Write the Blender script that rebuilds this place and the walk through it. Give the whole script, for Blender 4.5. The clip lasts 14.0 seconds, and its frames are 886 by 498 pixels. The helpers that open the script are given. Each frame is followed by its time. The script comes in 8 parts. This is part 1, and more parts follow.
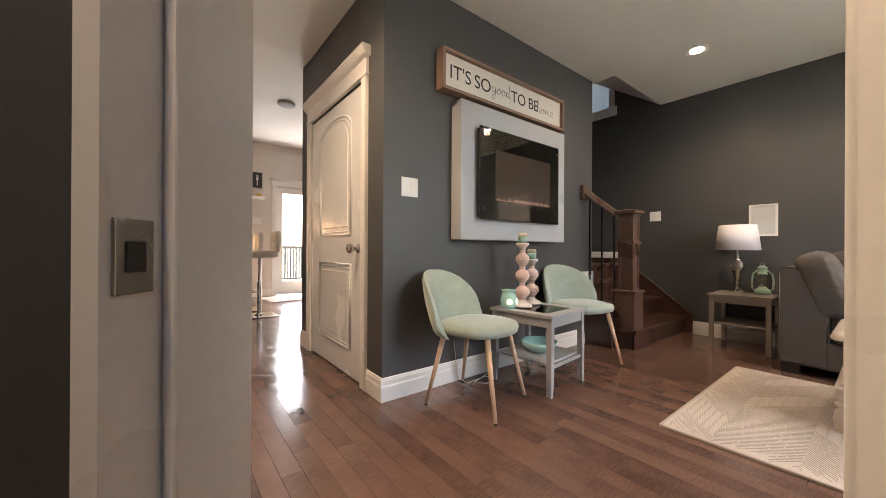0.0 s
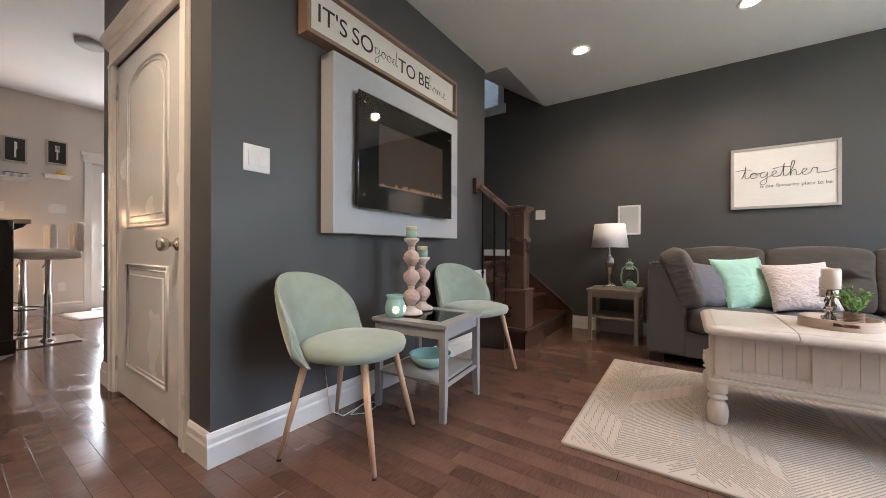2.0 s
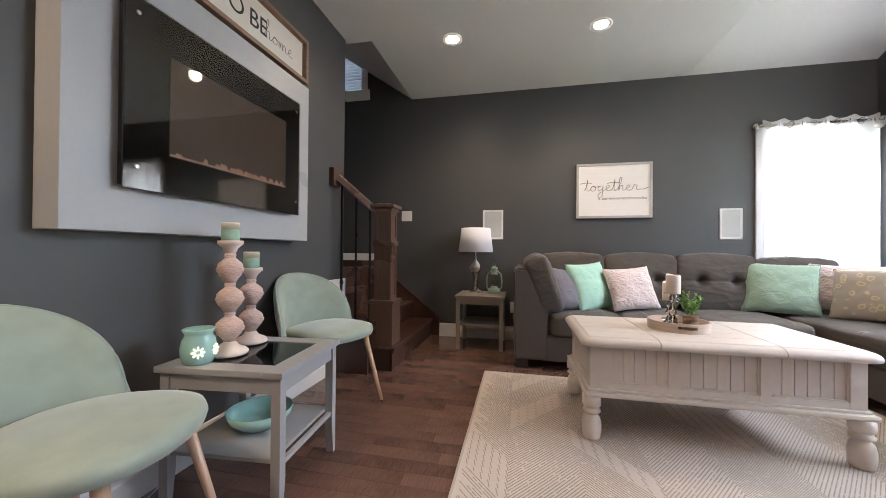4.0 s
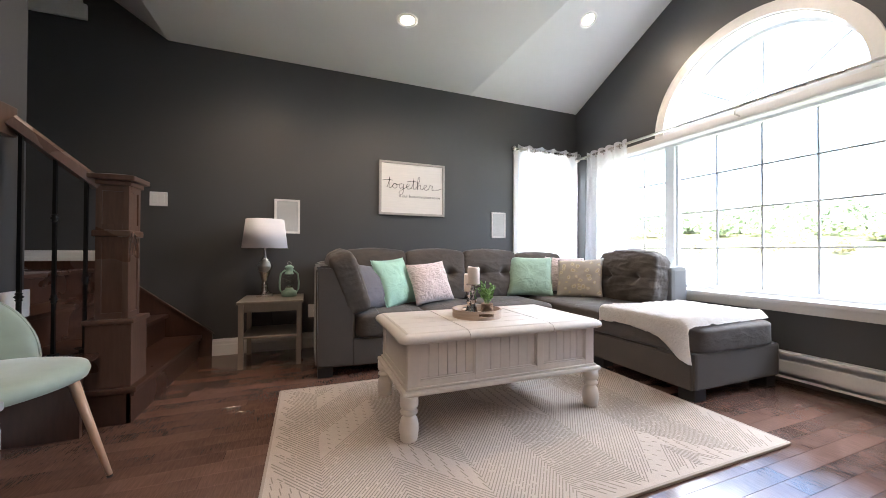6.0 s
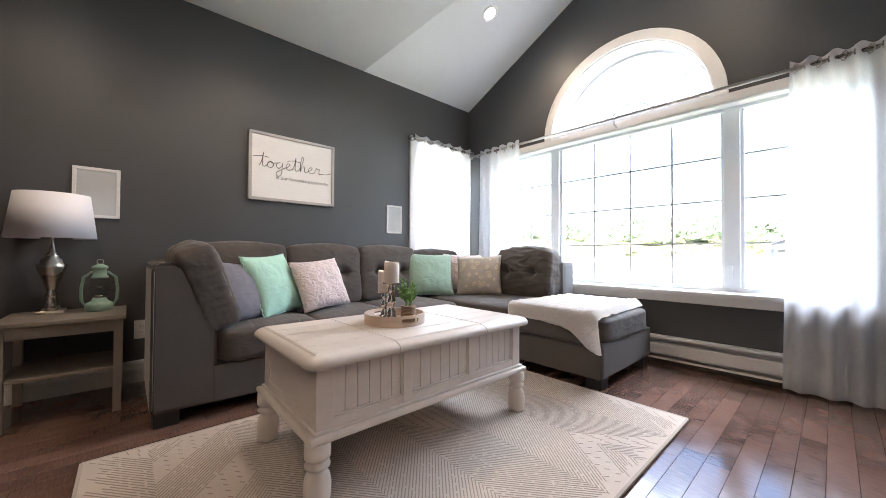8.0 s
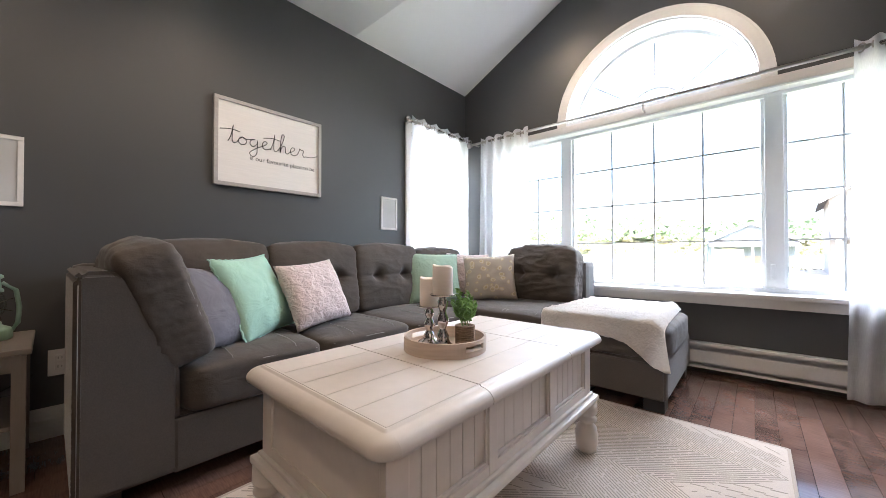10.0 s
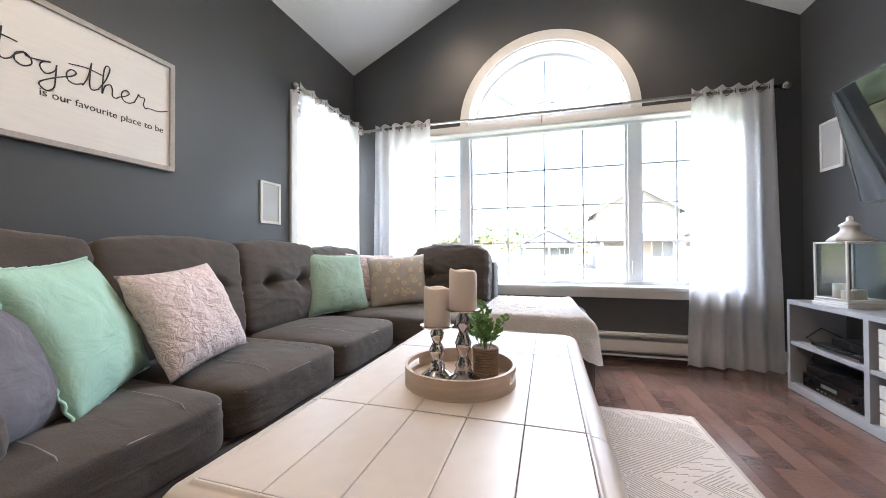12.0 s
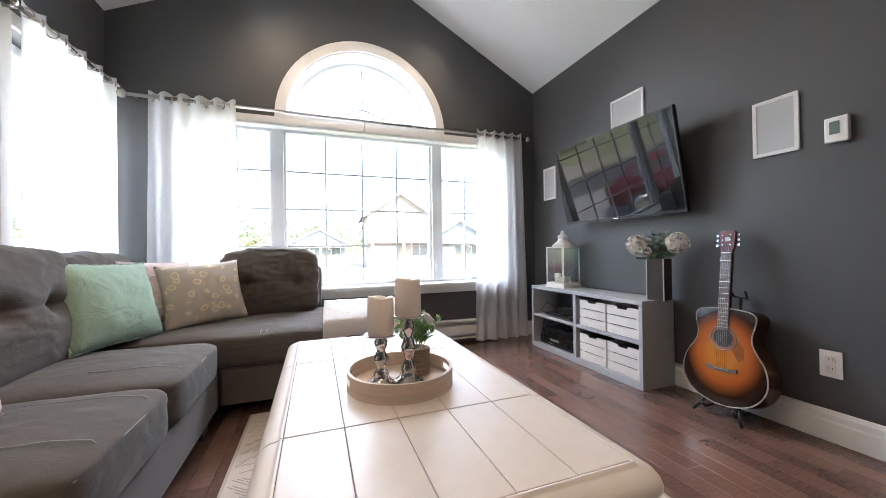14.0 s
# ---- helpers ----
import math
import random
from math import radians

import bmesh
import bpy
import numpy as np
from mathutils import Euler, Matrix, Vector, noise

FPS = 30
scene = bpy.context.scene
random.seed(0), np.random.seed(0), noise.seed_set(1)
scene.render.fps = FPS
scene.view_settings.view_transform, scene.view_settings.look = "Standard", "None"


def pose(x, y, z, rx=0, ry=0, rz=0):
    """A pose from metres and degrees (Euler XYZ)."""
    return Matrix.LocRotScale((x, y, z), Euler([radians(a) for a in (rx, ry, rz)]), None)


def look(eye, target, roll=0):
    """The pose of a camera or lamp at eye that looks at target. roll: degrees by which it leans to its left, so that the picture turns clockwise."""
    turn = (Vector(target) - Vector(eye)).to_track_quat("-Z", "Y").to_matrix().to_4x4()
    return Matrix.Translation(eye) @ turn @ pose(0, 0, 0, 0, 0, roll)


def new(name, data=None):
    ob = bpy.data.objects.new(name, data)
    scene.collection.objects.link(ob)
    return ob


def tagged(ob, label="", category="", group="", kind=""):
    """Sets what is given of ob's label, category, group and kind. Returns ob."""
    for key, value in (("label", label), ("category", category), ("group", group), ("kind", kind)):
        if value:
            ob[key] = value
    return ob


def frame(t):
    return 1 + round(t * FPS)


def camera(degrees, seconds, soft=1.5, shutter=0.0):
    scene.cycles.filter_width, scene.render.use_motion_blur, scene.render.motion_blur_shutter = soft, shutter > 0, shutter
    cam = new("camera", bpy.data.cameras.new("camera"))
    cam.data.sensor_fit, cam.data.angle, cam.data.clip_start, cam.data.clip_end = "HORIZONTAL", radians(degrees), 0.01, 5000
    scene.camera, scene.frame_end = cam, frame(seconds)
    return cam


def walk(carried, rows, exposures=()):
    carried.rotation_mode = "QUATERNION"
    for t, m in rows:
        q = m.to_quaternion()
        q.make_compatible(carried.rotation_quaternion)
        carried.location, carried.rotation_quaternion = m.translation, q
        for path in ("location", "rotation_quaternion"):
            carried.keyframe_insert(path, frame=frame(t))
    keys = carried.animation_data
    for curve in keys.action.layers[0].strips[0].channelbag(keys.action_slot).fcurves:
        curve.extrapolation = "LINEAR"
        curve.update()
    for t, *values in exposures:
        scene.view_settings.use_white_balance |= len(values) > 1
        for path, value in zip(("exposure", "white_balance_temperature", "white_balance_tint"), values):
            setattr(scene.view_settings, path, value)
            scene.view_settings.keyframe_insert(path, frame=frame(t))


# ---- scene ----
cam = camera(103.3, 14.0, soft=0.8)
PATH = [
    (0, (2.533, 0.861, 0.898), (3.769, 2.433, 0.9), 0.3),
    (0.5, (2.587, 0.92, 0.87), (4.03, 2.305, 0.887), 0.1),
    (1, (2.686, 0.986, 0.873), (4.237, 2.249, 0.871), 0.2),
    (1.5, (2.802, 1.055, 0.879), (4.407, 2.249, 0.868), 0.4),
    (2, (2.898, 1.125, 0.883), (4.545, 2.261, 0.883), 0.2),
    (2.2, (2.952, 1.152, 0.878), (4.614, 2.264, 0.899), 0.2),
    (4.5, (3.378, 1.353, 0.914), (5.374, 1.491, 0.914), 0.5),
    (5, (3.428, 1.354, 0.903), (5.422, 1.207, 0.908), 0.3),
    (5.5, (3.49, 1.368, 0.89), (5.443, 0.938, 0.906), 0.1),
    (6, (3.575, 1.429, 0.882), (5.441, 0.71, 0.898), 0.3),
    (6.5, (3.654, 1.459, 0.868), (5.419, 0.518, 0.882), 0.3),
    (7, (3.768, 1.456, 0.843), (5.428, 0.341, 0.86), 0.3),
    (7.2, (3.816, 1.457, 0.838), (5.432, 0.278, 0.859), 0.3),
    (9.5, (4.457, 1.441, 0.828), (5.843, -0.001, 0.855), 0.2),
    (10, (4.616, 1.424, 0.836), (5.945, -0.071, 0.86), -0.0),
    (10.5, (4.763, 1.429, 0.837), (5.981, -0.158, 0.861), -0.0),
    (11, (4.933, 1.44, 0.846), (5.978, -0.265, 0.874), -0.1),
    (11.5, (5.126, 1.441, 0.848), (5.924, -0.393, 0.864), -0.2),
    (12, (5.208, 1.394, 0.837), (5.777, -0.524, 0.86), -0.2),
    (12.5, (5.312, 1.375, 0.844), (5.609, -0.602, 0.871), -0.4),
    (13, (5.433, 1.377, 0.846), (5.408, -0.623, 0.868), -0.4),
    (13.5, (5.529, 1.418, 0.845), (5.15, -0.546, 0.865), -0.6),
    (14, (5.644, 1.453, 0.867), (4.961, -0.427, 0.879), -0.8),
]
walk(cam, [(t, look(eye, target, roll)) for t, eye, target, roll in PATH],
     exposures=[(0.0, 3.9, 6900, 12), (0.5, 3.82, 6650, 12), (1.0, 3.65, 6200, 11), (1.5, 3.72, 6250, 11), (4.5, 3.66, 6150, 12), (9.5, 3.45, 6050, 12), (14.0, 3.4, 6100, 12)])

# ---- world, sun, lamps ----
XE, XW, YS, YB, XB = 7.02, 3.50, -1.65, 2.70, 3.53
ZC, ZR, XR, YV = 2.585, 3.44, 5.275, -0.20
ZV = 2.495
WX0, WX1, WZ0, WZ1, YG = 3.88, 6.56, 0.565, 1.94, -1.88
AX, AZ, AR = 5.22, 1.965, 0.648
world = bpy.data.worlds.new("sky")
scene.world = world
world.use_nodes = True
sky = world.node_tree.nodes.new("ShaderNodeTexSky")
sky.sky_type, sky.sun_disc = "NISHITA", False
sky.sun_elevation, sky.sun_rotation = radians(50), radians(340)
sky.dust_density, sky.ozone_density = 3.0, 0.6
wbg = world.node_tree.nodes["Background"]
wbg.inputs[1].default_value = 0.15
world.node_tree.links.new(sky.outputs[0], wbg.inputs[0])
sun = new("sun", bpy.data.lights.new("sun", "SUN"))
sun.data.energy, sun.data.angle, sun.data.color = 2.6, radians(2), (1.0, 0.95, 0.88)
sun.matrix_world = look((0, 0, 10), (math.cos(radians(50)) * 8 * 0.34, -math.cos(radians(50)) * 8 * 0.94, 10 - 8 * math.sin(radians(50))))


def area(name, m, w, h, watts, color):
    ob = new(name, bpy.data.lights.new(name, "AREA"))
    ob.data.shape, ob.data.size, ob.data.size_y, ob.data.energy, ob.data.color = "RECTANGLE", w, h, watts, color
    ob.matrix_world = m
    return ob


area("window_daylight", look((5.26, YG - 1.2, 2.95), (5.26, 1.2, 0.3)), 3.2, 1.5, 45, (0.93, 0.97, 1.0))
area("side_window_daylight", look((XE + 0.22, -1.17, 1.4), (4, -1.0, 1.2)), 0.7, 1.2, 1.8, (0.93, 0.97, 1.0))
area("patio_daylight", look((4.75, 8.06, 1.2), (4.2, 4, 0.6)), 1.1, 1.8, 4.5, (0.93, 0.97, 1.0))
area("stair_daylight", look((XE + 0.25, 3.47, 3.05), (6.0, 3.3, 2.6)), 0.6, 0.5, 0.06, (0.93, 0.97, 1.0))
scene.view_settings.exposure = 2.2

# ---- materials ----


def mat(name, color, rough=0.6, metal=0.0, scale=30.0, vary=0.12, bump=0.1, dist=0.002, stretch=(1, 1, 1), big=2.0, sheen=0.0,
        trans=0.0, spec=0.5, per=0.0, rvary=0.08):
    m = bpy.data.materials.new(name)
    m.use_nodes = True
    t = m.node_tree
    n, l = t.nodes, t.links
    b = n["Principled BSDF"]
    co = n.new("ShaderNodeTexCoord")
    mp = n.new("ShaderNodeMapping")
    mp.inputs[3].default_value = stretch
    l.new(co.outputs["Object"], mp.inputs[0])
    fine = n.new("ShaderNodeTexNoise")
    fine.inputs["Scale"].default_value, fine.inputs["Detail"].default_value = scale, 6
    l.new(mp.outputs[0], fine.inputs[0])
    broad = n.new("ShaderNodeTexNoise")
    broad.inputs["Scale"].default_value, broad.inputs["Detail"].default_value = big, 3
    l.new(co.outputs["Object"], broad.inputs[0])
    add = n.new("ShaderNodeMath")
    add.operation = "ADD"
    l.new(fine.outputs[0], add.inputs[0])
    l.new(broad.outputs[0], add.inputs[1])
    last = add
    if per:
        oi = n.new("ShaderNodeObjectInfo")
        k = n.new("ShaderNodeMath")
        k.operation, k.inputs[1].default_value = "MULTIPLY_ADD", per
        l.new(oi.outputs["Random"], k.inputs[0])
        l.new(add.outputs[0], k.inputs[2])
        last = n.new("ShaderNodeMath")
        last.operation, last.inputs[1].default_value = "SUBTRACT", per / 2
        l.new(k.outputs[0], last.inputs[0])
    ramp = n.new("ShaderNodeMapRange")
    ramp.inputs[1].default_value, ramp.inputs[2].default_value = 0.6, 1.4
    ramp.inputs[3].default_value, ramp.inputs[4].default_value = 1 - vary, 1 + vary
    l.new(last.outputs[0], ramp.inputs[0])
    mul = n.new("ShaderNodeVectorMath")
    mul.operation, mul.inputs[0].default_value = "SCALE", color
    l.new(ramp.outputs[0], mul.inputs["Scale"])
    l.new(mul.outputs[0], b.inputs["Base Color"])
    rr = n.new("ShaderNodeMapRange")
    rr.inputs[1].default_value, rr.inputs[2].default_value = 0.3, 0.7
    rr.inputs[3].default_value, rr.inputs[4].default_value = max(rough - rvary, 0.02), min(rough + rvary, 1)
    l.new(broad.outputs[0], rr.inputs[0])
    l.new(rr.outputs[0], b.inputs["Roughness"])
    b.inputs["Metallic"].default_value = metal
    b.inputs["Specular IOR Level"].default_value = spec
    if sheen:
        b.inputs["Sheen Weight"].default_value, b.inputs["Sheen Roughness"].default_value = sheen, 0.4
    if trans:
        b.inputs["Transmission Weight"].default_value = trans
    if bump:
        bp = n.new("ShaderNodeBump")
        bp.inputs["Strength"].default_value, bp.inputs["Distance"].default_value = bump, dist
        l.new(fine.outputs[0], bp.inputs["Height"])
        l.new(bp.outputs[0], b.inputs["Normal"])
    return m


def glow(name, color, strength):
    m = mat(name, color, 0.5)
    b = m.node_tree.nodes["Principled BSDF"]
    b.inputs["Emission Color"].default_value, b.inputs["Emission Strength"].default_value = (*color, 1), strength
    return m


def clear(name, tint=(1, 1, 1), gloss=0.05):
    m = bpy.data.materials.new(name)
    m.use_nodes = True
    t = m.node_tree
    t.nodes.clear()
    out, mix = t.nodes.new("ShaderNodeOutputMaterial"), t.nodes.new("ShaderNodeMixShader")
    tr, gl, lw, pw, ad = (t.nodes.new("ShaderNode" + k) for k in ("BsdfTransparent", "BsdfGlossy", "LayerWeight", "Math", "Math"))
    tr.inputs[0].default_value, gl.inputs["Roughness"].default_value = (*tint, 1), gloss
    pw.operation, pw.inputs[1].default_value = "POWER", 5.0
    ad.operation, ad.inputs[1].default_value, ad.inputs[2].default_value = "MULTIPLY_ADD", 0.8, 0.04
    t.links.new(lw.outputs["Facing"], pw.inputs[0])
    t.links.new(pw.outputs[0], ad.inputs[0])
    t.links.new(ad.outputs[0], mix.inputs[0])
    t.links.new(tr.outputs[0], mix.inputs[1])
    t.links.new(gl.outputs[0], mix.inputs[2])
    t.links.new(mix.outputs[0], out.inputs[0])
    return m


def sheer(name, color, opaque=0.55):
    m = bpy.data.materials.new(name)
    m.use_nodes = True
    t = m.node_tree
    n, l = t.nodes, t.links
    n.clear()
    out = n.new("ShaderNodeOutputMaterial")
    df, tl, tp = n.new("ShaderNodeBsdfDiffuse"), n.new("ShaderNodeBsdfTranslucent"), n.new("ShaderNodeBsdfTransparent")
    a, b = n.new("ShaderNodeMixShader"), n.new("ShaderNodeMixShader")
    co, wv, mp = n.new("ShaderNodeTexCoord"), n.new("ShaderNodeTexNoise"), n.new("ShaderNodeMapping")
    mp.inputs[3].default_value = (300, 300, 40)
    wv.inputs["Scale"].default_value = 1
    l.new(co.outputs["Object"], mp.inputs[0])
    l.new(mp.outputs[0], wv.inputs[0])
    rg = n.new("ShaderNodeMapRange")
    rg.inputs[3].default_value, rg.inputs[4].default_value = opaque - 0.1, opaque + 0.12
    l.new(wv.outputs[0], rg.inputs[0])
    df.inputs[0].default_value = tl.inputs[0].default_value = (*color, 1)
    a.inputs[0].default_value = 0.62
    l.new(df.outputs[0], a.inputs[1])
    l.new(tl.outputs[0], a.inputs[2])
    l.new(rg.outputs[0], b.inputs[0])
    l.new(tp.outputs[0], b.inputs[1])
    l.new(a.outputs[0], b.inputs[2])
    l.new(b.outputs[0], out.inputs[0])
    return m


M = {
    "wall": mat("grey_wall_paint", (0.070, 0.070, 0.072), 0.5, scale=350, vary=0.05, bump=0.06, dist=0.001),
    "cream": mat("cream_wall_paint", (0.66, 0.61, 0.56), 0.6, scale=300, vary=0.04, bump=0.05, dist=0.001),
    "ceil": mat("white_ceiling_paint", (0.80, 0.80, 0.79), 0.85, scale=180, vary=0.03, bump=0.15, dist=0.001),
    "trim": mat("white_trim_paint", (0.78, 0.76, 0.73), 0.35, scale=60, vary=0.04, bump=0.03),
    "door": mat("white_door_paint", (0.74, 0.74, 0.74), 0.22, scale=90, vary=0.03, bump=0.03),
    "floor": mat("walnut_stained_hardwood", (0.140, 0.079, 0.061), 0.17, scale=14, vary=0.42, bump=0.08, dist=0.001, stretch=(1.2, 14, 3), per=0.45, big=5, spec=0.75),
    "gap": mat("floor_joint_shadow", (0.02, 0.012, 0.01), 0.6),
    "stairwood": mat("dark_cherry_stained_wood", (0.065, 0.032, 0.023), 0.3, scale=9, vary=0.3, bump=0.06, stretch=(6, 6, 1)),
    "newel": mat("brown_stained_newel_wood", (0.105, 0.058, 0.041), 0.32, scale=9, vary=0.3, bump=0.06, stretch=(8, 8, 1)),
    "iron": mat("black_iron", (0.012, 0.012, 0.012), 0.4, metal=0.6),
    "espresso": mat("espresso_stained_cabinet_wood", (0.016, 0.011, 0.009), 0.3, scale=20, vary=0.25, stretch=(8, 8, 1)),
    "counter": mat("beige_laminate_counter", (0.42, 0.33, 0.26), 0.35, scale=40, vary=0.25),
    "tile": mat("beige_floor_tile", (0.42, 0.36, 0.30), 0.35, scale=8, vary=0.12, per=0.2),
    "grout": mat("tile_grout", (0.3, 0.27, 0.23), 0.9),
    "sofa": mat("charcoal_brown_microfibre", (0.074, 0.061, 0.052), 0.85, scale=260, vary=0.24, bump=0.35, dist=0.002, sheen=0.25, big=7),
    "seam": mat("pale_grey_stitching", (0.30, 0.29, 0.28), 0.8),
    "blackfoot": mat("black_foot", (0.012, 0.011, 0.011), 0.5),
    "mint": mat("mint_cotton", (0.37, 0.59, 0.47), 0.8, scale=300, vary=0.08, bump=0.25, sheen=0.2, big=8),
    "sage": mat("sage_green_cotton", (0.30, 0.42, 0.32), 0.8, scale=300, vary=0.08, bump=0.25, sheen=0.2, big=8),
    "blush": mat("blush_plush", (0.68, 0.56, 0.54), 0.95, scale=60, vary=0.10, bump=0.7, dist=0.006, sheen=0.4, stretch=(1, 1, 1.5)),
    "lilac": mat("grey_lilac_cotton", (0.15, 0.14, 0.16), 0.8, scale=300, vary=0.1, bump=0.25, sheen=0.2),
    "throw": mat("cream_plush_throw", (0.80, 0.74, 0.68), 0.95, scale=90, vary=0.07, bump=0.9, dist=0.008, sheen=0.5),
    "ctable": mat("antique_white_paint", (0.63, 0.565, 0.515), 0.38, scale=25, vary=0.06, bump=0.04),
    "gap2": mat("dark_groove", (0.14, 0.11, 0.09), 0.8),
    "greige": mat("greige_painted_wood", (0.25, 0.215, 0.185), 0.4, scale=15, vary=0.1, stretch=(6, 6, 1)),
    "greytable": mat("light_grey_painted_wood", (0.33, 0.33, 0.34), 0.35, scale=15, vary=0.06, bump=0.04),
    "velvet": mat("pale_sage_velvet", (0.30, 0.36, 0.305), 0.75, scale=12, vary=0.12, bump=0.08, sheen=0.6, big=6),
    "beech": mat("beech_finish_metal_leg", (0.56, 0.37, 0.25), 0.35, scale=8, vary=0.15, stretch=(8, 8, 1)),
    "panelgrey": mat("light_grey_satin_panel", (0.42, 0.43, 0.45), 0.35, scale=60, vary=0.03, bump=0.03),
    "blackglass": mat("black_glass", (0.006, 0.006, 0.006), 0.04, scale=10, vary=0.0, bump=0.0, rvary=0.01, spec=0.9),
    "fireback": mat("brown_fire_back", (0.085, 0.065, 0.055), 0.5),
    "ember": mat("rose_crystal_embers", (0.75, 0.50, 0.42), 0.4, scale=90, vary=0.4, bump=0.5),
    "signwood": mat("rustic_brown_wood", (0.26, 0.16, 0.11), 0.6, scale=10, vary=0.3, stretch=(1, 10, 10)),
    "signface": mat("cream_sign_board", (0.74, 0.69, 0.63), 0.55, scale=30, vary=0.05),
    "ink": mat("black_lettering", (0.03, 0.028, 0.026), 0.6),
    "palegreyframe": mat("weathered_grey_frame", (0.42, 0.39, 0.37), 0.6, scale=14, vary=0.2, stretch=(6, 6, 6)),
    "whiteboard": mat("whitewashed_board", (0.76, 0.73, 0.71), 0.55, scale=10, vary=0.06, stretch=(1, 2, 14)),
    "speaker": mat("white_speaker_frame", (0.72, 0.70, 0.68), 0.5),
    "grille": mat("pale_grey_speaker_grille", (0.48, 0.48, 0.48), 0.7, scale=900, vary=0.25, bump=0.3),
    "plate": mat("white_plastic_plate", (0.78, 0.75, 0.73), 0.3, vary=0.02, bump=0),
    "steel": mat("brushed_nickel", (0.55, 0.52, 0.48), 0.28, metal=1.0, scale=60, vary=0.08),
    "chrome": mat("polished_chrome", (0.75, 0.74, 0.72), 0.08, metal=1.0, vary=0.02, bump=0.0),
    "mercury": mat("mercury_glass_silver", (0.62, 0.56, 0.52), 0.14, metal=1.0, scale=50, vary=0.35, bump=0.15),
    "shade": mat("white_linen_shade", (0.80, 0.77, 0.79), 0.9, scale=300, vary=0.05, bump=0.2),
    "wax": mat("ivory_wax", (0.80, 0.70, 0.62), 0.45, scale=20, vary=0.04, bump=0.05),
    "greenwax": mat("sea_green_wax", (0.25, 0.40, 0.32), 0.45, scale=40, vary=0.2),
    "aqua": mat("aqua_glazed_ceramic", (0.33, 0.54, 0.50), 0.15, scale=15, vary=0.12, bump=0.05),
    "lanterngreen": mat("sage_enamel_metal", (0.30, 0.45, 0.36), 0.4, scale=40, vary=0.2),
    "whitemetal": mat("white_painted_metal", (0.78, 0.75, 0.72), 0.4, scale=40, vary=0.08),
    "pinkwood": mat("whitewashed_carved_wood", (0.60, 0.44, 0.39), 0.7, scale=60, vary=0.25, bump=0.8, dist=0.004, stretch=(1, 1, 4)),
    "pinksmooth": mat("whitewashed_turned_wood", (0.68, 0.57, 0.53), 0.6, scale=30, vary=0.12),
    "traywood": mat("pale_whitewashed_tray_wood", (0.55, 0.43, 0.34), 0.55, scale=9, vary=0.2, stretch=(1, 1, 10)),
    "jute": mat("jute_rope", (0.31, 0.21, 0.14), 0.9, scale=120, vary=0.3, bump=0.6, dist=0.003),
    "leaf": mat("green_leaves", (0.20, 0.37, 0.10), 0.45, scale=20, vary=0.3, per=0.3),
    "greyleaf": mat("grey_green_leaves", (0.12, 0.18, 0.12), 0.5, scale=20, vary=0.3),
    "petal": mat("blush_white_petals", (0.74, 0.66, 0.58), 0.7, scale=20, vary=0.1),
    "tvunit": mat("light_grey_melamine", (0.40, 0.40, 0.41), 0.4, scale=20, vary=0.04, stretch=(1, 1, 1)),
    "crate": mat("whitewashed_crate_wood", (0.66, 0.62, 0.57), 0.7, scale=12, vary=0.14, stretch=(1, 1, 12), per=0.2),
    "blackplastic": mat("black_plastic", (0.012, 0.012, 0.013), 0.3),
    "rug": mat("cream_flatweave_rug", (0.52, 0.45, 0.40), 0.95, scale=500, vary=0.18, bump=0.5, dist=0.003, big=3),
    "rugline": mat("brown_grey_rug_yarn", (0.30, 0.26, 0.225), 0.95, scale=400, vary=0.2),
    "curtain": sheer("sheer_white_linen", (0.90, 0.90, 0.92), 0.84),
    "vinyl": mat("white_vinyl_window_frame", (0.78, 0.80, 0.82), 0.35, vary=0.02, bump=0),
    "glass": clear("window_glass"),
    "smoke": clear("smoky_table_glass", (0.35, 0.38, 0.38)),
    "clearglass": clear("lantern_glass", (0.92, 0.95, 0.94)),
    "bulb": glow("warm_ceiling_bulb", (1.0, 0.90, 0.76), 8.0),
    # near black for the deck rail, and for shade in holes and the vestibule
    "dark": mat("near_black_rail_and_shade", (0.03, 0.03, 0.03), 0.7),
    "whiteleather": mat("cream_leatherette", (0.66, 0.60, 0.56), 0.4, scale=60, vary=0.05),
}


def sunburst():
    m = mat("sunburst_lacquer", (0.4, 0.14, 0.03), 0.12, scale=5, vary=0.08, bump=0.01, stretch=(1, 30, 1))
    t = m.node_tree
    n, l = t.nodes, t.links
    co, mp, gr, rp = n.new("ShaderNodeTexCoord"), n.new("ShaderNodeMapping"), n.new("ShaderNodeTexGradient"), n.new("ShaderNodeValToRGB")
    gr.gradient_type = "SPHERICAL"
    mp.inputs[1].default_value, mp.inputs[3].default_value = (0, 0, -0.98), (0.01, 4.2, 3.7)
    l.new(co.outputs["Object"], mp.inputs[0])
    l.new(mp.outputs[0], gr.inputs[0])
    e = rp.color_ramp.elements
    e[0].position, e[0].color = 0.0, (0.012, 0.007, 0.005, 1)
    e[1].position, e[1].color = 0.74, (0.46, 0.165, 0.03, 1)
    a = e.new(0.20)
    a.color = (0.03, 0.012, 0.006, 1)
    b = e.new(0.46)
    b.color = (0.34, 0.085, 0.018, 1)
    l.new(gr.outputs[0], rp.inputs[0])
    l.new(rp.outputs[0], n["Principled BSDF"].inputs["Base Color"])
    return m


M["sunburst"] = sunburst()


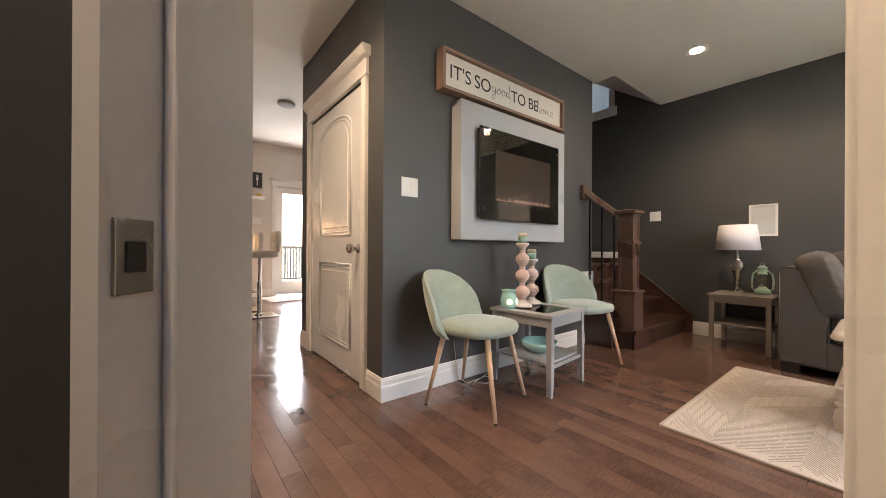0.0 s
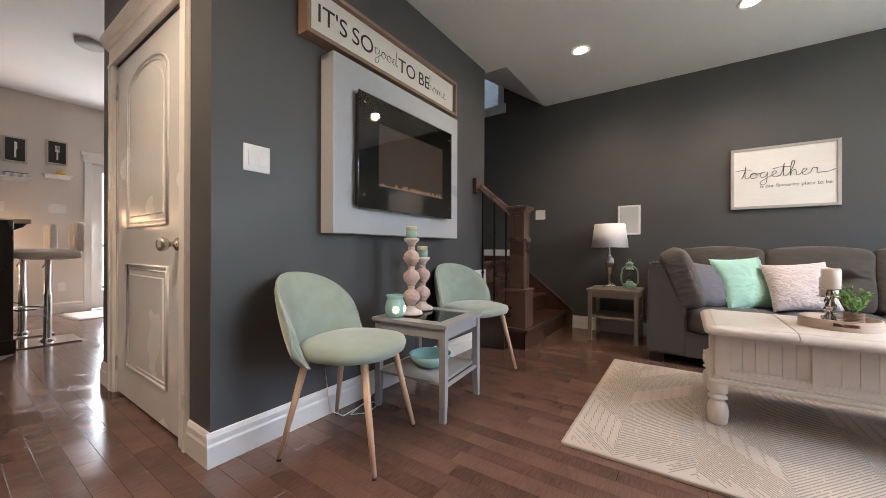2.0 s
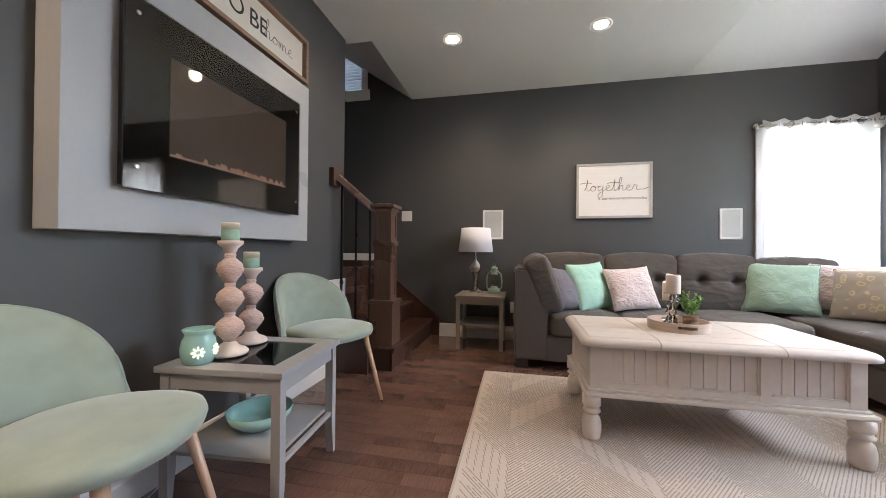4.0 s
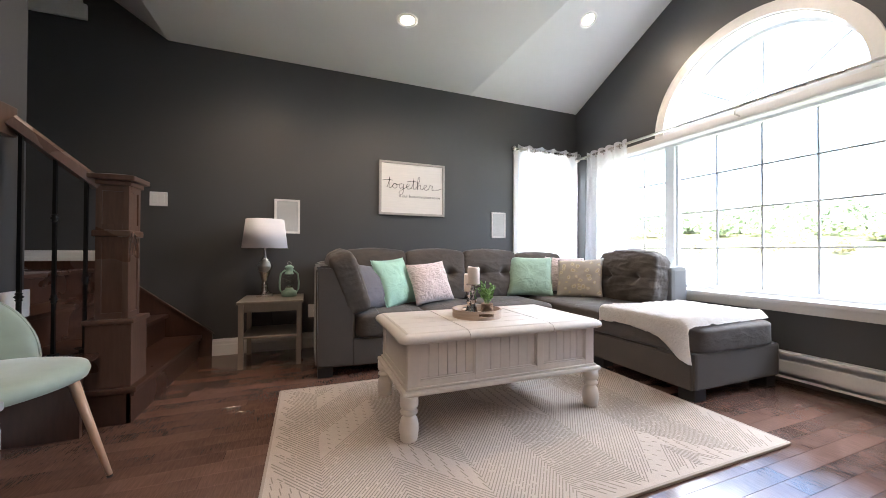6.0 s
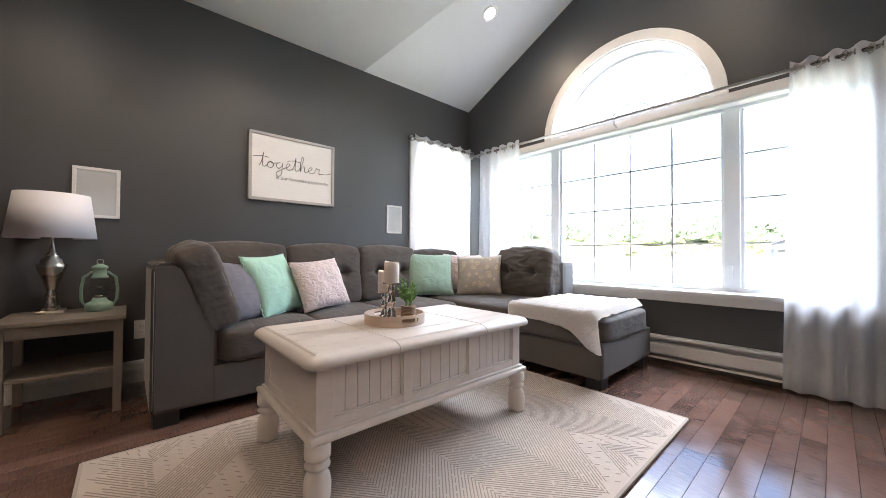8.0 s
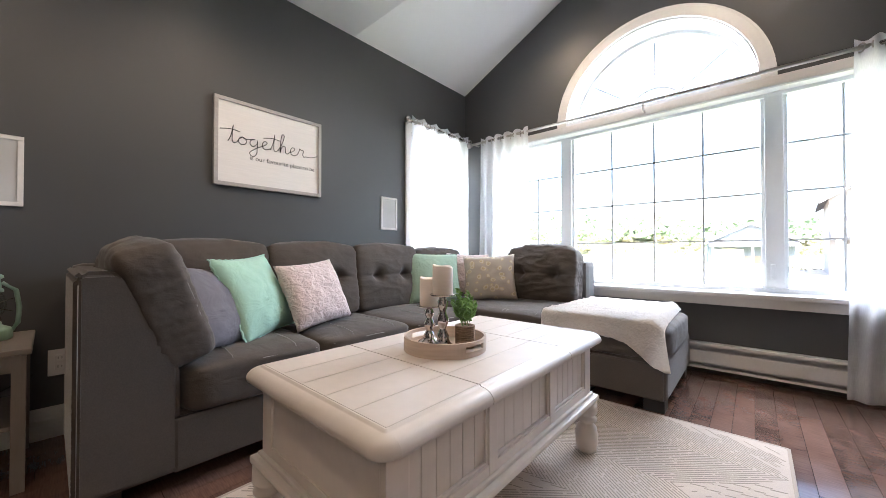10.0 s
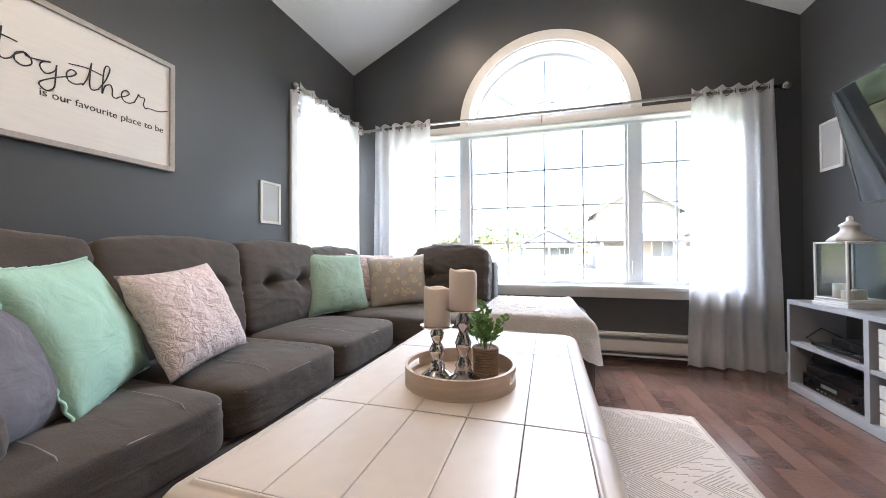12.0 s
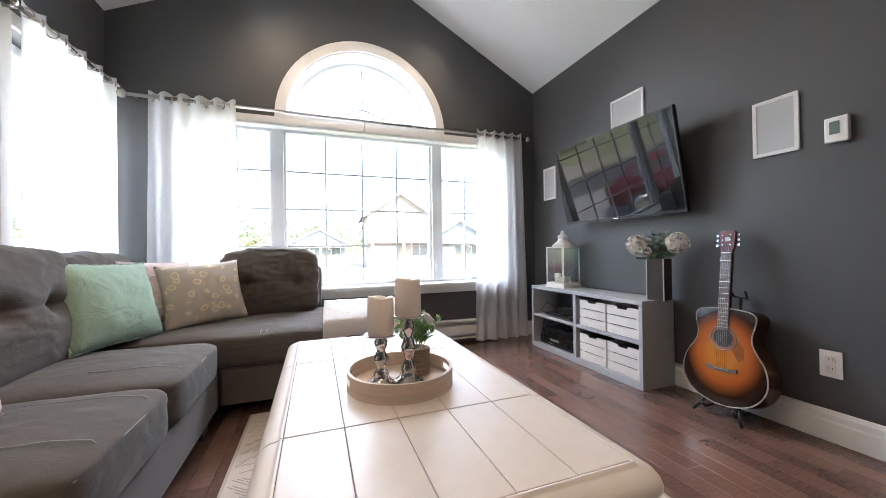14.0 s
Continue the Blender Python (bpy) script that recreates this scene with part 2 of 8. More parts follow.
def add_folds(m, scale, depth, stretch):
    """Soft creases under the fine weave of a fabric."""
    t = m.node_tree
    n, l = t.nodes, t.links
    top = [q for q in n if q.bl_idname == "ShaderNodeBump"][0]
    co, mp, nz, bp = (n.new("ShaderNode" + k) for k in ("TexCoord", "Mapping", "TexNoise", "Bump"))
    mp.inputs[3].default_value = stretch
    nz.inputs["Scale"].default_value, nz.inputs["Detail"].default_value, nz.inputs["Distortion"].default_value = scale, 3, 0.8
    bp.inputs["Strength"].default_value, bp.inputs["Distance"].default_value = 0.6, depth
    l.new(co.outputs["Object"], mp.inputs[0])
    l.new(mp.outputs[0], nz.inputs[0])
    l.new(nz.outputs[0], bp.inputs["Height"])
    l.new(bp.outputs[0], top.inputs["Normal"])


M["cushion"] = mat("charcoal_brown_cushion_microfibre", (0.074, 0.060, 0.050), 0.88, scale=260, vary=0.28, bump=0.35, dist=0.002, sheen=0.15, big=9)
add_folds(M["cushion"], 9.0, 0.009, (1.0, 1.0, 2.0))
for k in ("mint", "sage", "lilac"):
    add_folds(M[k], 11.0, 0.02, (1.0, 1.0, 1.0))
add_folds(M["blush"], 24.0, 0.035, (1.0, 1.0, 1.3))
M["guitarside"] = mat("dark_mahogany", (0.05, 0.02, 0.012), 0.2, scale=10, vary=0.2, stretch=(8, 8, 1))
M["ivory"] = mat("ivory_binding", (0.36, 0.32, 0.27), 0.4, vary=0.04)
M["rosette"] = mat("grey_rosette_inlay", (0.22, 0.19, 0.17), 0.4, scale=200, vary=0.4)
M["fretwood"] = mat("rosewood_board", (0.12, 0.085, 0.07), 0.4, scale=20, vary=0.25, stretch=(8, 8, 1))
M["headwood"] = mat("red_brown_headstock", (0.13, 0.03, 0.02), 0.25, scale=20, vary=0.3)
M["guard"] = mat("dark_pickguard", (0.24, 0.075, 0.02), 0.15, scale=20, vary=0.3)
M["screen"] = mat("grey_green_display", (0.16, 0.21, 0.18), 0.2, vary=0.02, bump=0)
M["tvscreen"] = mat("glossy_dark_screen", (0.008, 0.009, 0.010), 0.03, vary=0.0, bump=0.0, rvary=0.005, spec=0.35)
M["vasewood"] = mat("charred_dark_wood", (0.035, 0.022, 0.016), 0.6, scale=14, vary=0.5, bump=0.3, stretch=(6, 6, 1))
M["siding"] = mat("beige_lap_siding", (0.27, 0.25, 0.23), 0.7, scale=20, vary=0.08)
M["sidingblue"] = mat("blue_grey_siding", (0.20, 0.23, 0.26), 0.7, scale=20, vary=0.08)
M["shingle"] = mat("grey_roof_shingle", (0.10, 0.10, 0.11), 0.9, scale=3, vary=0.2)
M["brick"] = mat("tan_brick_veneer", (0.33, 0.27, 0.23), 0.85, scale=9, vary=0.25)
M["housewin"] = mat("dark_house_glass", (0.13, 0.15, 0.17), 0.1, vary=0.1, bump=0)
M["grass"] = mat("dry_field_grass", (0.24, 0.25, 0.13), 0.95, scale=3, vary=0.4, big=0.12)
M["sand"] = mat("sandy_bare_lot", (0.36, 0.31, 0.25), 0.95, scale=2, vary=0.25, big=0.2)
M["asphalt"] = mat("asphalt_road", (0.09, 0.09, 0.09), 0.9, scale=30, vary=0.2)
M["concrete"] = mat("concrete_driveway", (0.32, 0.31, 0.29), 0.85, scale=10, vary=0.1)
# paler than real leaves: distance haze and glare are put into the colour
M["treeleaf"] = mat("hazed_tree_foliage", (0.28, 0.35, 0.23), 0.9, scale=4, vary=0.3, per=0.6, big=0.4)
M["treeleaf2"] = mat("autumn_foliage", (0.30, 0.28, 0.18), 0.9, scale=4, vary=0.5, per=0.6, big=0.4)
M["bark"] = mat("bark", (0.08, 0.06, 0.045), 0.9, scale=12, vary=0.4)
M["carred"] = mat("red_car_paint", (0.15, 0.012, 0.02), 0.15, vary=0.03, bump=0, spec=0.8)
M["rubber"] = mat("tyre_rubber", (0.02, 0.02, 0.02), 0.85)
M["kmat"] = mat("cream_door_mat", (0.5, 0.47, 0.44), 0.95, scale=200, vary=0.15)
M["yellow"] = mat("yellow_glaze", (0.62, 0.38, 0.04), 0.4)
M["drum"] = glow("cream_drum_shade", (0.78, 0.72, 0.64), 0.05)
M["ivory2"] = mat("pale_wood_frame", (0.5, 0.44, 0.38), 0.6, scale=20, vary=0.1)
M["bottle"] = mat("dark_green_bottle_glass", (0.01, 0.02, 0.012), 0.08, vary=0.0, bump=0)
M["foil"] = mat("grey_foil_cap", (0.5, 0.48, 0.46), 0.3, metal=0.7)

# ---- builders ----


def box(bm, x0, x1, y0, y1, z0, z1, bev=0.0):
    v = [bm.verts.new((x, y, z)) for z in (z0, z1) for y in (y0, y1) for x in (x0, x1)]
    fs = [bm.faces.new([v[i] for i in f]) for f in ((0, 2, 3, 1), (4, 5, 7, 6), (0, 1, 5, 4), (2, 6, 7, 3), (0, 4, 6, 2), (1, 3, 7, 5))]
    if bev:
        es = {e for f in fs for e in f.edges}
        bmesh.ops.bevel(bm, geom=list(es), offset=bev, segments=2, profile=0.6, affect="EDGES")
    return bm


def bx(*a, bev=0.0):
    return box(bmesh.new(), *a, bev=bev)


def prism(bm, pts, axis, a0, a1):
    """A plate: pts in the two other axes, from a0 to a1 along axis."""
    def put(p, a):
        return {"x": (a, p[0], p[1]), "y": (p[0], a, p[1]), "z": (p[0], p[1], a)}[axis]
    lo = [bm.verts.new(put(p, a0)) for p in pts]
    hi = [bm.verts.new(put(p, a1)) for p in pts]
    bm.faces.new(lo)
    bm.faces.new(hi[::-1])
    for i in range(len(pts)):
        j = (i + 1) % len(pts)
        bm.faces.new((lo[i], hi[i], hi[j], lo[j]))
    return bm


def lathe(profile, seg=24, bm=None, at=(0, 0, 0), sx=1.0, sy=1.0):
    """Turned shape: profile is a list of (radius, z)."""
    bm = bm or bmesh.new()
    rings = []
    for r, z in profile:
        rings.append([bm.verts.new((at[0] + sx * r * math.cos(2 * math.pi * i / seg), at[1] + sy * r * math.sin(2 * math.pi * i / seg), at[2] + z)) for i in range(seg)])
    for a, b in zip(rings, rings[1:]):
        for i in range(seg):
            j = (i + 1) % seg
            bm.faces.new((a[i], a[j], b[j], b[i])).smooth = True
    bm.faces.new(rings[0][::-1])
    bm.faces.new(rings[-1])
    return bm


def tube(pts, r, seg=8, bm=None, taper=None):
    bm = bm or bmesh.new()
    rings = []
    pts = [Vector(p) for p in pts]
    for k, p in enumerate(pts):
        d = (pts[min(k + 1, len(pts) - 1)] - pts[max(k - 1, 0)]).normalized()
        side = d.cross(Vector((0, 0, 1)) if abs(d.z) < 0.9 else Vector((1, 0, 0))).normalized()
        up = side.cross(d)
        rr = r if taper is None else r + (taper - r) * k / (len(pts) - 1)
        rings.append([bm.verts.new(p + rr * (math.cos(2 * math.pi * i / seg) * side + math.sin(2 * math.pi * i / seg) * up)) for i in range(seg)])
    for a, b in zip(rings, rings[1:]):
        for i in range(seg):
            j = (i + 1) % seg
            bm.faces.new((a[i], a[j], b[j], b[i])).smooth = True
    bm.faces.new(rings[0][::-1])
    bm.faces.new(rings[-1])
    return bm


def part(name, bm, material, parent=None, label="", kind="", smooth=False):
    me = bpy.data.meshes.new(name)
    bmesh.ops.recalc_face_normals(bm, faces=bm.faces)
    bm.to_mesh(me)
    bm.free()
    if smooth:
        me.polygons.foreach_set("use_smooth", [True] * len(me.polygons))
    me.materials.append(M[material])
    ob = new(name, me)
    ob.parent = parent
    return tagged(ob, label, kind=kind)


def thing(name, x, y, z, label, category, group="", rz=0.0, rx=0.0, ry=0.0):
    ob = new(name)
    ob.empty_display_size = 0.1
    ob.matrix_world = pose(x, y, z, rx, ry, rz)
    return tagged(ob, label, category, group)


def shell(name, bm, material, label="", category=""):
    return tagged(part(name, bm, material), label, category, kind="structure")


def text(name, body, size, material, parent, m, depth=0.0015, shear=0.0, width=1.0):
    c = bpy.data.curves.new(name, "FONT")
    c.body, c.size, c.extrude, c.align_x, c.align_y, c.shear = body, size, depth, "CENTER", "CENTER", shear
    c.space_character = width
    tmp = new(name, c)
    bpy.context.view_layer.update()
    me = bpy.data.meshes.new_from_object(tmp.evaluated_get(bpy.context.evaluated_depsgraph_get()))
    bpy.data.objects.remove(tmp)
    me.materials.clear()
    me.materials.append(M[material])
    me.transform(m)
    ob = new(name, me)
    ob.parent = parent
    return ob


def roof(x):
    """Height of the vault; its west foot is a little lower than its east foot."""
    if x < XR:
        return ZV + (ZR - ZV) * (1 - (XR - x) / (XR - XW))
    return ZC + (ZR - ZC) * (1 - (x - XR) / (XE - XR))


# ---- structure ----
# slab under the boards; the shade of the joints is put into its colour
shell("floor", bx(-0.5, XE + 0.15, -1.95, 9.0, -0.12, -0.014), "gap", "subfloor coloured near black as board joint shadow", "floor")


def south_wall():
    bm = bmesh.new()
    y0, y1 = YS - 0.28, YS
    prism(bm, [(XW - 0.2, 0), (WX0, 0), (WX0, roof(WX0)), (XW, ZV), (XW - 0.2, ZV)], "y", y0, y1)
    prism(bm, [(WX1, 0), (XE + 0.2, 0), (XE + 0.2, ZC), (XE, ZC), (WX1, roof(WX1))], "y", y0, y1)
    prism(bm, [(WX0, 0), (WX1, 0), (WX1, WZ0), (WX0, WZ0)], "y", y0, y1)
    for s in (-1, 1):
        e = WX0 if s < 0 else WX1
        a = AX + s * AR
        prism(bm, [(e, WZ1), (a, WZ1), (a, roof(a)), (e, roof(e))], "y", y0, y1)
    prism(bm, [(AX - AR, WZ1), (AX + AR, WZ1), (AX + AR, AZ), (AX - AR, AZ)], "y", y0, y1)
    n = 28
    for i in range(n):
        a, b = math.pi * i / n, math.pi * (i + 1) / n
        xa, xb = AX - AR * math.cos(a), AX - AR * math.cos(b)
        prism(bm, [(xa, AZ + AR * math.sin(a)), (xb, AZ + AR * math.sin(b)), (xb, roof(xb)), (xa, roof(xa))], "y", y0, y1)
    shell("wall_south", bm, "wall", "dark grey painted gable wall with big window", "wall")


south_wall()
EWY0, EWY1, EWZ0, EWZ1 = -1.56, -0.82, 0.62, 1.98
bm = bmesh.new()
box(bm, XE, XE + 0.2, YS - 0.28, EWY0, 0, ZC)
box(bm, XE, XE + 0.2, EWY1, 3.1, 0, 4.2)
box(bm, XE, XE + 0.2, 3.1, 3.85, 0, 2.74)
box(bm, XE, XE + 0.2, 3.1, 3.85, 3.4, 4.2)
box(bm, XE, XE + 0.2, 3.85, 5.0, 0, 4.2)
box(bm, XE, XE + 0.2, EWY0, EWY1, 0, EWZ0)
box(bm, XE, XE + 0.2, EWY0, EWY1, EWZ1, ZC + 0.2)
shell("wall_east", bm, "wall", "dark grey painted wall", "wall")
shell("wall_west", bx(XW - 0.15, XW, YS - 0.28, 0.80, 0, ZC + 0.1), "wall", "dark grey painted wall", "wall")

PL, PR = Vector((2.604, 1.372, 0)), Vector((3.25, 0.885, 0))
DW = (PR - PL).normalized()
DN = Vector((-DW.y, DW.x, 0))
if DN.y < 0:
    DN = -DN
ang = math.degrees(math.atan2(DW.y, DW.x))
ent = thing("entry_doorway_wall", PL.x, PL.y, 0, "dark wall with a cased doorway", "wall", rz=ang)
ent["kind"] = "structure"
L = (PR - PL).length
part("wall_panel", bx(-0.9, -0.02, -0.165, 0, 0, ZC), "wall", ent)
part("wall_panel", bx(L + 0.02, L + 0.27, -0.16, 0, 0, ZC), "wall", ent)
part("wall_panel", bx(-0.02, L + 0.02, -0.16, 0, 2.1, ZC), "wall", ent)
bm = bx(-0.02, 0, -0.185, 0.012, 0, 2.08)
box(bm, 0.0, 0.012, -0.125, 0.012, 0, 2.08, 0.003)
part("door_jamb", bm, "trim", ent)
part("door_jamb", bx(L, L + 0.02, -0.16, 0.012, 0, 2.08), "trim", ent)
part("door_head", bx(0, L, -0.16, 0.012, 2.08, 2.1), "trim", ent)
sp = part("strike_plate", bx(0.0, 0.003, -0.175, -0.137, 0.86, 0.922, bev=0.001), "steel", ent, "brushed nickel strike plate")
# no real recess: a dark patch carries the hole's shade in its colour
part("strike_hole", bx(0.003, 0.0045, -0.165, -0.147, 0.878, 0.903), "dark", sp)
# vestibule walls, out of view; near-black colour stands for the unlit room
shell("wall_vestibule", bx(1.0, 1.1, -0.3, 3.0, 0, ZC), "dark", "vestibule wall coloured near black for shade", "wall")
shell("wall_vestibule", bx(1.0, XW - 0.15, -0.4, -0.3, 0, ZC), "dark", "vestibule wall coloured near black for shade", "wall")
shell("wall_hall_west", bx(1.95, 2.05, 1.9, 4.4, 0, ZC), "cream", "cream painted hall wall", "wall")

# the block with the closet and the fireplace
XBE = 5.87
YN, DY0, DY1 = 4.28, 2.975, 3.995
ZW = ZC + 0.03
blk = tagged(new("wall_block"), "dark grey painted closet and fireplace wall", "wall", kind="structure")
part("wall_panel", bx(XB, XBE, YB, YB + 0.12, 0, ZC), "wall", blk)
part("wall_panel", bx(XBE - 0.12, XBE, YB + 0.12, 4.9, 0, ZW), "wall", blk)
part("wall_panel", bx(XB, XB + 0.12, YB + 0.12, DY0, 0, ZW), "wall", blk)
part("wall_panel", bx(XB, XB + 0.12, DY1, YN, 0, ZW), "wall", blk)
part("wall_panel", bx(XB, XB + 0.12, DY0, DY1, 1.99, ZW), "wall", blk)
part("wall_panel", bx(XB + 0.12, XBE - 0.12, YN - 0.12, YN, 0, ZW), "wall", blk)

# ceilings
bm = bmesh.new()
box(bm, -0.5, 5.92, YV + 0.05, 4.05, ZC, ZC + 0.12)
box(bm, 5.92, XE, YV + 0.05, 2.50, ZC, ZC + 0.12)
prism(bm, [(4.05, ZC), (8.2, 2.88), (8.2, 3.0), (4.05, ZC + 0.12)], "x", -0.5, 5.92)
prism(bm, [(2.50, ZC), (4.0, 3.6), (4.0, 3.72), (2.50, ZC + 0.12)], "x", 5.92, XE)
xz = XW + (ZC - ZV) / (ZR - ZV) * (XR - XW)
prism(bm, [(xz, ZC), (XE, ZC), (XR, ZR)], "y", YV, YV + 0.05)
prism(bm, [(XW, ZV), (xz, ZC), (XW, ZC)], "y", YV, YV + 0.05)
shell("ceiling", bm, "ceil", "flat white ceiling", "ceiling")
bm = bmesh.new()
prism(bm, [(XW, ZV), (XR, ZR), (XR, ZR + 0.1), (XW - 0.2, ZV)], "y", YS - 0.28, YV)
prism(bm, [(XR, ZR), (XE, ZC), (XE + 0.2, ZC), (XR, ZR + 0.1)], "y", YS - 0.28, YV)
prism(bm, [(XW, ZV), (XW - 0.2, ZV), (XW - 0.2, ZV + 0.1)], "y", YS, YV)
shell("ceiling_vault", bm, "ceil", "white vaulted ceiling", "ceiling")
# unseen wall, added to block sky leaking in above the stair ceiling
shell("wall_stair_upper", bx(5.82, 5.92, 2.3, 4.1, ZC + 0.121, 4.2), "wall", "unseen dark grey wall added to keep sky light out of the stairwell", "wall")
shell("wall_stair_north", bx(XBE, XE, 4.0, 4.1, 0, 4.2), "wall", "dark grey stairwell wall", "wall")
shell("ceiling_stairwell", bx(XBE - 0.1, XE + 0.2, 2.4, 4.8, 4.2, 4.3), "ceil", "white stairwell ceiling", "ceiling")

# ---- window joinery, doors, trim ----


def ring(cx, cz, r0, r1, y0, y1, n=36, a0=0.0, a1=math.pi):
    bm = bmesh.new()
    rows = []
    for i in range(n + 1):
        a = a0 + (a1 - a0) * i / n
        rows.append([bm.verts.new((cx + r * math.cos(a), y, cz + r * math.sin(a))) for r, y in ((r0, y0), (r1, y0), (r1, y1), (r0, y1))])
    for p, q in zip(rows, rows[1:]):
        for k in range(4):
            bm.faces.new((p[k], p[(k + 1) % 4], q[(k + 1) % 4], q[k]))
    bm.faces.new(rows[0])
    bm.faces.new(rows[-1][::-1])
    return bm


def south_window():
    w = tagged(new("window_1"), "white three-part picture window with grid bars", "window", kind="structure")
    y0, y1 = YG - 0.03, YG + 0.05
    bm = bmesh.new()
    box(bm, WX0, WX1, y0, y1, WZ0, WZ0 + 0.035, 0.004)
    box(bm, WX0, WX1, y0, y1, WZ1 - 0.035, WZ1, 0.004)
    box(bm, WX0, WX0 + 0.06, y0, y1, WZ0 + 0.035, WZ1 - 0.035)
    box(bm, WX1 - 0.06, WX1, y0, y1, WZ0 + 0.035, WZ1 - 0.035)
    for a, b in ((4.445, 4.58), (5.875, 6.005)):
        box(bm, a + 0.02, b - 0.02, y0, y1 + 0.012, WZ0 + 0.035, WZ1 - 0.035, 0.004)
        box(bm, a, b, y0, y1 - 0.02, WZ0 + 0.035, WZ1 - 0.035, 0.004)
    part("window_frame", bm, "vinyl", w)
    for a, b, n in ((WX0 + 0.06, 4.445, 2), (4.58, 5.875, 4), (6.005, WX1 - 0.06, 2)):
        g = part("pane", bx(a, b, YG - 0.004, YG + 0.004, WZ0 + 0.035, WZ1 - 0.035), "glass", w)
        g.visible_shadow = False
        bm = bmesh.new()
        for i in range(1, n):
            x = a + (b - a) * i / n
            box(bm, x - 0.006, x + 0.006, YG - 0.010, YG + 0.010, WZ0 + 0.035, WZ1 - 0.035)
        for i in range(1, 4):
            z = WZ0 + 0.035 + (WZ1 - WZ0 - 0.07) * i / 4
            box(bm, a, b, YG - 0.009, YG + 0.009, z - 0.006, z + 0.006)
        part("grid_bars", bm, "bars", w)
    part("window_latch", bx(4.51, 4.535, YG + 0.06, YG + 0.075, 0.66, 0.76, bev=0.003), "vinyl", w)
    part("window_crank", bx(4.02, 4.16, YG + 0.05, YG + 0.075, WZ0 + 0.036, WZ0 + 0.05, bev=0.003), "steel", w)
    # reveal lining, stool, apron and casings
    bm = bmesh.new()
    box(bm, WX0, WX0 + 0.012, y1, YS, WZ0, WZ1)
    box(bm, WX1 - 0.012, WX1, y1, YS, WZ0, WZ1)
    box(bm, WX0 + 0.012, WX1 - 0.012, y1, YS, WZ1 - 0.012, WZ1)
    part("window_reveal", bm, "trim", w)
    part("window_sill", bx(WX0 - 0.09, WX1 + 0.09, y1, YS + 0.045, WZ0 - 0.022, WZ0 + 0.004, bev=0.003), "trim", w)
    part("window_apron", bx(WX0 - 0.07, WX1 + 0.07, YS, YS + 0.02, WZ0 - 0.085, WZ0 - 0.022, bev=0.005), "trim", w)
    bm = bmesh.new()
    for a, b in ((WX0 - 0.08, WX0), (WX1, WX1 + 0.08)):
        box(bm, a, b, YS, YS + 0.02, WZ0, WZ1 - 0.05, 0.004)
    box(bm, WX0 - 0.08, WX1 + 0.08, YS, YS + 0.022, WZ1 - 0.05, AZ, 0.004)
    box(bm, WX0 - 0.1, WX1 + 0.1, YS + 0.022, YS + 0.034, WZ1 - 0.045, WZ1 - 0.03, 0.004)
    part("window_casing", bm, "trim", w)
    a = tagged(new("window_2"), "white half-round sunburst window", "window", kind="structure")
    part("window_frame", ring(AX, AZ, AR - 0.036, AR, y0, y1), "vinyl", a)
    part("window_sill", bx(AX - AR, AX + AR, y0, YS + 0.01, AZ, AZ + 0.03), "vinyl", a)
    part("window_reveal", ring(AX, AZ, AR - 0.012, AR, y1, YS), "trim", a)
    part("arch_casing", ring(AX, AZ + 0.001, AR - 0.004, AR + 0.06, YS, YS + 0.024), "trim", a)
    part("arch_casing_rim", ring(AX, AZ + 0.001, AR + 0.06, AR + 0.074, YS, YS + 0.027), "trim", a)
    bm = bmesh.new()
    prism(bm, [(AX + (AR - 0.036) * math.cos(math.pi * i / 36), AZ + (AR - 0.036) * math.sin(math.pi * i / 36)) for i in range(37)], "y", YG - 0.003, YG + 0.003)
    g = part("pane", bm, "glass", a)
    g.visible_shadow = False
    bm = ring(AX, AZ + 0.02, 0.20, 0.212, YG - 0.009, YG + 0.009, 24)
    for deg in (38, 90, 142):
        c, s = math.cos(math.radians(deg)), math.sin(math.radians(deg))
        tube([(AX + 0.21 * c, YG, AZ + 0.02 + 0.21 * s), (AX + 0.61 * c, YG, AZ + 0.02 + 0.59 * s)], 0.007, 6, bm)
    part("grid_bars", bm, "bars", a)
    e = tagged(new("window_3"), "white side window behind a sheer curtain", "window", kind="structure")
    bm = bmesh.new()
    x0, x1 = XE + 0.1, XE + 0.15
    box(bm, x0, x1, EWY0, EWY1, EWZ0, EWZ0 + 0.05)
    box(bm, x0, x1, EWY0, EWY1, EWZ1 - 0.05, EWZ1)
    box(bm, x0, x1, EWY0, EWY0 + 0.05, EWZ0 + 0.05, EWZ1 - 0.05)
    box(bm, x0, x1, EWY1 - 0.05, EWY1, EWZ0 + 0.05, EWZ1 - 0.05)
    part("window_frame", bm, "vinyl", e)
    g = part("pane", bx(x0 + 0.02, x0 + 0.026, EWY0 + 0.05, EWY1 - 0.05, EWZ0 + 0.05, EWZ1 - 0.05), "glass", e)
    g.visible_shadow = False
    bm = bmesh.new()
    box(bm, XE - 0.02, XE, EWY1, EWY1 + 0.07, EWZ0 - 0.07, EWZ1 + 0.07, 0.004)
    box(bm, XE - 0.02, XE, EWY0, EWY1, EWZ1, EWZ1 + 0.07, 0.004)
    box(bm, XE - 0.02, XE, EWY0, EWY1, EWZ0 - 0.07, EWZ0, 0.004)
    part("window_casing", bm, "trim", e)
    s = tagged(new("window_4"), "small stairwell window with white slat blinds", "window", kind="structure")
    bm = bmesh.new()
    box(bm, XE - 0.02, XE, 3.03, 3.1, 2.62, 3.2, 0.004)
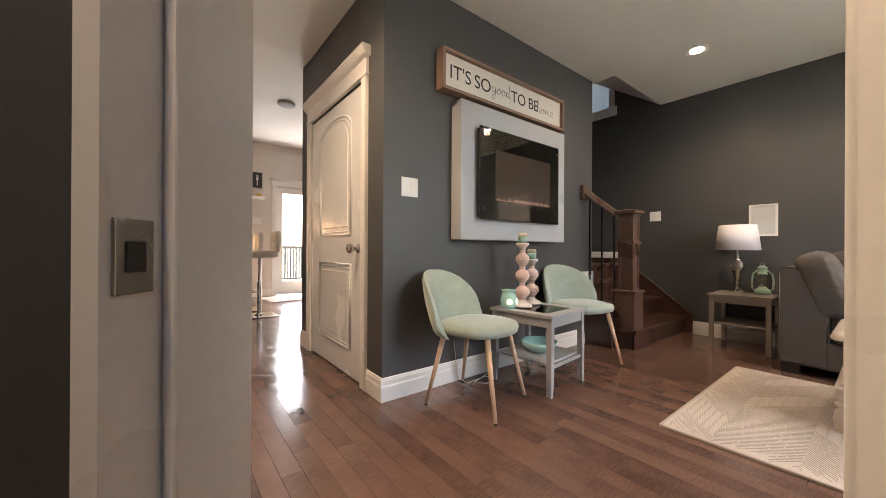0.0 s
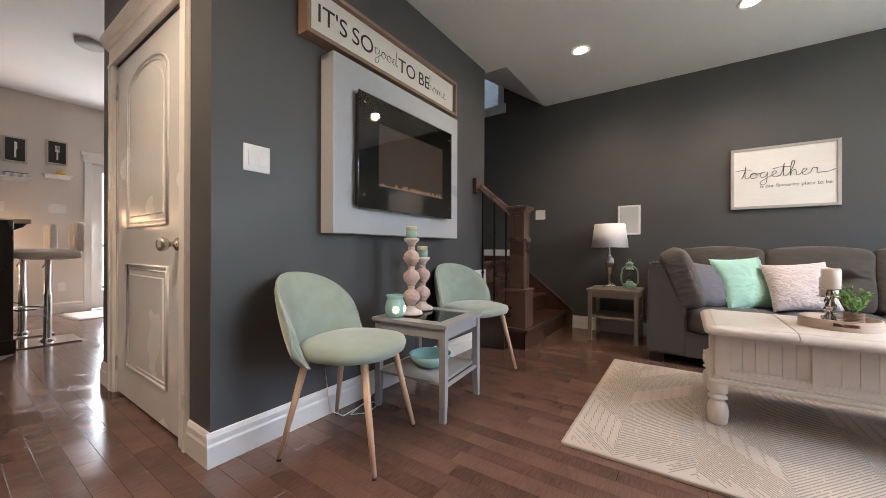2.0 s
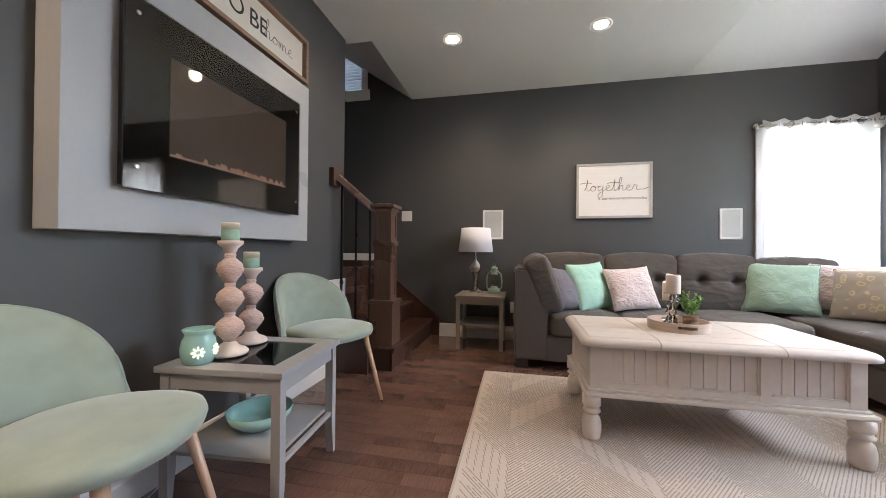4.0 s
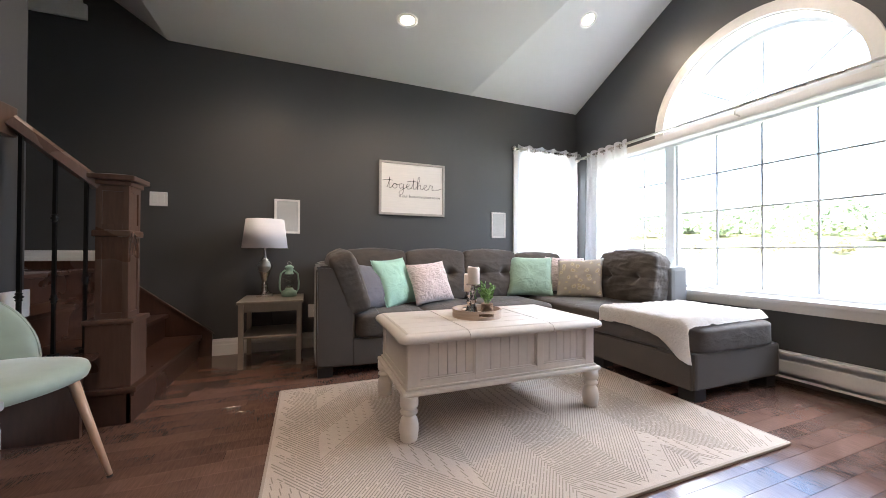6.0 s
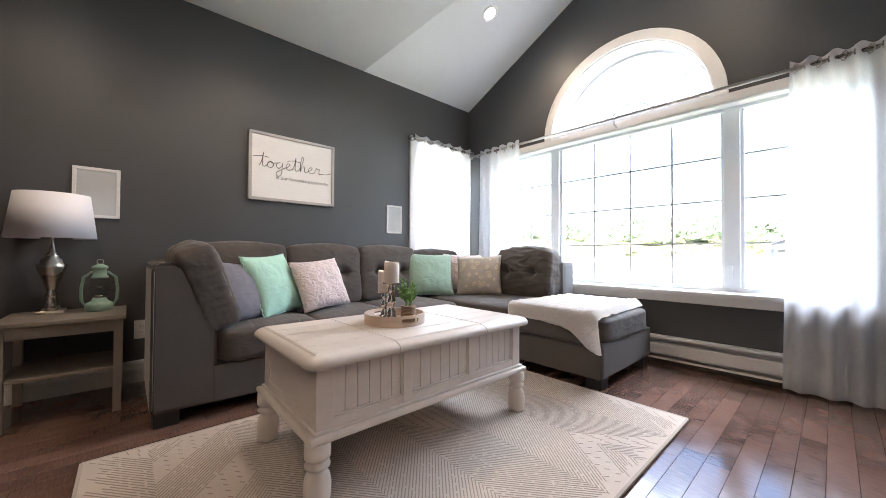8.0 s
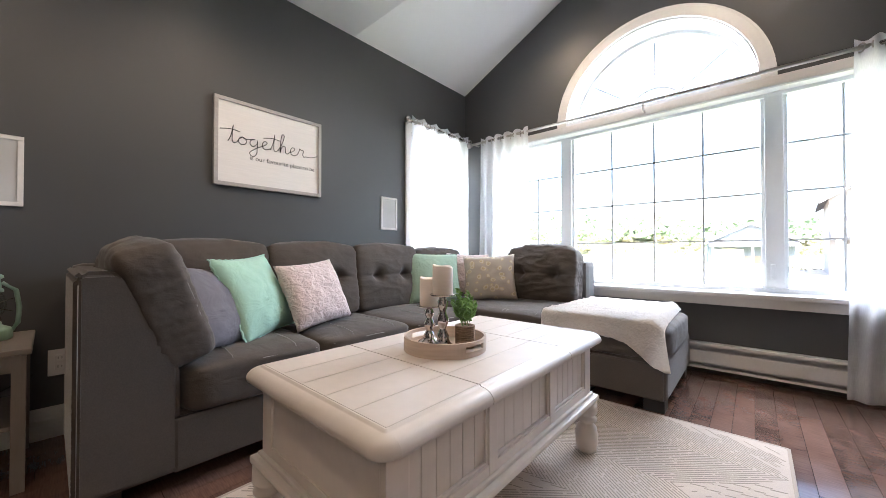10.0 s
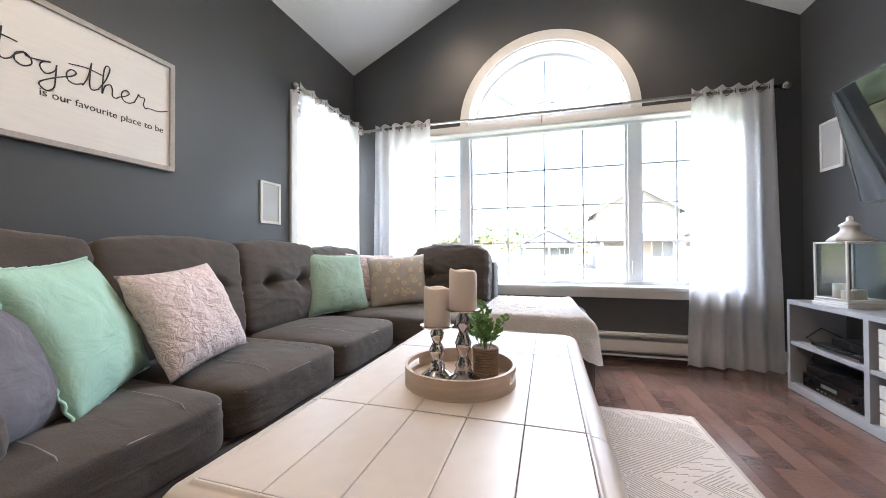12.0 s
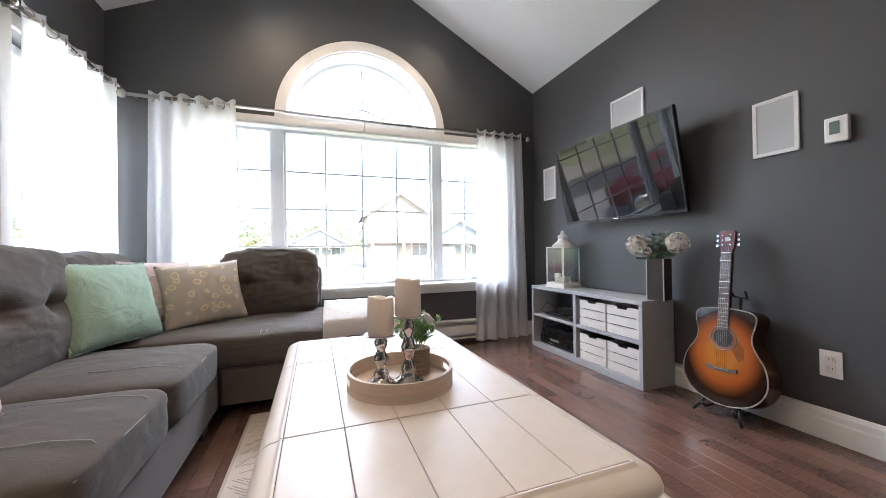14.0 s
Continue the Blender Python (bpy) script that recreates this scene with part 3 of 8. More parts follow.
    box(bm, XE - 0.03, XE, 3.0, 3.9, 2.62, 2.735, 0.008)
    part("window_casing", bm, "trim", s)
    for i in range(18):
        part("blind_slat", tilt_slat(3.1, 3.85, 2.76 + i * 0.037), "blind", s)


def tilt_slat(y0, y1, z):
    bm = bmesh.new()
    prism(bm, [(XE + 0.03, z - 0.024), (XE + 0.034, z - 0.025), (XE + 0.056, z + 0.024), (XE + 0.052, z + 0.025)], "y", y0, y1)
    return bm


M["bars"] = mat("grey_grid_bars", (0.47, 0.48, 0.49), 0.4, vary=0.0, bump=0)
M["blind"] = mat("white_blind_slat", (0.62, 0.64, 0.66), 0.5, vary=0.02, bump=0)
south_window()


def baseboard(name, x0, y0, x1, y1, nx, ny, z=0.0):
    """Profiled board from (x0, y0) to (x1, y1), standing off the wall towards (nx, ny)."""
    d = Vector((x1 - x0, y1 - y0, 0))
    prof = [(0, 0), (0.016, 0), (0.016, 0.085), (0.012, 0.095), (0.012, 0.118), (0.006, 0.135), (0, 0.138)]
    bm = bmesh.new()
    a = [bm.verts.new((x0 + nx * p, y0 + ny * p, z + h)) for p, h in prof]
    b = [bm.verts.new((x1 + nx * p, y1 + ny * p, z + h)) for p, h in prof]
    for i in range(len(prof)):
        j = (i + 1) % len(prof)
        bm.faces.new((a[i], a[j], b[j], b[i]))
    bm.faces.new(a)
    bm.faces.new(b[::-1])
    return shell(name, bm, "trim", "white profiled baseboard", "baseboard")


baseboard("baseboard", XB - 0.016, YB, 5.80, YB, 0, -1)
baseboard("baseboard", XB, YB, XB, DY0 - 0.078, -1, 0)
baseboard("baseboard", XB, DY1 + 0.08, XB, YN, -1, 0)
baseboard("baseboard", XE, 2.17, XE, YS, -1, 0)
baseboard("baseboard", XW, 0.80, XW, YS, 1, 0)
baseboard("baseboard", XE, 2.93, XE, 4.0, -1, 0, 0.74)
baseboard("baseboard", XW, YS, 3.95, YS, 0, 1)
tr = shell("trim_stair_block", bx(5.64, XBE + 0.016, YB - 0.014, YB + 0.12, 0.56, 0.69, bev=0.004), "trim", "white baseboard return at the stair", "trim")


def closet_door():
    d = tagged(new("door_1"), "white two-panel arch-top closet door, closed", "door", kind="structure")
    x = XB + 0.004
    ya, yb = DY0 + 0.009, DY1 - 0.009
    part("door_panel", bx(x, x + 0.035, ya, yb, 0.012, 1.985, bev=0.002), "door", d)
    p0, p1 = 3.165, 3.79

    def outline(z0, z1, arch, inset):
        a, b = p0 + inset, p1 - inset
        pts = [(a, z0 + inset), (b, z0 + inset)]
        if arch:
            for i in range(17):
                t = math.pi * i / 16
                pts.append(((a + b) / 2 + (b - a) / 2 * math.cos(t), z1 - inset + arch * math.sin(t) ** 0.8))
        else:
            pts += [(b, z1 - inset), (a, z1 - inset)]
        return pts
    for z0, z1, arch in ((1.0, 1.74, 0.14), (0.20, 0.79, 0.0)):
        for inset, r in ((0.0, 0.009), (0.024, 0.005)):
            pts = outline(z0, z1, arch, inset)
            part("panel_moulding", tube([(x, p[0], p[1]) for p in pts + pts[:1]], r, 6), "door", d)
        bm = bmesh.new()
        prism(bm, outline(z0, z1, arch, 0.055), "x", x - 0.006, x)
        bmesh.ops.bevel(bm, geom=[e for e in bm.edges if all(v.co.x < x - 0.003 for v in e.verts)], offset=0.005, segments=1, affect="EDGES")
        part("raised_panel", bm, "door", d)
    bm = lathe([(0.030, 0), (0.032, 0.004), (0.024, 0.012), (0.012, 0.018), (0.012, 0.032), (0.026, 0.042), (0.033, 0.058), (0.029, 0.074), (0.012, 0.081)], 20)
    bm.transform(pose(x, 3.045, 0.900, 0, -90, 0))
    part("door_knob", bm, "steel", d, "brushed nickel knob")
    for z in (0.18, 1.015, 1.835):
        part("hinge", bx(x - 0.008, x, yb - 0.006, yb + 0.012, z - 0.045, z + 0.045, bev=0.001), "steel", d)
    for a, b, lip in ((DY0 - 0.077, DY0, 0.0), (DY1, DY1 + 0.077, 0.052)):
        part("door_casing", bx(XB - 0.018, XB, a, b, 0, 2.0, bev=0.003), "trim", d)
        part("casing_lip", bx(XB - 0.024, XB - 0.018, a + lip, a + lip + 0.025, 0, 2.0, bev=0.002), "trim", d)
    part("head_fillet", bx(XB - 0.026, XB, DY0 - 0.09, DY1 + 0.09, 2.0, 2.015, bev=0.003), "trim", d)
    part("head_frieze", bx(XB - 0.02, XB, DY0 - 0.077, DY1 + 0.077, 2.015, 2.11, bev=0.002), "trim", d)
    bm = bmesh.new()
    prism(bm, [(XB, 2.11), (XB - 0.022, 2.11), (XB - 0.038, 2.125), (XB - 0.058, 2.165), (XB - 0.058, 2.178), (XB, 2.178)], "y", DY0 - 0.105, DY1 + 0.105)
    part("door_head_cornice", bm, "trim", d)
    for a, b in ((DY0, DY0 + 0.006), (DY1 - 0.006, DY1)):
        part("door_jamb", bx(XB + 0.001, XB + 0.1, a, b, 0, 1.99), "trim", d)


closet_door()
W_ENT = 0.09
bm = bmesh.new()
box(bm, L, L + W_ENT, 0, 0.018, 0, 2.09, 0.003)
box(bm, L + 0.06, L + W_ENT, 0.018, 0.026, 0, 2.09, 0.003)
part("door_casing", bm, "trim", ent)
part("door_casing", bx(-W_ENT, -0.02, 0, 0.018, 0, 2.09, bev=0.003), "trim", ent)


def plate(name, m, w, h, label, holes=2, kind="switch"):
    p = new(name)
    p.matrix_world = m
    tagged(p, label, "light switch" if kind == "switch" else "wall outlet")
    part("cover_plate", bx(-w / 2, w / 2, 0, 0.006, -h / 2, h / 2, bev=0.002), "plate", p)
    for i in range(holes):
        if kind == "switch":
            c = (i - (holes - 1) / 2) * 0.046
            part("rocker", bx(c - 0.016, c + 0.016, 0.006, 0.010, -0.033, 0.033, bev=0.0015), "plate", p)
        else:
            c = (i - (holes - 1) / 2) * 0.04
            r = part("receptacle", bx(-0.016, 0.016, 0.006, 0.008, c - 0.014, c + 0.014, bev=0.003), "plate", p)
            bm = bx(-0.007, -0.005, 0.008, 0.0085, c - 0.004, c + 0.006)
            box(bm, 0.005, 0.007, 0.008, 0.0085, c - 0.004, c + 0.006)
            # slots lie on the face; their shade is the dark colour
            part("slots", bm, "dark", r)
    return p


def facing(x, y, z, way):
    """Wall pose: local y points into the room. way: south, north, west or east, the side it faces."""
    return pose(x, y, z, 0, 0, {"north": 0, "west": 90, "south": 180, "east": -90}[way])


plate("light_switch", facing(3.712, YB, 1.282, "south"), 0.118, 0.118, "white double rocker switch on the grey fireplace wall")
plate("light_switch", facing(XE, 2.55, 1.295, "west"), 0.118, 0.112, "white double rocker switch beside the stair newel")
plate("outlet", facing(XW, 0.575, 0.342, "east"), 0.075, 0.118, "white double outlet near the guitar", 2, "outlet")
plate("outlet", facing(XE, 1.385, 0.335, "west"), 0.075, 0.118, "white outlet beside the end of the sofa", 2, "outlet")


def speaker(x, y0, y1, z0, z1, way, label):
    s = thing("wall_speaker", x, (y0 + y1) / 2, (z0 + z1) / 2, label, "wall speaker", "in-wall speakers")
    s.matrix_world = facing(x, (y0 + y1) / 2, (z0 + z1) / 2, way)
    w, h = abs(y1 - y0) / 2, (z1 - z0) / 2
    b = 0.018
    bm = bmesh.new()
    box(bm, -w, w, 0, 0.012, -h, -h + b, 0.002)
    box(bm, -w, w, 0, 0.012, h - b, h, 0.002)
    box(bm, -w, -w + b, 0, 0.012, -h + b, h - b, 0.002)
    box(bm, w - b, w, 0, 0.012, -h + b, h - b, 0.002)
    part("speaker_frame", bm, "speaker", s)
    part("speaker_grille", bx(-w + b, w - b, 0, 0.007, -h + b, h - b), "grille", s)


speaker(XE, 1.50, 1.71, 1.04, 1.345, "west", "white flush wall speaker above the table lamp")
speaker(XE, -0.65, -0.47, 1.04, 1.325, "west", "white flush wall speaker beside the sheer curtain")
speaker(XW, -1.47, -1.285, 1.35, 1.66, "east", "white flush wall speaker near the window corner")
speaker(XW, -0.62, -0.335, 1.70, 1.985, "east", "white flush wall speaker above the television")
speaker(XW, 0.30, 0.485, 1.32, 1.60, "east", "white flush wall speaker beside the thermostat")
th = new("thermostat")
th.matrix_world = facing(XW, 0.615, 1.37, "east")
tagged(th, "cream wall thermostat with a grey screen", "thermostat")
part("thermostat_case", bx(-0.038, 0.038, 0, 0.028, -0.055, 0.055, bev=0.006), "plate", th)
part("thermostat_screen", bx(-0.012, 0.020, 0.028, 0.030, -0.02, 0.035, bev=0.001), "screen", th)

# ---- stairs ----
RISE, RUN, SY = 0.185, 0.23, 2.24
st = tagged(new("stairs"), "dark stained wooden stairs rising to a landing", "stairs", kind="structure")
for i in range(4):
    y = SY + RUN * i
    zt = RISE * (i + 1)
    xw = 5.80 if i == 0 else 5.87 if i > 1 else 5.84
    part("riser", bx(xw + 0.02, XE, y + 0.025, y + 0.045, zt - RISE, zt - 0.028), "stairwood", st)
    deep = RUN + 0.045 if i < 3 else 4.0 - y
    part("tread", bx(xw if i < 2 else XBE + 0.001, XE, y, y + deep, zt - 0.028, zt, bev=0.008), "stairwood", st)
part("stringer", bx(5.82, 5.84, SY + 0.03, YB - 0.001, 0, RISE - 0.028), "stairwood", st)
part("stringer", bx(5.85, 5.87, SY + RUN + 0.03, YB - 0.001, RISE, 2 * RISE - 0.028), "stairwood", st)
part("cove_moulding", bx(5.808, XE, SY + 0.010, SY + 0.025, RISE - 0.045, RISE - 0.028), "stairwood", st)
bm = bmesh.new()
prism(bm, [(2.17, 0), (2.17, 0.19), (2.93, 0.80), (4.0, 0.80), (4.0, 0.5), (2.5, 0)], "x", XE - 0.018, XE)
part("wall_skirt", bm, "stairwood", st)
bm = bmesh.new()
prism(bm, [(2.155, 0.185), (2.165, 0.20), (2.93, 0.815), (2.93, 0.795)], "x", XE - 0.028, XE)
part("skirt_cap", bm, "newel", st)


def newel(x, y, z, h, wb=0.185, ws=0.135):
    n = thing("newel_post", x, y, z, "brown stained box newel post with recessed panels", "newel post")
    b = wb / 2
    part("plinth", bx(-b, b, -b, b, 0, 0.32, bev=0.003), "newel", n)
    part("plinth_moulding", bx(-b - 0.012, b + 0.012, -b - 0.012, b + 0.012, 0.32, 0.345, bev=0.008), "newel", n)
    s = ws / 2
    part("shaft", bx(-s + 0.007, s - 0.007, -s + 0.007, s - 0.007, 0.345, h - 0.06), "newel", n)
    for z0, z1 in ((0.345, 0.765), (0.80, h - 0.06)):
        for sx in (-1, 1):
            for sy in (-1, 1):
                part("corner_stile", bx(min(sx * s, sx * (s - 0.025)), max(sx * s, sx * (s - 0.025)), min(sy * s, sy * (s - 0.025)), max(sy * s, sy * (s - 0.025)), z0, z1, bev=0.002), "newel", n)
        for za, zb in ((z0, z0 + 0.03), (z1 - 0.03, z1)):
            bm = bmesh.new()
            q = s - 0.025
            for a in (-1, 1):
                box(bm, -q, q, min(a * s, a * (s - 0.01)), max(a * s, a * (s - 0.01)), za, zb)
                box(bm, min(a * s, a * (s - 0.01)), max(a * s, a * (s - 0.01)), -q, q, za, zb)
            part("panel_rail", bm, "newel", n)
    part("band", bx(-s - 0.012, s + 0.012, -s - 0.012, s + 0.012, 0.765, 0.80, bev=0.008), "newel", n)
    part("cap_moulding", bx(-s - 0.012, s + 0.012, -s - 0.012, s + 0.012, h - 0.06, h - 0.035, bev=0.006), "newel", n)
    bm = bx(-s - 0.032, s + 0.032, -s - 0.032, s + 0.032, h - 0.035, h - 0.008, bev=0.006)
    top = [bm.verts.new(v) for v in ((-s - 0.026, -s - 0.026, h - 0.009), (s + 0.026, -s - 0.026, h - 0.009), (s + 0.026, s + 0.026, h - 0.009), (-s - 0.026, s + 0.026, h - 0.009))]
    tip = bm.verts.new((0, 0, h + 0.012))
    for i in range(4):
        bm.faces.new((top[i], top[(i + 1) % 4], tip))
    part("cap", bm, "newel", n)


newel(5.925, 2.365, RISE, 1.09)
ra = Vector((5.695, 2.66, 1.455))
rb = Vector((5.885, 2.43, 1.215))
hr = thing("handrail", 5.70, YB, 1.42, "brown stained handrail from the wall to the newel", "handrail")
hr.matrix_world = Matrix.Identity(4)
bm = bmesh.new()
d = (rb - ra).normalized()
side = d.cross(Vector((0, 0, 1))).normalized() * 0.03
up = side.cross(d).normalized() * 0.028
va = [bm.verts.new(p + a * side + b * up) for p in (ra, rb) for a, b in ((-1, -1), (1, -1), (1, 0.4), (0.55, 1), (-0.55, 1), (-1, 0.4))]
for i in range(6):
    bm.faces.new((va[i], va[(i + 1) % 6], va[6 + (i + 1) % 6], va[6 + i]))
bm.faces.new(va[:6])
bm.faces.new(va[6:])
part("rail", bm, "newel", hr)
part("rosette", bx(5.645, 5.745, YB - 0.04, YB, 1.385, 1.52, bev=0.004), "newel", hr)
tr2 = thing("stair_rail_upper", 6.3, 2.9, 1.3, "brown handrail on the far stair wall", "handrail")
tr2.matrix_world = Matrix.Identity(4)
part("rail", tube([(5.93, 2.76, 1.31), (6.2, 2.95, 1.31)], 0.022, 8), "newel", tr2)
for i, f in enumerate((0.12, 0.48, 0.84)):
    p = ra.lerp(rb, f)
    zb = 2 * RISE if f < 0.7 else 2 * RISE
    b = thing("baluster", p.x, p.y, zb - (0.0 if i else 0.0), "black iron baluster with knuckle collars", "baluster", "stair balusters")
    zt = p.z - 0.02 - zb
    part("bar", bx(-0.0065, 0.0065, -0.0065, 0.0065, 0, zt), "iron", b)
    part("shoe", bx(-0.016, 0.016, -0.016, 0.016, 0, 0.02, bev=0.004), "iron", b)
    k = (0.30, 0.42, 0.36)[i] if i != 1 else 0.28
    for zz in ((k,) if i != 1 else (0.28, 0.66)):
        part("knuckle", lathe([(0.007, -0.022), (0.014, -0.014), (0.009, -0.009), (0.018, 0.0), (0.009, 0.009), (0.014, 0.014), (0.007, 0.022)], 10, at=(0, 0, zz)), "iron", b)
part("tread_return", bx(5.70, 5.87, 2.40, YB - 0.001, 2 * RISE - 0.028, 2 * RISE, bev=0.006), "stairwood", st)
part("stringer", bx(5.72, 5.74, 2.42, YB - 0.001, 0, 2 * RISE - 0.028), "stairwood", st)

# ---- curtains, heater, lights ----


def curtain(name, p0, p1, z0, z1, label, folds, deep=0.035, flare=0.03):
    """A hung sheet between p0 and p1 (x, y) from z0 up to z1 with folds that open downwards."""
    c = thing(name, p0[0], p0[1], z0, label, "curtain", "sheer curtains")
    dx, dy = p1[0] - p0[0], p1[1] - p0[1]
    ln = math.hypot(dx, dy)
    ux, uy = dx / ln, dy / ln
    nx, ny = -uy, ux
    bm = bmesh.new()
    n, rows = folds * 10, 26
    grid = []
    for j in range(rows + 1):
        v = j / rows
        z = (z1 - z0) * v
        row = []
        for i in range(n + 1):
            u = i / n
            w = noise.noise((u * 3.1, v * 1.3, folds))
            amp = deep * (0.75 + 0.5 * w) * (1.0 - 0.25 * v)
            off = amp * math.sin(2 * math.pi * (folds * u + 0.12 * (1 - v) * w * 2)) + 0.006 * noise.noise((u * 9, v * 5, 2))
            spread = (u - 0.5) * flare * 2 * (1 - v)
            s = u * ln + spread
            zz = z + (0.012 * math.cos(2 * math.pi * folds * u) if j == rows else 0)
            row.append(bm.verts.new((ux * s + nx * off, uy * s + ny * off, zz)))
        grid.append(row)
    for a, b in zip(grid, grid[1:]):
        for i in range(n):
            bm.faces.new((a[i], a[i + 1], b[i + 1], b[i])).smooth = True
    part("sheer_panel", bm, "curtain", c)
    for i in range(folds * 2):
        u = (i + 0.5) / (folds * 2) * ln
        bm2 = tube([(0.024 * math.cos(a * math.pi / 8), 0.024 * math.sin(a * math.pi / 8), 0) for a in range(17)], 0.004, 6)
        bm2.transform(Matrix.Translation((ux * u, uy * u, z1 - z0 - 0.045)) @ Matrix.Rotation(math.atan2(uy, ux) + (0.5 if i % 2 else -0.5), 4, "Z") @ Matrix.Rotation(radians(90), 4, "Y"))
        part("grommet", bm2, "steel", c)
    return c


curtain("curtain", (3.70, YS + 0.09), (4.19, YS + 0.09), 0.012, 2.02, "white sheer grommet curtain beside the television wall", 5, flare=0.045)
curtain("curtain", (6.20, YS + 0.09), (6.74, YS + 0.09), 0.012, 2.02, "white sheer grommet curtain behind the sofa corner", 5, flare=0.02)
curtain("curtain", (XE - 0.085, -1.60), (XE - 0.085, -0.76), 0.012, 2.085, "white sheer grommet curtain on the side window", 5, deep=0.03, flare=0.0)


def rod(name, a, b, wallway, label):
    r = thing(name, *a, label, "curtain rod")
    r.matrix_world = Matrix.Identity(4)
    part("pole", tube([a, b], 0.0125, 12), "steel", r)
    for p, q in ((a, b), (b, a)):
        d = (Vector(p) - Vector(q)).normalized()
        c = Vector(p) + d * 0.028
        bm = bmesh.new()
        bmesh.ops.create_uvsphere(bm, u_segments=16, v_segments=10, radius=0.03)
        for f in bm.faces:
            f.smooth = True
        bm.transform(Matrix.Translation(c))
        part("finial", bm, "steel", r)
        e = Vector(p) - d * 0.03
        part("bracket", tube([e, e + Vector(wallway) * 0.088], 0.009, 8), "steel", r)
    return r


rd = rod("curtain_rod", (3.66, YS + 0.09, 1.975), (6.86, YS + 0.09, 1.985), (0, -1, 0), "brushed nickel curtain rod across the big window")
part("bracket", tube([(5.24, YS + 0.09, 1.968), (5.24, YS + 0.09, 1.93), (5.24, YS + 0.035, 1.92)], 0.007, 8), "steel", rd)
rod("curtain_rod", (XE - 0.085, -1.585, 2.04), (XE - 0.085, -0.735, 2.04), (1, 0, 0), "short brushed nickel rod on the side wall")

hb = thing("baseboard_heater", 4.0, YS, 0.0, "cream electric baseboard heater under the window", "heater")
hb.matrix_world = Matrix.Identity(4)
part("heater_back", bx(4.0, 5.6, YS, YS + 0.012, 0.04, 0.215), "trim", hb)
part("heater_hood", bx(4.0, 5.6, YS + 0.012, YS + 0.065, 0.195, 0.215, bev=0.004), "trim", hb)
part("heater_front", bx(4.0, 5.6, YS + 0.055, YS + 0.065, 0.08, 0.165, bev=0.003), "trim", hb)
part("heater_base", bx(4.0, 5.6, YS + 0.012, YS + 0.06, 0.04, 0.055), "trim", hb)
part("heater_fins", bx(4.03, 5.57, YS + 0.014, YS + 0.045, 0.09, 0.15), "gap2", hb)
for x in (4.0, 5.6):
    part("heater_end_cap", bx(x - 0.03, x + 0.03, YS, YS + 0.068, 0.04, 0.217, bev=0.004), "trim", hb)


def downlight(x, y, z, tilt=0.0, watts=3.8):
    d = thing("recessed_light", x, y, z, "round recessed ceiling light, lit warm white", "ceiling light", "recessed ceiling lights", ry=tilt)
    part("trim_ring", lathe([(0.052, 0.0), (0.075, -0.002), (0.078, -0.008), (0.06, -0.012), (0.052, -0.006)], 28), "trim", d)
    part("bulb", lathe([(0.0515, -0.004), (0.045, -0.008), (0.02, -0.010)], 24), "bulb", d)
    lamp = new("recessed_lamp", bpy.data.lights.new("recessed_lamp", "SPOT"))
    lamp.data.energy, lamp.data.color, lamp.data.spot_size, lamp.data.spot_blend, lamp.data.shadow_soft_size = watts, (1.0, 0.74, 0.50), radians(150), 0.7, 0.05
    lamp.matrix_world = pose(x, y, z - 0.03, 0, tilt, 0)


vault = math.degrees(math.atan2(ZR - ZC, XE - XR))
downlight(6.02, 1.86, ZC, 0.0, 3.0)
downlight(6.06, 0.76, ZC)
downlight(6.10, -0.97, roof(6.10), vault)
downlight(4.45, -0.97, roof(4.45), -vault, 2.2)
# out of view, added to light the closet door and jambs warmly
downlight(2.75, 2.5, ZC, 0.0, 9)
# unseen vestibule lamp, added to brighten the entry jambs
downlight(2.0, 0.7, ZC - 0.01, 0.0, 5)
sd = thing("ceiling_speaker", 3.67, 5.42, 2.66, "round grey ceiling speaker in the hall", "ceiling speaker")
part("grille", lathe([(0.10, 0.02), (0.10, -0.01), (0.09, -0.016), (0.02, -0.016)], 24), "grille", sd)

# ---- soft shapes ----


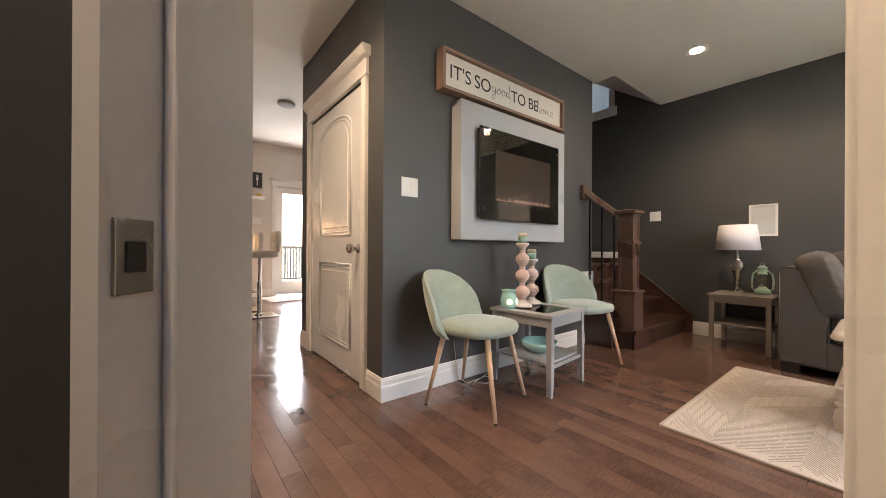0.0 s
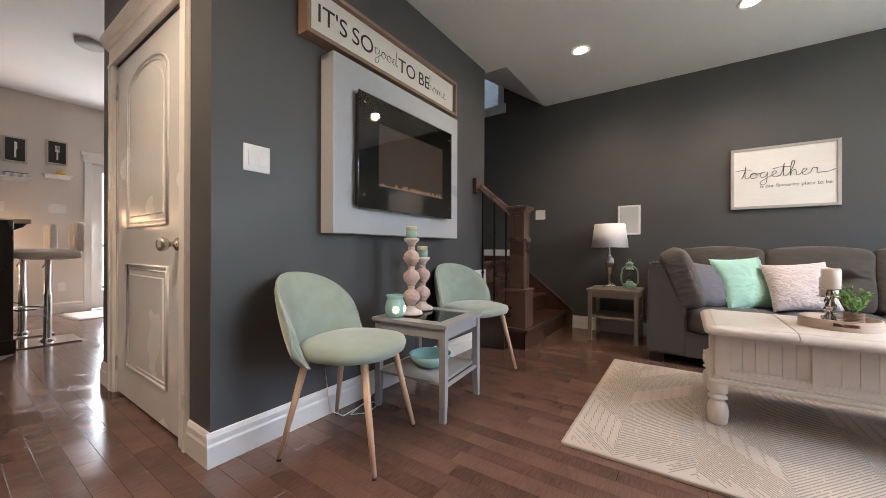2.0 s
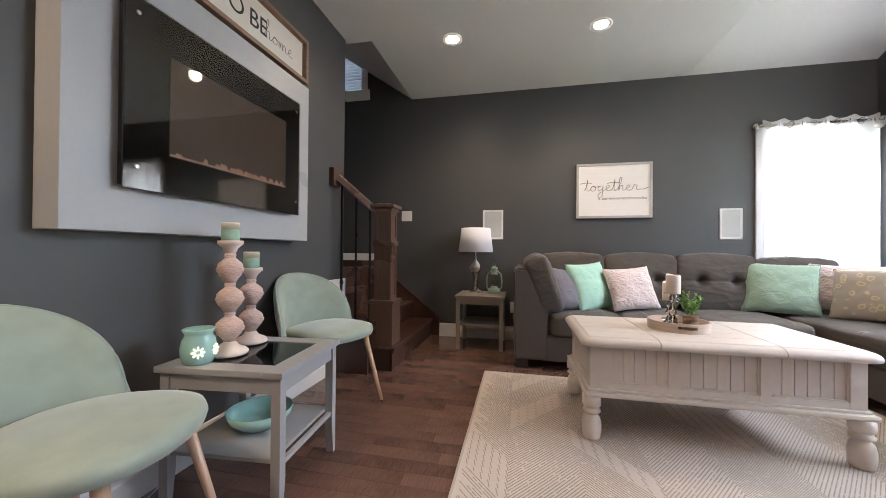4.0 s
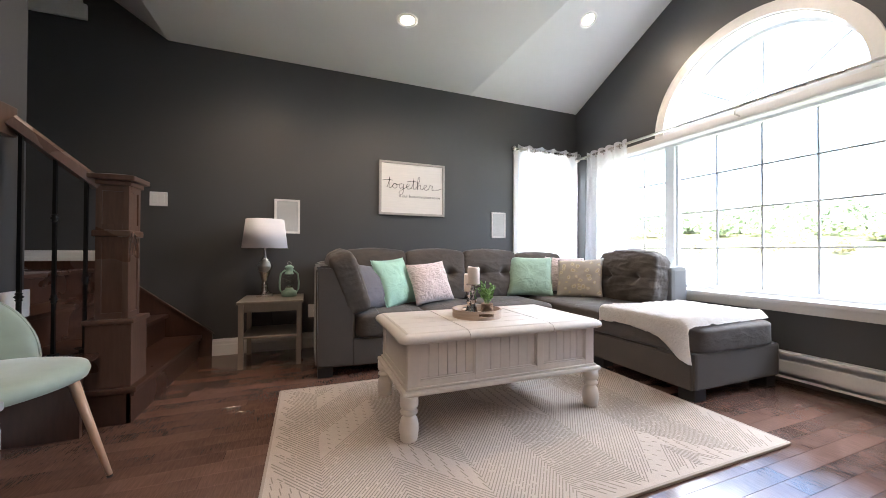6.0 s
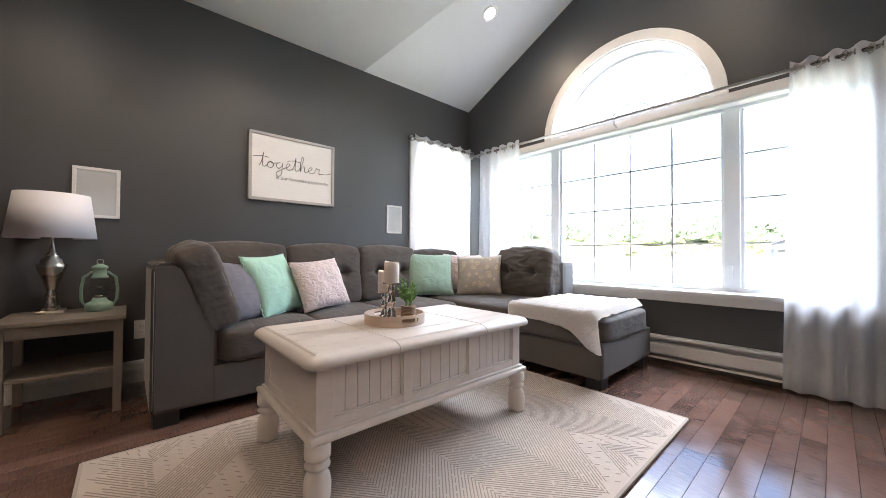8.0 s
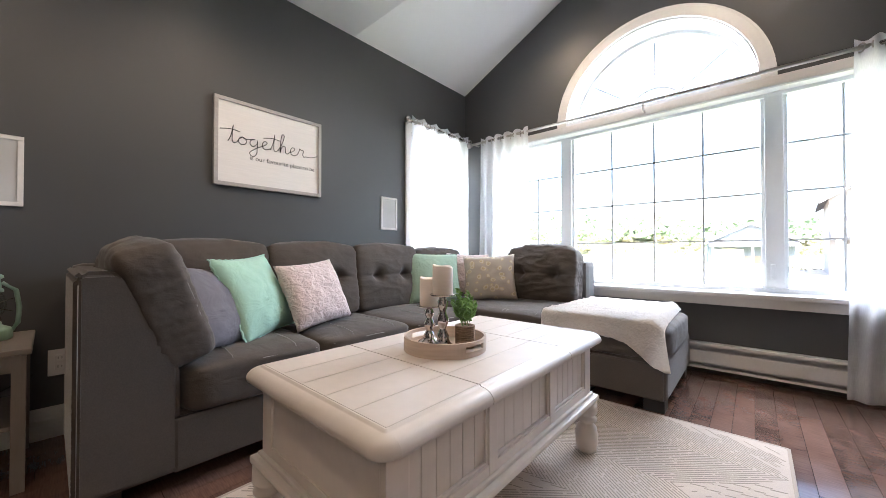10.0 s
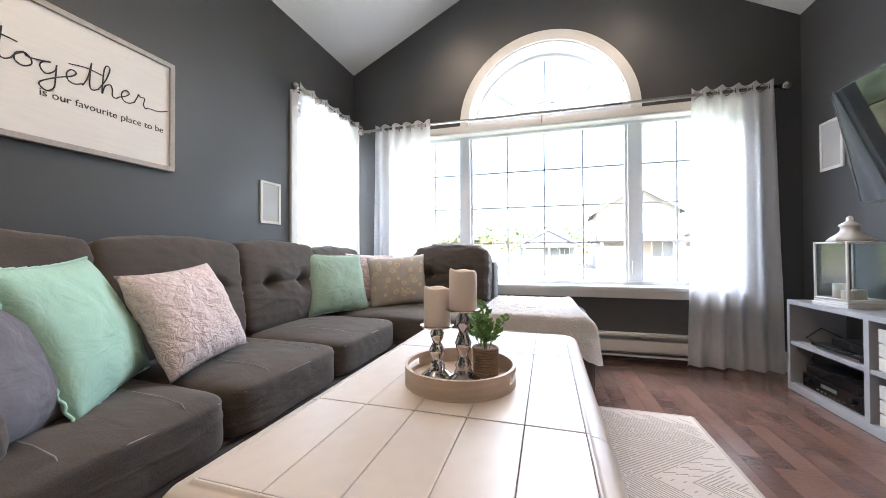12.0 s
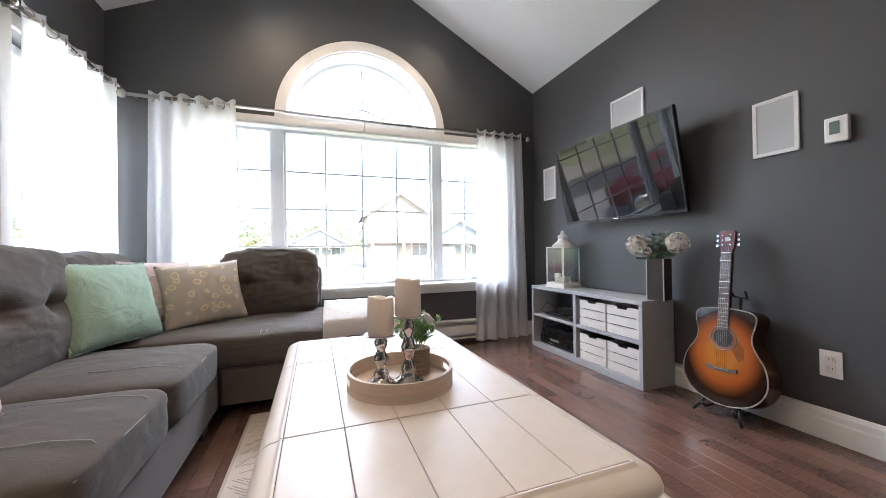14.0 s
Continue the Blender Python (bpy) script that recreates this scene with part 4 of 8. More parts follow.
def superbox(w, d, h, e=5.0, n=14, puff=0.0, wrinkle=0.004, seed=0, tufts=(), tuft_depth=0.025, crease=0.0):
    """A stuffed box cushion centred on the origin. tufts: points (x, z) pressed into the face at -y."""
    bm = bmesh.new()
    faces = []
    cache = {}

    def place(p):
        key = (round(p[0], 5), round(p[1], 5), round(p[2], 5))
        if key in cache:
            return cache[key]
        q = Vector(p)
        s = 1.0 / (abs(q.x) ** e + abs(q.y) ** e + abs(q.z) ** e) ** (1 / e)
        q = q * s
        v = Vector((q.x * w / 2, q.y * d / 2, q.z * h / 2))
        bulge = puff * (1 - q.x * q.x) * (1 - q.z * q.z) if abs(p[1]) > 0.999 else 0
        v.y += math.copysign(bulge, q.y)
        bz = puff * (1 - q.x * q.x) * (1 - q.y * q.y) if abs(p[2]) > 0.999 else 0
        v.z += math.copysign(bz, q.z)
        if q.y < 0.2:
            for tx, tz in tufts:
                r2 = (v.x - tx) ** 2 + (v.z - tz) ** 2
                fold = 0.3 + 0.7 * math.exp(-abs(v.z - tz) / 0.012)
                v.y += tuft_depth * math.exp(-r2 / 0.0016) + 0.45 * tuft_depth * fold * math.exp(-r2 / 0.012)
        k = Vector((seed * 3.7, seed, 0))
        f = noise.noise(v * 9 + k) + 0.6 * noise.noise(v * 22 + k) + 0.3 * noise.noise(v * 50 + k)
        ridge = 1 - abs(noise.noise(Vector((v.x * 5, v.y * 5, v.z * 16)) + k) * 2.2)
        v += q.normalized() * (wrinkle * f + crease * max(ridge, 0) ** 4)
        cache[key] = bm.verts.new(v)
        return cache[key]
    for ax in range(3):
        for sg in (-1, 1):
            for i in range(n):
                for j in range(n):
                    quad = []
                    for a, b in ((i, j), (i + 1, j), (i + 1, j + 1), (i, j + 1)):
                        p = [0, 0, 0]
                        p[ax] = sg
                        p[(ax + 1) % 3] = math.tan((2 * a / n - 1) * 0.7) / math.tan(0.7)
                        p[(ax + 2) % 3] = math.tan((2 * b / n - 1) * 0.7) / math.tan(0.7)
                        quad.append(place(p))
                    faces.append(bm.faces.new(quad))
    for f in faces:
        f.smooth = True
    return bm


def pillow(w, h, t, seed=0, n=22, wrinkle=0.006, ears=0.0):
    """A knife-edge cushion in the x-z plane, centred, thin along y."""
    bm = bmesh.new()
    grid = {}
    k = Vector((seed * 5.1, seed * 1.3, 4))
    for side in (-1, 1):
        for i in range(n + 1):
            for j in range(n + 1):
                u, v = 2 * i / n - 1, 2 * j / n - 1
                edge = i in (0, n) or j in (0, n)
                if edge and side == 1:
                    grid[(1, i, j)] = grid[(-1, i, j)]
                    continue
                th = (max(1 - abs(u) ** 2.4, 0) * max(1 - abs(v) ** 2.4, 0)) ** 0.5
                x = u * w / 2 * (1 - 0.07 * (1 - v * v)) * (1 - ears * 0.0)
                z = v * h / 2 * (1 - 0.07 * (1 - u * u))
                p = Vector((x, 0, z))
                rad = Vector((math.atan2(v, u) * 5, 0, math.hypot(u, v) * 1.0))
                nn = noise.noise(p * 11 + k) + 0.7 * noise.noise(p * 26 + k) + 0.8 * (noise.noise(rad + k) * min(1, math.hypot(u, v)))
                y = side * (t / 2 * th) + side * wrinkle * nn * (0.3 + th) * (0 if edge else 1)
                if edge:
                    y = 0.004 * noise.noise(p * 20 + k)
                grid[(side, i, j)] = bm.verts.new((x, y, z))
    for side in (-1, 1):
        for i in range(n):
            for j in range(n):
                f = [grid[(side, a, b)] for a, b in ((i, j), (i + 1, j), (i + 1, j + 1), (i, j + 1))]
                try:
                    bm.faces.new(f).smooth = True
                except ValueError:
                    pass
    return bm


def seam(parent, pts, r=0.0016):
    return part("stitching", tube(pts, r, 5), "seam", parent, "pale grey stitched seam")


# ---- rug ----
M["rugedge"] = mat("tan_rug_binding", (0.40, 0.34, 0.29), 0.95, scale=300, vary=0.15)
RX0, RX1, RY0, RY1 = 4.515, 5.975, -0.655, 1.58
rug = thing("area_rug", (RX0 + RX1) / 2, (RY0 + RY1) / 2, 0, "cream flatweave chevron rug on the hardwood floor", "rug")
hx, hy = (RX1 - RX0) / 2, (RY1 - RY0) / 2
part("rug_field", bx(-hx, hx, -hy, hy, 0.001, 0.011, bev=0.003), "rug", rug)
bm = bmesh.new()
for s in (-1, 1):
    box(bm, s * hx - 0.006, s * hx + 0.006, -hy, hy, 0.0005, 0.012, 0.002)
    box(bm, -hx, hx, s * hy - 0.006, s * hy + 0.006, 0.0005, 0.0118, 0.002)
part("rug_binding", bm, "rugedge", rug)
bm = bmesh.new()
rr = random.Random(5)


def yarn(x0, y0, x1, y1):
    """One raised dark line of yarn, broken here and there."""
    ln = math.hypot(x1 - x0, y1 - y0)
    if ln < 0.01:
        return
    ux, uy = (x1 - x0) / ln, (y1 - y0) / ln
    w = 0.0020
    s = 0.0
    while s < ln:
        e = min(s + rr.choice((0.03, 0.06, 0.14)), ln)
        a, b = (x0 + ux * s, y0 + uy * s), (x0 + ux * e, y0 + uy * e)
        q = [(a[0] - uy * w, a[1] + ux * w), (b[0] - uy * w, b[1] + ux * w), (b[0] + uy * w, b[1] - ux * w), (a[0] + uy * w, a[1] - ux * w)]
        if all(abs(p[0]) < hx - 0.012 and abs(p[1]) < hy - 0.012 for p in q):
            v = [bm.verts.new((p[0], p[1], 0.0116)) for p in q]
            lo = [bm.verts.new((p[0], p[1], 0.0095)) for p in q]
            bm.faces.new(v)
            for i in range(4):
                bm.faces.new((v[i], lo[i], lo[(i + 1) % 4], v[(i + 1) % 4]))
        s = e + rr.choice((0.003, 0.005, 0.012))


CW = 0.29
for c in range(int(2 * hy / CW) + 1):
    ya, yb = -hy + c * CW, min(-hy + (c + 1) * CW, hy)
    sign = 1 if c % 2 else -1
    run = (yb - ya) * 1.2
    x, band = -hx - 0.45, 0.0
    while x < hx + 0.45:
        if band <= 0:
            ladder, band = rr.random() < 0.3, rr.uniform(0.10, 0.30)
        if ladder:
            for k in range(0, 12, 2):
                f, g = k / 12, k / 12 + 0.045
                yarn(x + sign * run * f, ya + (yb - ya) * f, x + sign * run * g + 0.030, ya + (yb - ya) * g)
            step = 0.040
        else:
            yarn(x, ya, x + sign * run, yb)
            step = 0.0185
        x += step
        band -= step
part("rug_pattern", bm, "rugline", rug, kind="stuff")

# ---- sofa ----
M["sofaside"] = mat("pale_grey_sofa_back_lining", (0.17, 0.165, 0.16), 0.85, scale=260, vary=0.1, bump=0.2)
M["mintrim"] = mat("mint_fringe", (0.42, 0.66, 0.55), 0.9, scale=400, vary=0.2, bump=0.6)
sofa = thing("sectional_sofa", 6.5, 0.0, 0.0, "charcoal brown microfibre sectional sofa with tufted back cushions", "sofa")
sofa.matrix_world = Matrix.Identity(4)
SX0, SX1 = 6.125, 6.96
part("seat_base", bx(SX0 + 0.02, SX1, -0.70, 1.16, 0.07, 0.27, bev=0.02), "sofa", sofa)
part("back_frame", bx(SX1 - 0.17, SX1, YS + 0.17, 1.36, 0.07, 0.79, bev=0.04), "sofa", sofa)
bm = bmesh.new()
prism(bm, [(1.375, 0.07), (1.375, 0.765), (1.36, 0.78), (1.28, 0.78), (1.25, 0.765), (1.112, 0.44), (1.108, 0.07)], "x", SX0, SX1 - 0.14)
bmesh.ops.bevel(bm, geom=list(bm.edges), offset=0.018, segments=3, affect="EDGES")
arm = part("arm", bm, "sofa", sofa)
seam(arm, [(SX0 - 0.001, 1.365, 0.10), (SX0 - 0.001, 1.365, 0.74)], 0.0012)
part("front_rail", bx(SX0, SX0 + 0.03, -0.66, 1.13, 0.07, 0.26, bev=0.012), "sofa", sofa)
part("front_rail", bx(4.97, SX0, -0.70, -0.67, 0.07, 0.26, bev=0.012), "sofa", sofa)
part("chaise_base", bx(4.955, SX1 - 0.1, YS + 0.13, -0.68, 0.07, 0.29, bev=0.02), "sofa", sofa)
part("back_frame", bx(5.60, SX1 - 0.171, YS + 0.07, YS + 0.27, 0.07, 0.77, bev=0.04), "sofaside", sofa)
# seat cushions
for i, (y0, y1) in enumerate(((0.565, 1.105), (0.005, 0.56), (-0.62, 0.0))):
    bm = superbox(0.74, y1 - y0 - 0.004, 0.175, e=9, n=36, puff=0.02, wrinkle=0.003, seed=i + 1, crease=0.002)
    bm.transform(Matrix.Translation((SX0 + 0.345, (y0 + y1) / 2, 0.345)))
    cu = part("seat_cushion", bm, "cushion", sofa)
    x = SX0 - 0.014
    seam(cu, [(x + 0.002, y0 + 0.04, 0.405), (x - 0.008, (y0 + y1) / 2, 0.414), (x + 0.002, y1 - 0.04, 0.405)])
    for yy in (y0 + 0.13, y1 - 0.16):
        seam(cu, [(x + 0.006, yy, 0.412), (x + 0.03, yy, 0.438), (x + 0.1, yy, 0.449), (x + 0.3, yy, 0.452)], 0.0018)
bm = superbox(1.74, 0.86, 0.18, e=9, n=40, puff=0.018, wrinkle=0.003, seed=9, crease=0.002)
bm.transform(Matrix.Translation((5.815, YS + 0.565, 0.355)))
ch = part("chaise_cushion", bm, "cushion", sofa)
yf = YS + 0.565 + 0.43
seam(ch, [(4.99, yf - 0.008, 0.415), (5.5, yf + 0.004, 0.42), (6.1, yf - 0.004, 0.415)])
for xx in (5.62, 5.68, 5.90, 5.93):
    seam(ch, [(xx, yf, 0.418), (xx, yf - 0.03, 0.444), (xx, yf - 0.25, 0.455)], 0.0018)
# back cushions along the east wall
for i, (y0, y1) in enumerate(((0.60, 1.16), (0.02, 0.59), (-0.56, 0.01), (-1.13, -0.57))):
    w = y1 - y0
    bm = superbox(w + 0.012, 0.20, 0.45, e=12, n=44, puff=0.035, wrinkle=0.004, seed=20 + i, tufts=((-w * 0.22, 0.01), (w * 0.22, 0.01)), tuft_depth=0.055, crease=0.005)
    zc = 0.655 if i < 3 else 0.63
    bm.transform(pose(6.735, (y0 + y1) / 2, zc, 0, 0, 0) @ Matrix.Rotation(radians(-90), 4, "Z") @ Matrix.Rotation(radians(-9), 4, "X"))
    b = part("back_cushion", bm, "cushion", sofa)
# chaise back cushion facing north
bm = superbox(0.62, 0.21, 0.43, e=8, n=40, puff=0.045, wrinkle=0.009, seed=31, tufts=((-0.14, 0.0), (0.14, 0.0)), tuft_depth=0.055, crease=0.008)
bm.transform(pose(5.94, -1.31, 0.655) @ Matrix.Rotation(radians(180), 4, "Z") @ Matrix.Rotation(radians(-9), 4, "X"))
cb = part("back_cushion", bm, "cushion", sofa)
# loose bolster over the arm
bm = superbox(0.62, 0.18, 0.45, e=8, n=44, puff=0.03, wrinkle=0.005, seed=41, crease=0.006)
bo_m = pose(6.43, 1.145, 0.65) @ Matrix.Rotation(radians(-19), 4, "X")
bm.transform(bo_m)
bo = part("bolster_cushion", bm, "cushion", sofa)
for x, k in ((-0.296, 0.90), (-0.13, 1.03)):
    ring_pts = [(x, 0.082 * k * sy, 0.216 * k * sz) for sy, sz in ((-1, -0.85), (-1.04, 0), (-1, 0.85), (-0.7, 1), (0.7, 1), (1, 0.85))]
    seam(bo, [bo_m @ Vector(p) for p in ring_pts], 0.0013)
for x, y in ((6.20, 1.31), (6.20, -0.52), (6.86, 1.31), (5.02, -0.75), (5.02, YS + 0.20), (5.7, -0.75), (6.8, YS + 0.2)):
    part("foot", bx(x - 0.05, x + 0.05, y - 0.05, y + 0.05, 0.0, 0.072, bev=0.004), "blackfoot", sofa)
bm = bmesh.new()
rs = random.Random(8)
for i in range(60):
    y, z = 1.376, rs.uniform(0.12, 0.45)
    a = Vector((SX0 + rs.uniform(-0.002, 0.03), y - 0.002, z))
    tube([a, a + Vector((rs.uniform(-0.006, 0.004), 0.003, rs.uniform(-0.012, 0.0)))], 0.0005, 3, bm)
part("frayed_threads", bm, "seam", sofa, "frayed pale threads on the arm corner", kind="stuff")

# ---- scatter cushions ----


def scatter(m, w, h, t, material, label, seed, rim=None):
    p = new("throw_pillow")
    p.matrix_world = m
    tagged(p, label, "throw pillow")
    part("cover", pillow(w, h, t, seed, wrinkle=0.008 if material == "blush" else 0.006), material, p)
    if rim:
        n = 40
        pts = []
        for s in range(4 * n + 1):
            k, f = divmod(s, n)
            u = 2 * f / n - 1
            q = {0: (u, -1), 1: (1, u), 2: (-u, 1), 3: (-1, -u)}[k % 4]
            pts.append((q[0] * w / 2 * (1 - 0.07 * (1 - q[1] ** 2)), 0.004 * math.sin(s * 1.7), q[1] * h / 2 * (1 - 0.07 * (1 - q[0] ** 2))))
        part("piping", tube(pts, 0.004, 5), rim, p)
    return p


def lean(x, y, z, yaw, back, spin=0.0):
    return pose(x, y, z) @ Matrix.Rotation(radians(yaw), 4, "Z") @ Matrix.Rotation(radians(-back), 4, "X") @ Matrix.Rotation(radians(spin), 4, "Y")


def paisley(name):
    m = mat(name, (0.3, 0.26, 0.22), 0.8, scale=250, vary=0.1, bump=0.2)
    t = m.node_tree
    n, l = t.nodes, t.links
    co = n.new("ShaderNodeTexCoord")
    warp = n.new("ShaderNodeTexNoise")
    warp.inputs["Scale"].default_value = 14
    add = n.new("ShaderNodeVectorMath")
    add.operation, add.inputs[1].default_value = "MULTIPLY_ADD", (0.05, 0.05, 0.05)
    l.new(co.outputs["Object"], warp.inputs[0])
    l.new(warp.outputs["Color"], add.inputs[0])
    l.new(co.outputs["Object"], add.inputs[2])
    v = n.new("ShaderNodeTexVoronoi")
    v.inputs["Scale"].default_value = 17
    l.new(add.outputs[0], v.inputs[0])
    r = n.new("ShaderNodeValToRGB")
    r.color_ramp.interpolation = "CONSTANT"
    e = r.color_ramp.elements
    e[0].position, e[0].color = 0.0, (0.48, 0.42, 0.30, 1)
    e[1].position, e[1].color = 0.14, (0.50, 0.41, 0.24, 1)
    for pos, c in ((0.22, (0.60, 0.55, 0.46, 1)), (0.33, (0.50, 0.42, 0.28, 1)), (0.40, (0.42, 0.37, 0.32, 1))):
        x = e.new(pos)
        x.color = c
    l.new(v.outputs["Distance"], r.inputs[0])
    l.new(r.outputs[0], n["Principled BSDF"].inputs["Base Color"])
    return m


M["paisley"] = paisley("taupe_floral_print_cotton")
scatter(lean(6.36, 0.945, 0.605, -52, 26, 8), 0.40, 0.38, 0.13, "lilac", "grey lilac cotton pillow tucked beside the sofa arm", 1)
scatter(lean(6.45, 0.745, 0.63, -54, 24, -3), 0.41, 0.41, 0.15, "mint", "mint green fringed pillow on the sofa", 2, "mintrim")
scatter(lean(6.43, 0.445, 0.62, -80, 26, -5), 0.38, 0.37, 0.15, "blush", "blush plush pillow with swirled pile on the sofa", 3)
scatter(lean(6.56, -0.66, 0.64, -112, 18, 2), 0.46, 0.41, 0.15, "sage", "sage green pillow in the sofa corner", 4, "sage")
scatter(lean(6.50, -1.02, 0.655, -130, 16, 2), 0.40, 0.37, 0.12, "blush", "blush pillow behind the floral one", 5)
scatter(lean(6.28, -1.035, 0.63, -150, 18, -4), 0.44, 0.39, 0.14, "paisley", "taupe floral print pillow in the sofa corner", 6)


def throw():
    t = thing("throw_blanket", 5.2, -1.1, 0.45, "cream plush throw draped over the chaise end", "throw blanket")
    t.matrix_world = Matrix.Identity(4)
    bm = bmesh.new()
    n, m = 56, 60
    x0, x1 = 4.985, 5.60
    ytop, yfront = YS + 0.17, YS + 0.565 + 0.452
    g = []
    for i in range(n + 1):
        u = i / n
        row = []
        for j in range(m + 1):
            v = j / m
            x = x0 + (x1 - x0) * u
            hang = 0.10 + 0.012 * math.sin(u * 7) + 0.13 * math.exp(-((u - 0.07) / 0.13) ** 2)
            x += 0.05 * (v - 0.5) * (u - 0.5) - 0.05 * math.exp(-((u - 0.05) / 0.15) ** 2) * v ** 3
            total = (yfront - ytop) + hang
            s = v * total
            if s < yfront - ytop - 0.03:
                y, z = ytop + s, 0.478
            else:
                a = min((s - (yfront - ytop - 0.03)) / 0.05, 1.0) * math.pi / 2
                y = yfront - 0.03 + 0.03 * math.sin(a) + 0.016
                z = 0.478 - 0.03 * (1 - math.cos(a)) - max(0, s - (yfront - ytop - 0.03) - 0.05)
            p = Vector((x, y, z))
            puff = 0.010 * noise.noise(p * 7) + 0.010 * noise.noise(p * 22) + 0.004 * noise.noise(p * 60)
            drop = min(max((0.470 - z) / 0.06, 0.0), 1.0)
            z += abs(puff) + 0.010 - 0.045 * max(0.0, 1 - u / 0.10) ** 2
            y += abs(puff) * 0.7 * drop
            row.append(bm.verts.new((x, y, z)))
        g.append(row)
    for a, b in zip(g, g[1:]):
        for j in range(m):
            bm.faces.new((a[j], a[j + 1], b[j + 1], b[j])).smooth = True
    bmesh.ops.solidify(bm, geom=bm.faces[:], thickness=-0.010)
    part("plush_sheet", bm, "throw", t)


throw()

# ---- coffee table ----
M["smokeglass"] = clear("smoky_front_glass", (0.86, 0.83, 0.80), 0.02)
M["daisy"] = glow("warm_pierced_glow", (1.0, 0.8, 0.45), 0.35)
M["creamwax"] = mat("cream_wax", (0.62, 0.58, 0.44), 0.45, scale=20, vary=0.06)


def turned_leg(h, r):
    return lathe([(r * 0.85, 0), (r * 0.95, 0.004), (r * 0.98, 0.02), (r * 1.05, h * 0.18), (r * 1.06, h * 0.34), (r * 0.92, h * 0.48), (r * 0.62, h * 0.55), (r * 0.62, h * 0.57),
                  (r * 0.95, h * 0.61), (r * 0.98, h * 0.65), (r * 0.72, h * 0.70), (r * 0.70, h * 0.72), (r * 0.98, h * 0.76), (r * 1.02, h * 0.82), (r * 1.0, h)], 24)


def rounded(bm):
    """Shades the long faces of a moulding smoothly and keeps its cut ends flat."""
    for f in bm.faces:
        f.smooth = len(f.verts) == 4
    for e in bm.edges:
        e.smooth = all(f.smooth for f in e.link_faces)
    return bm


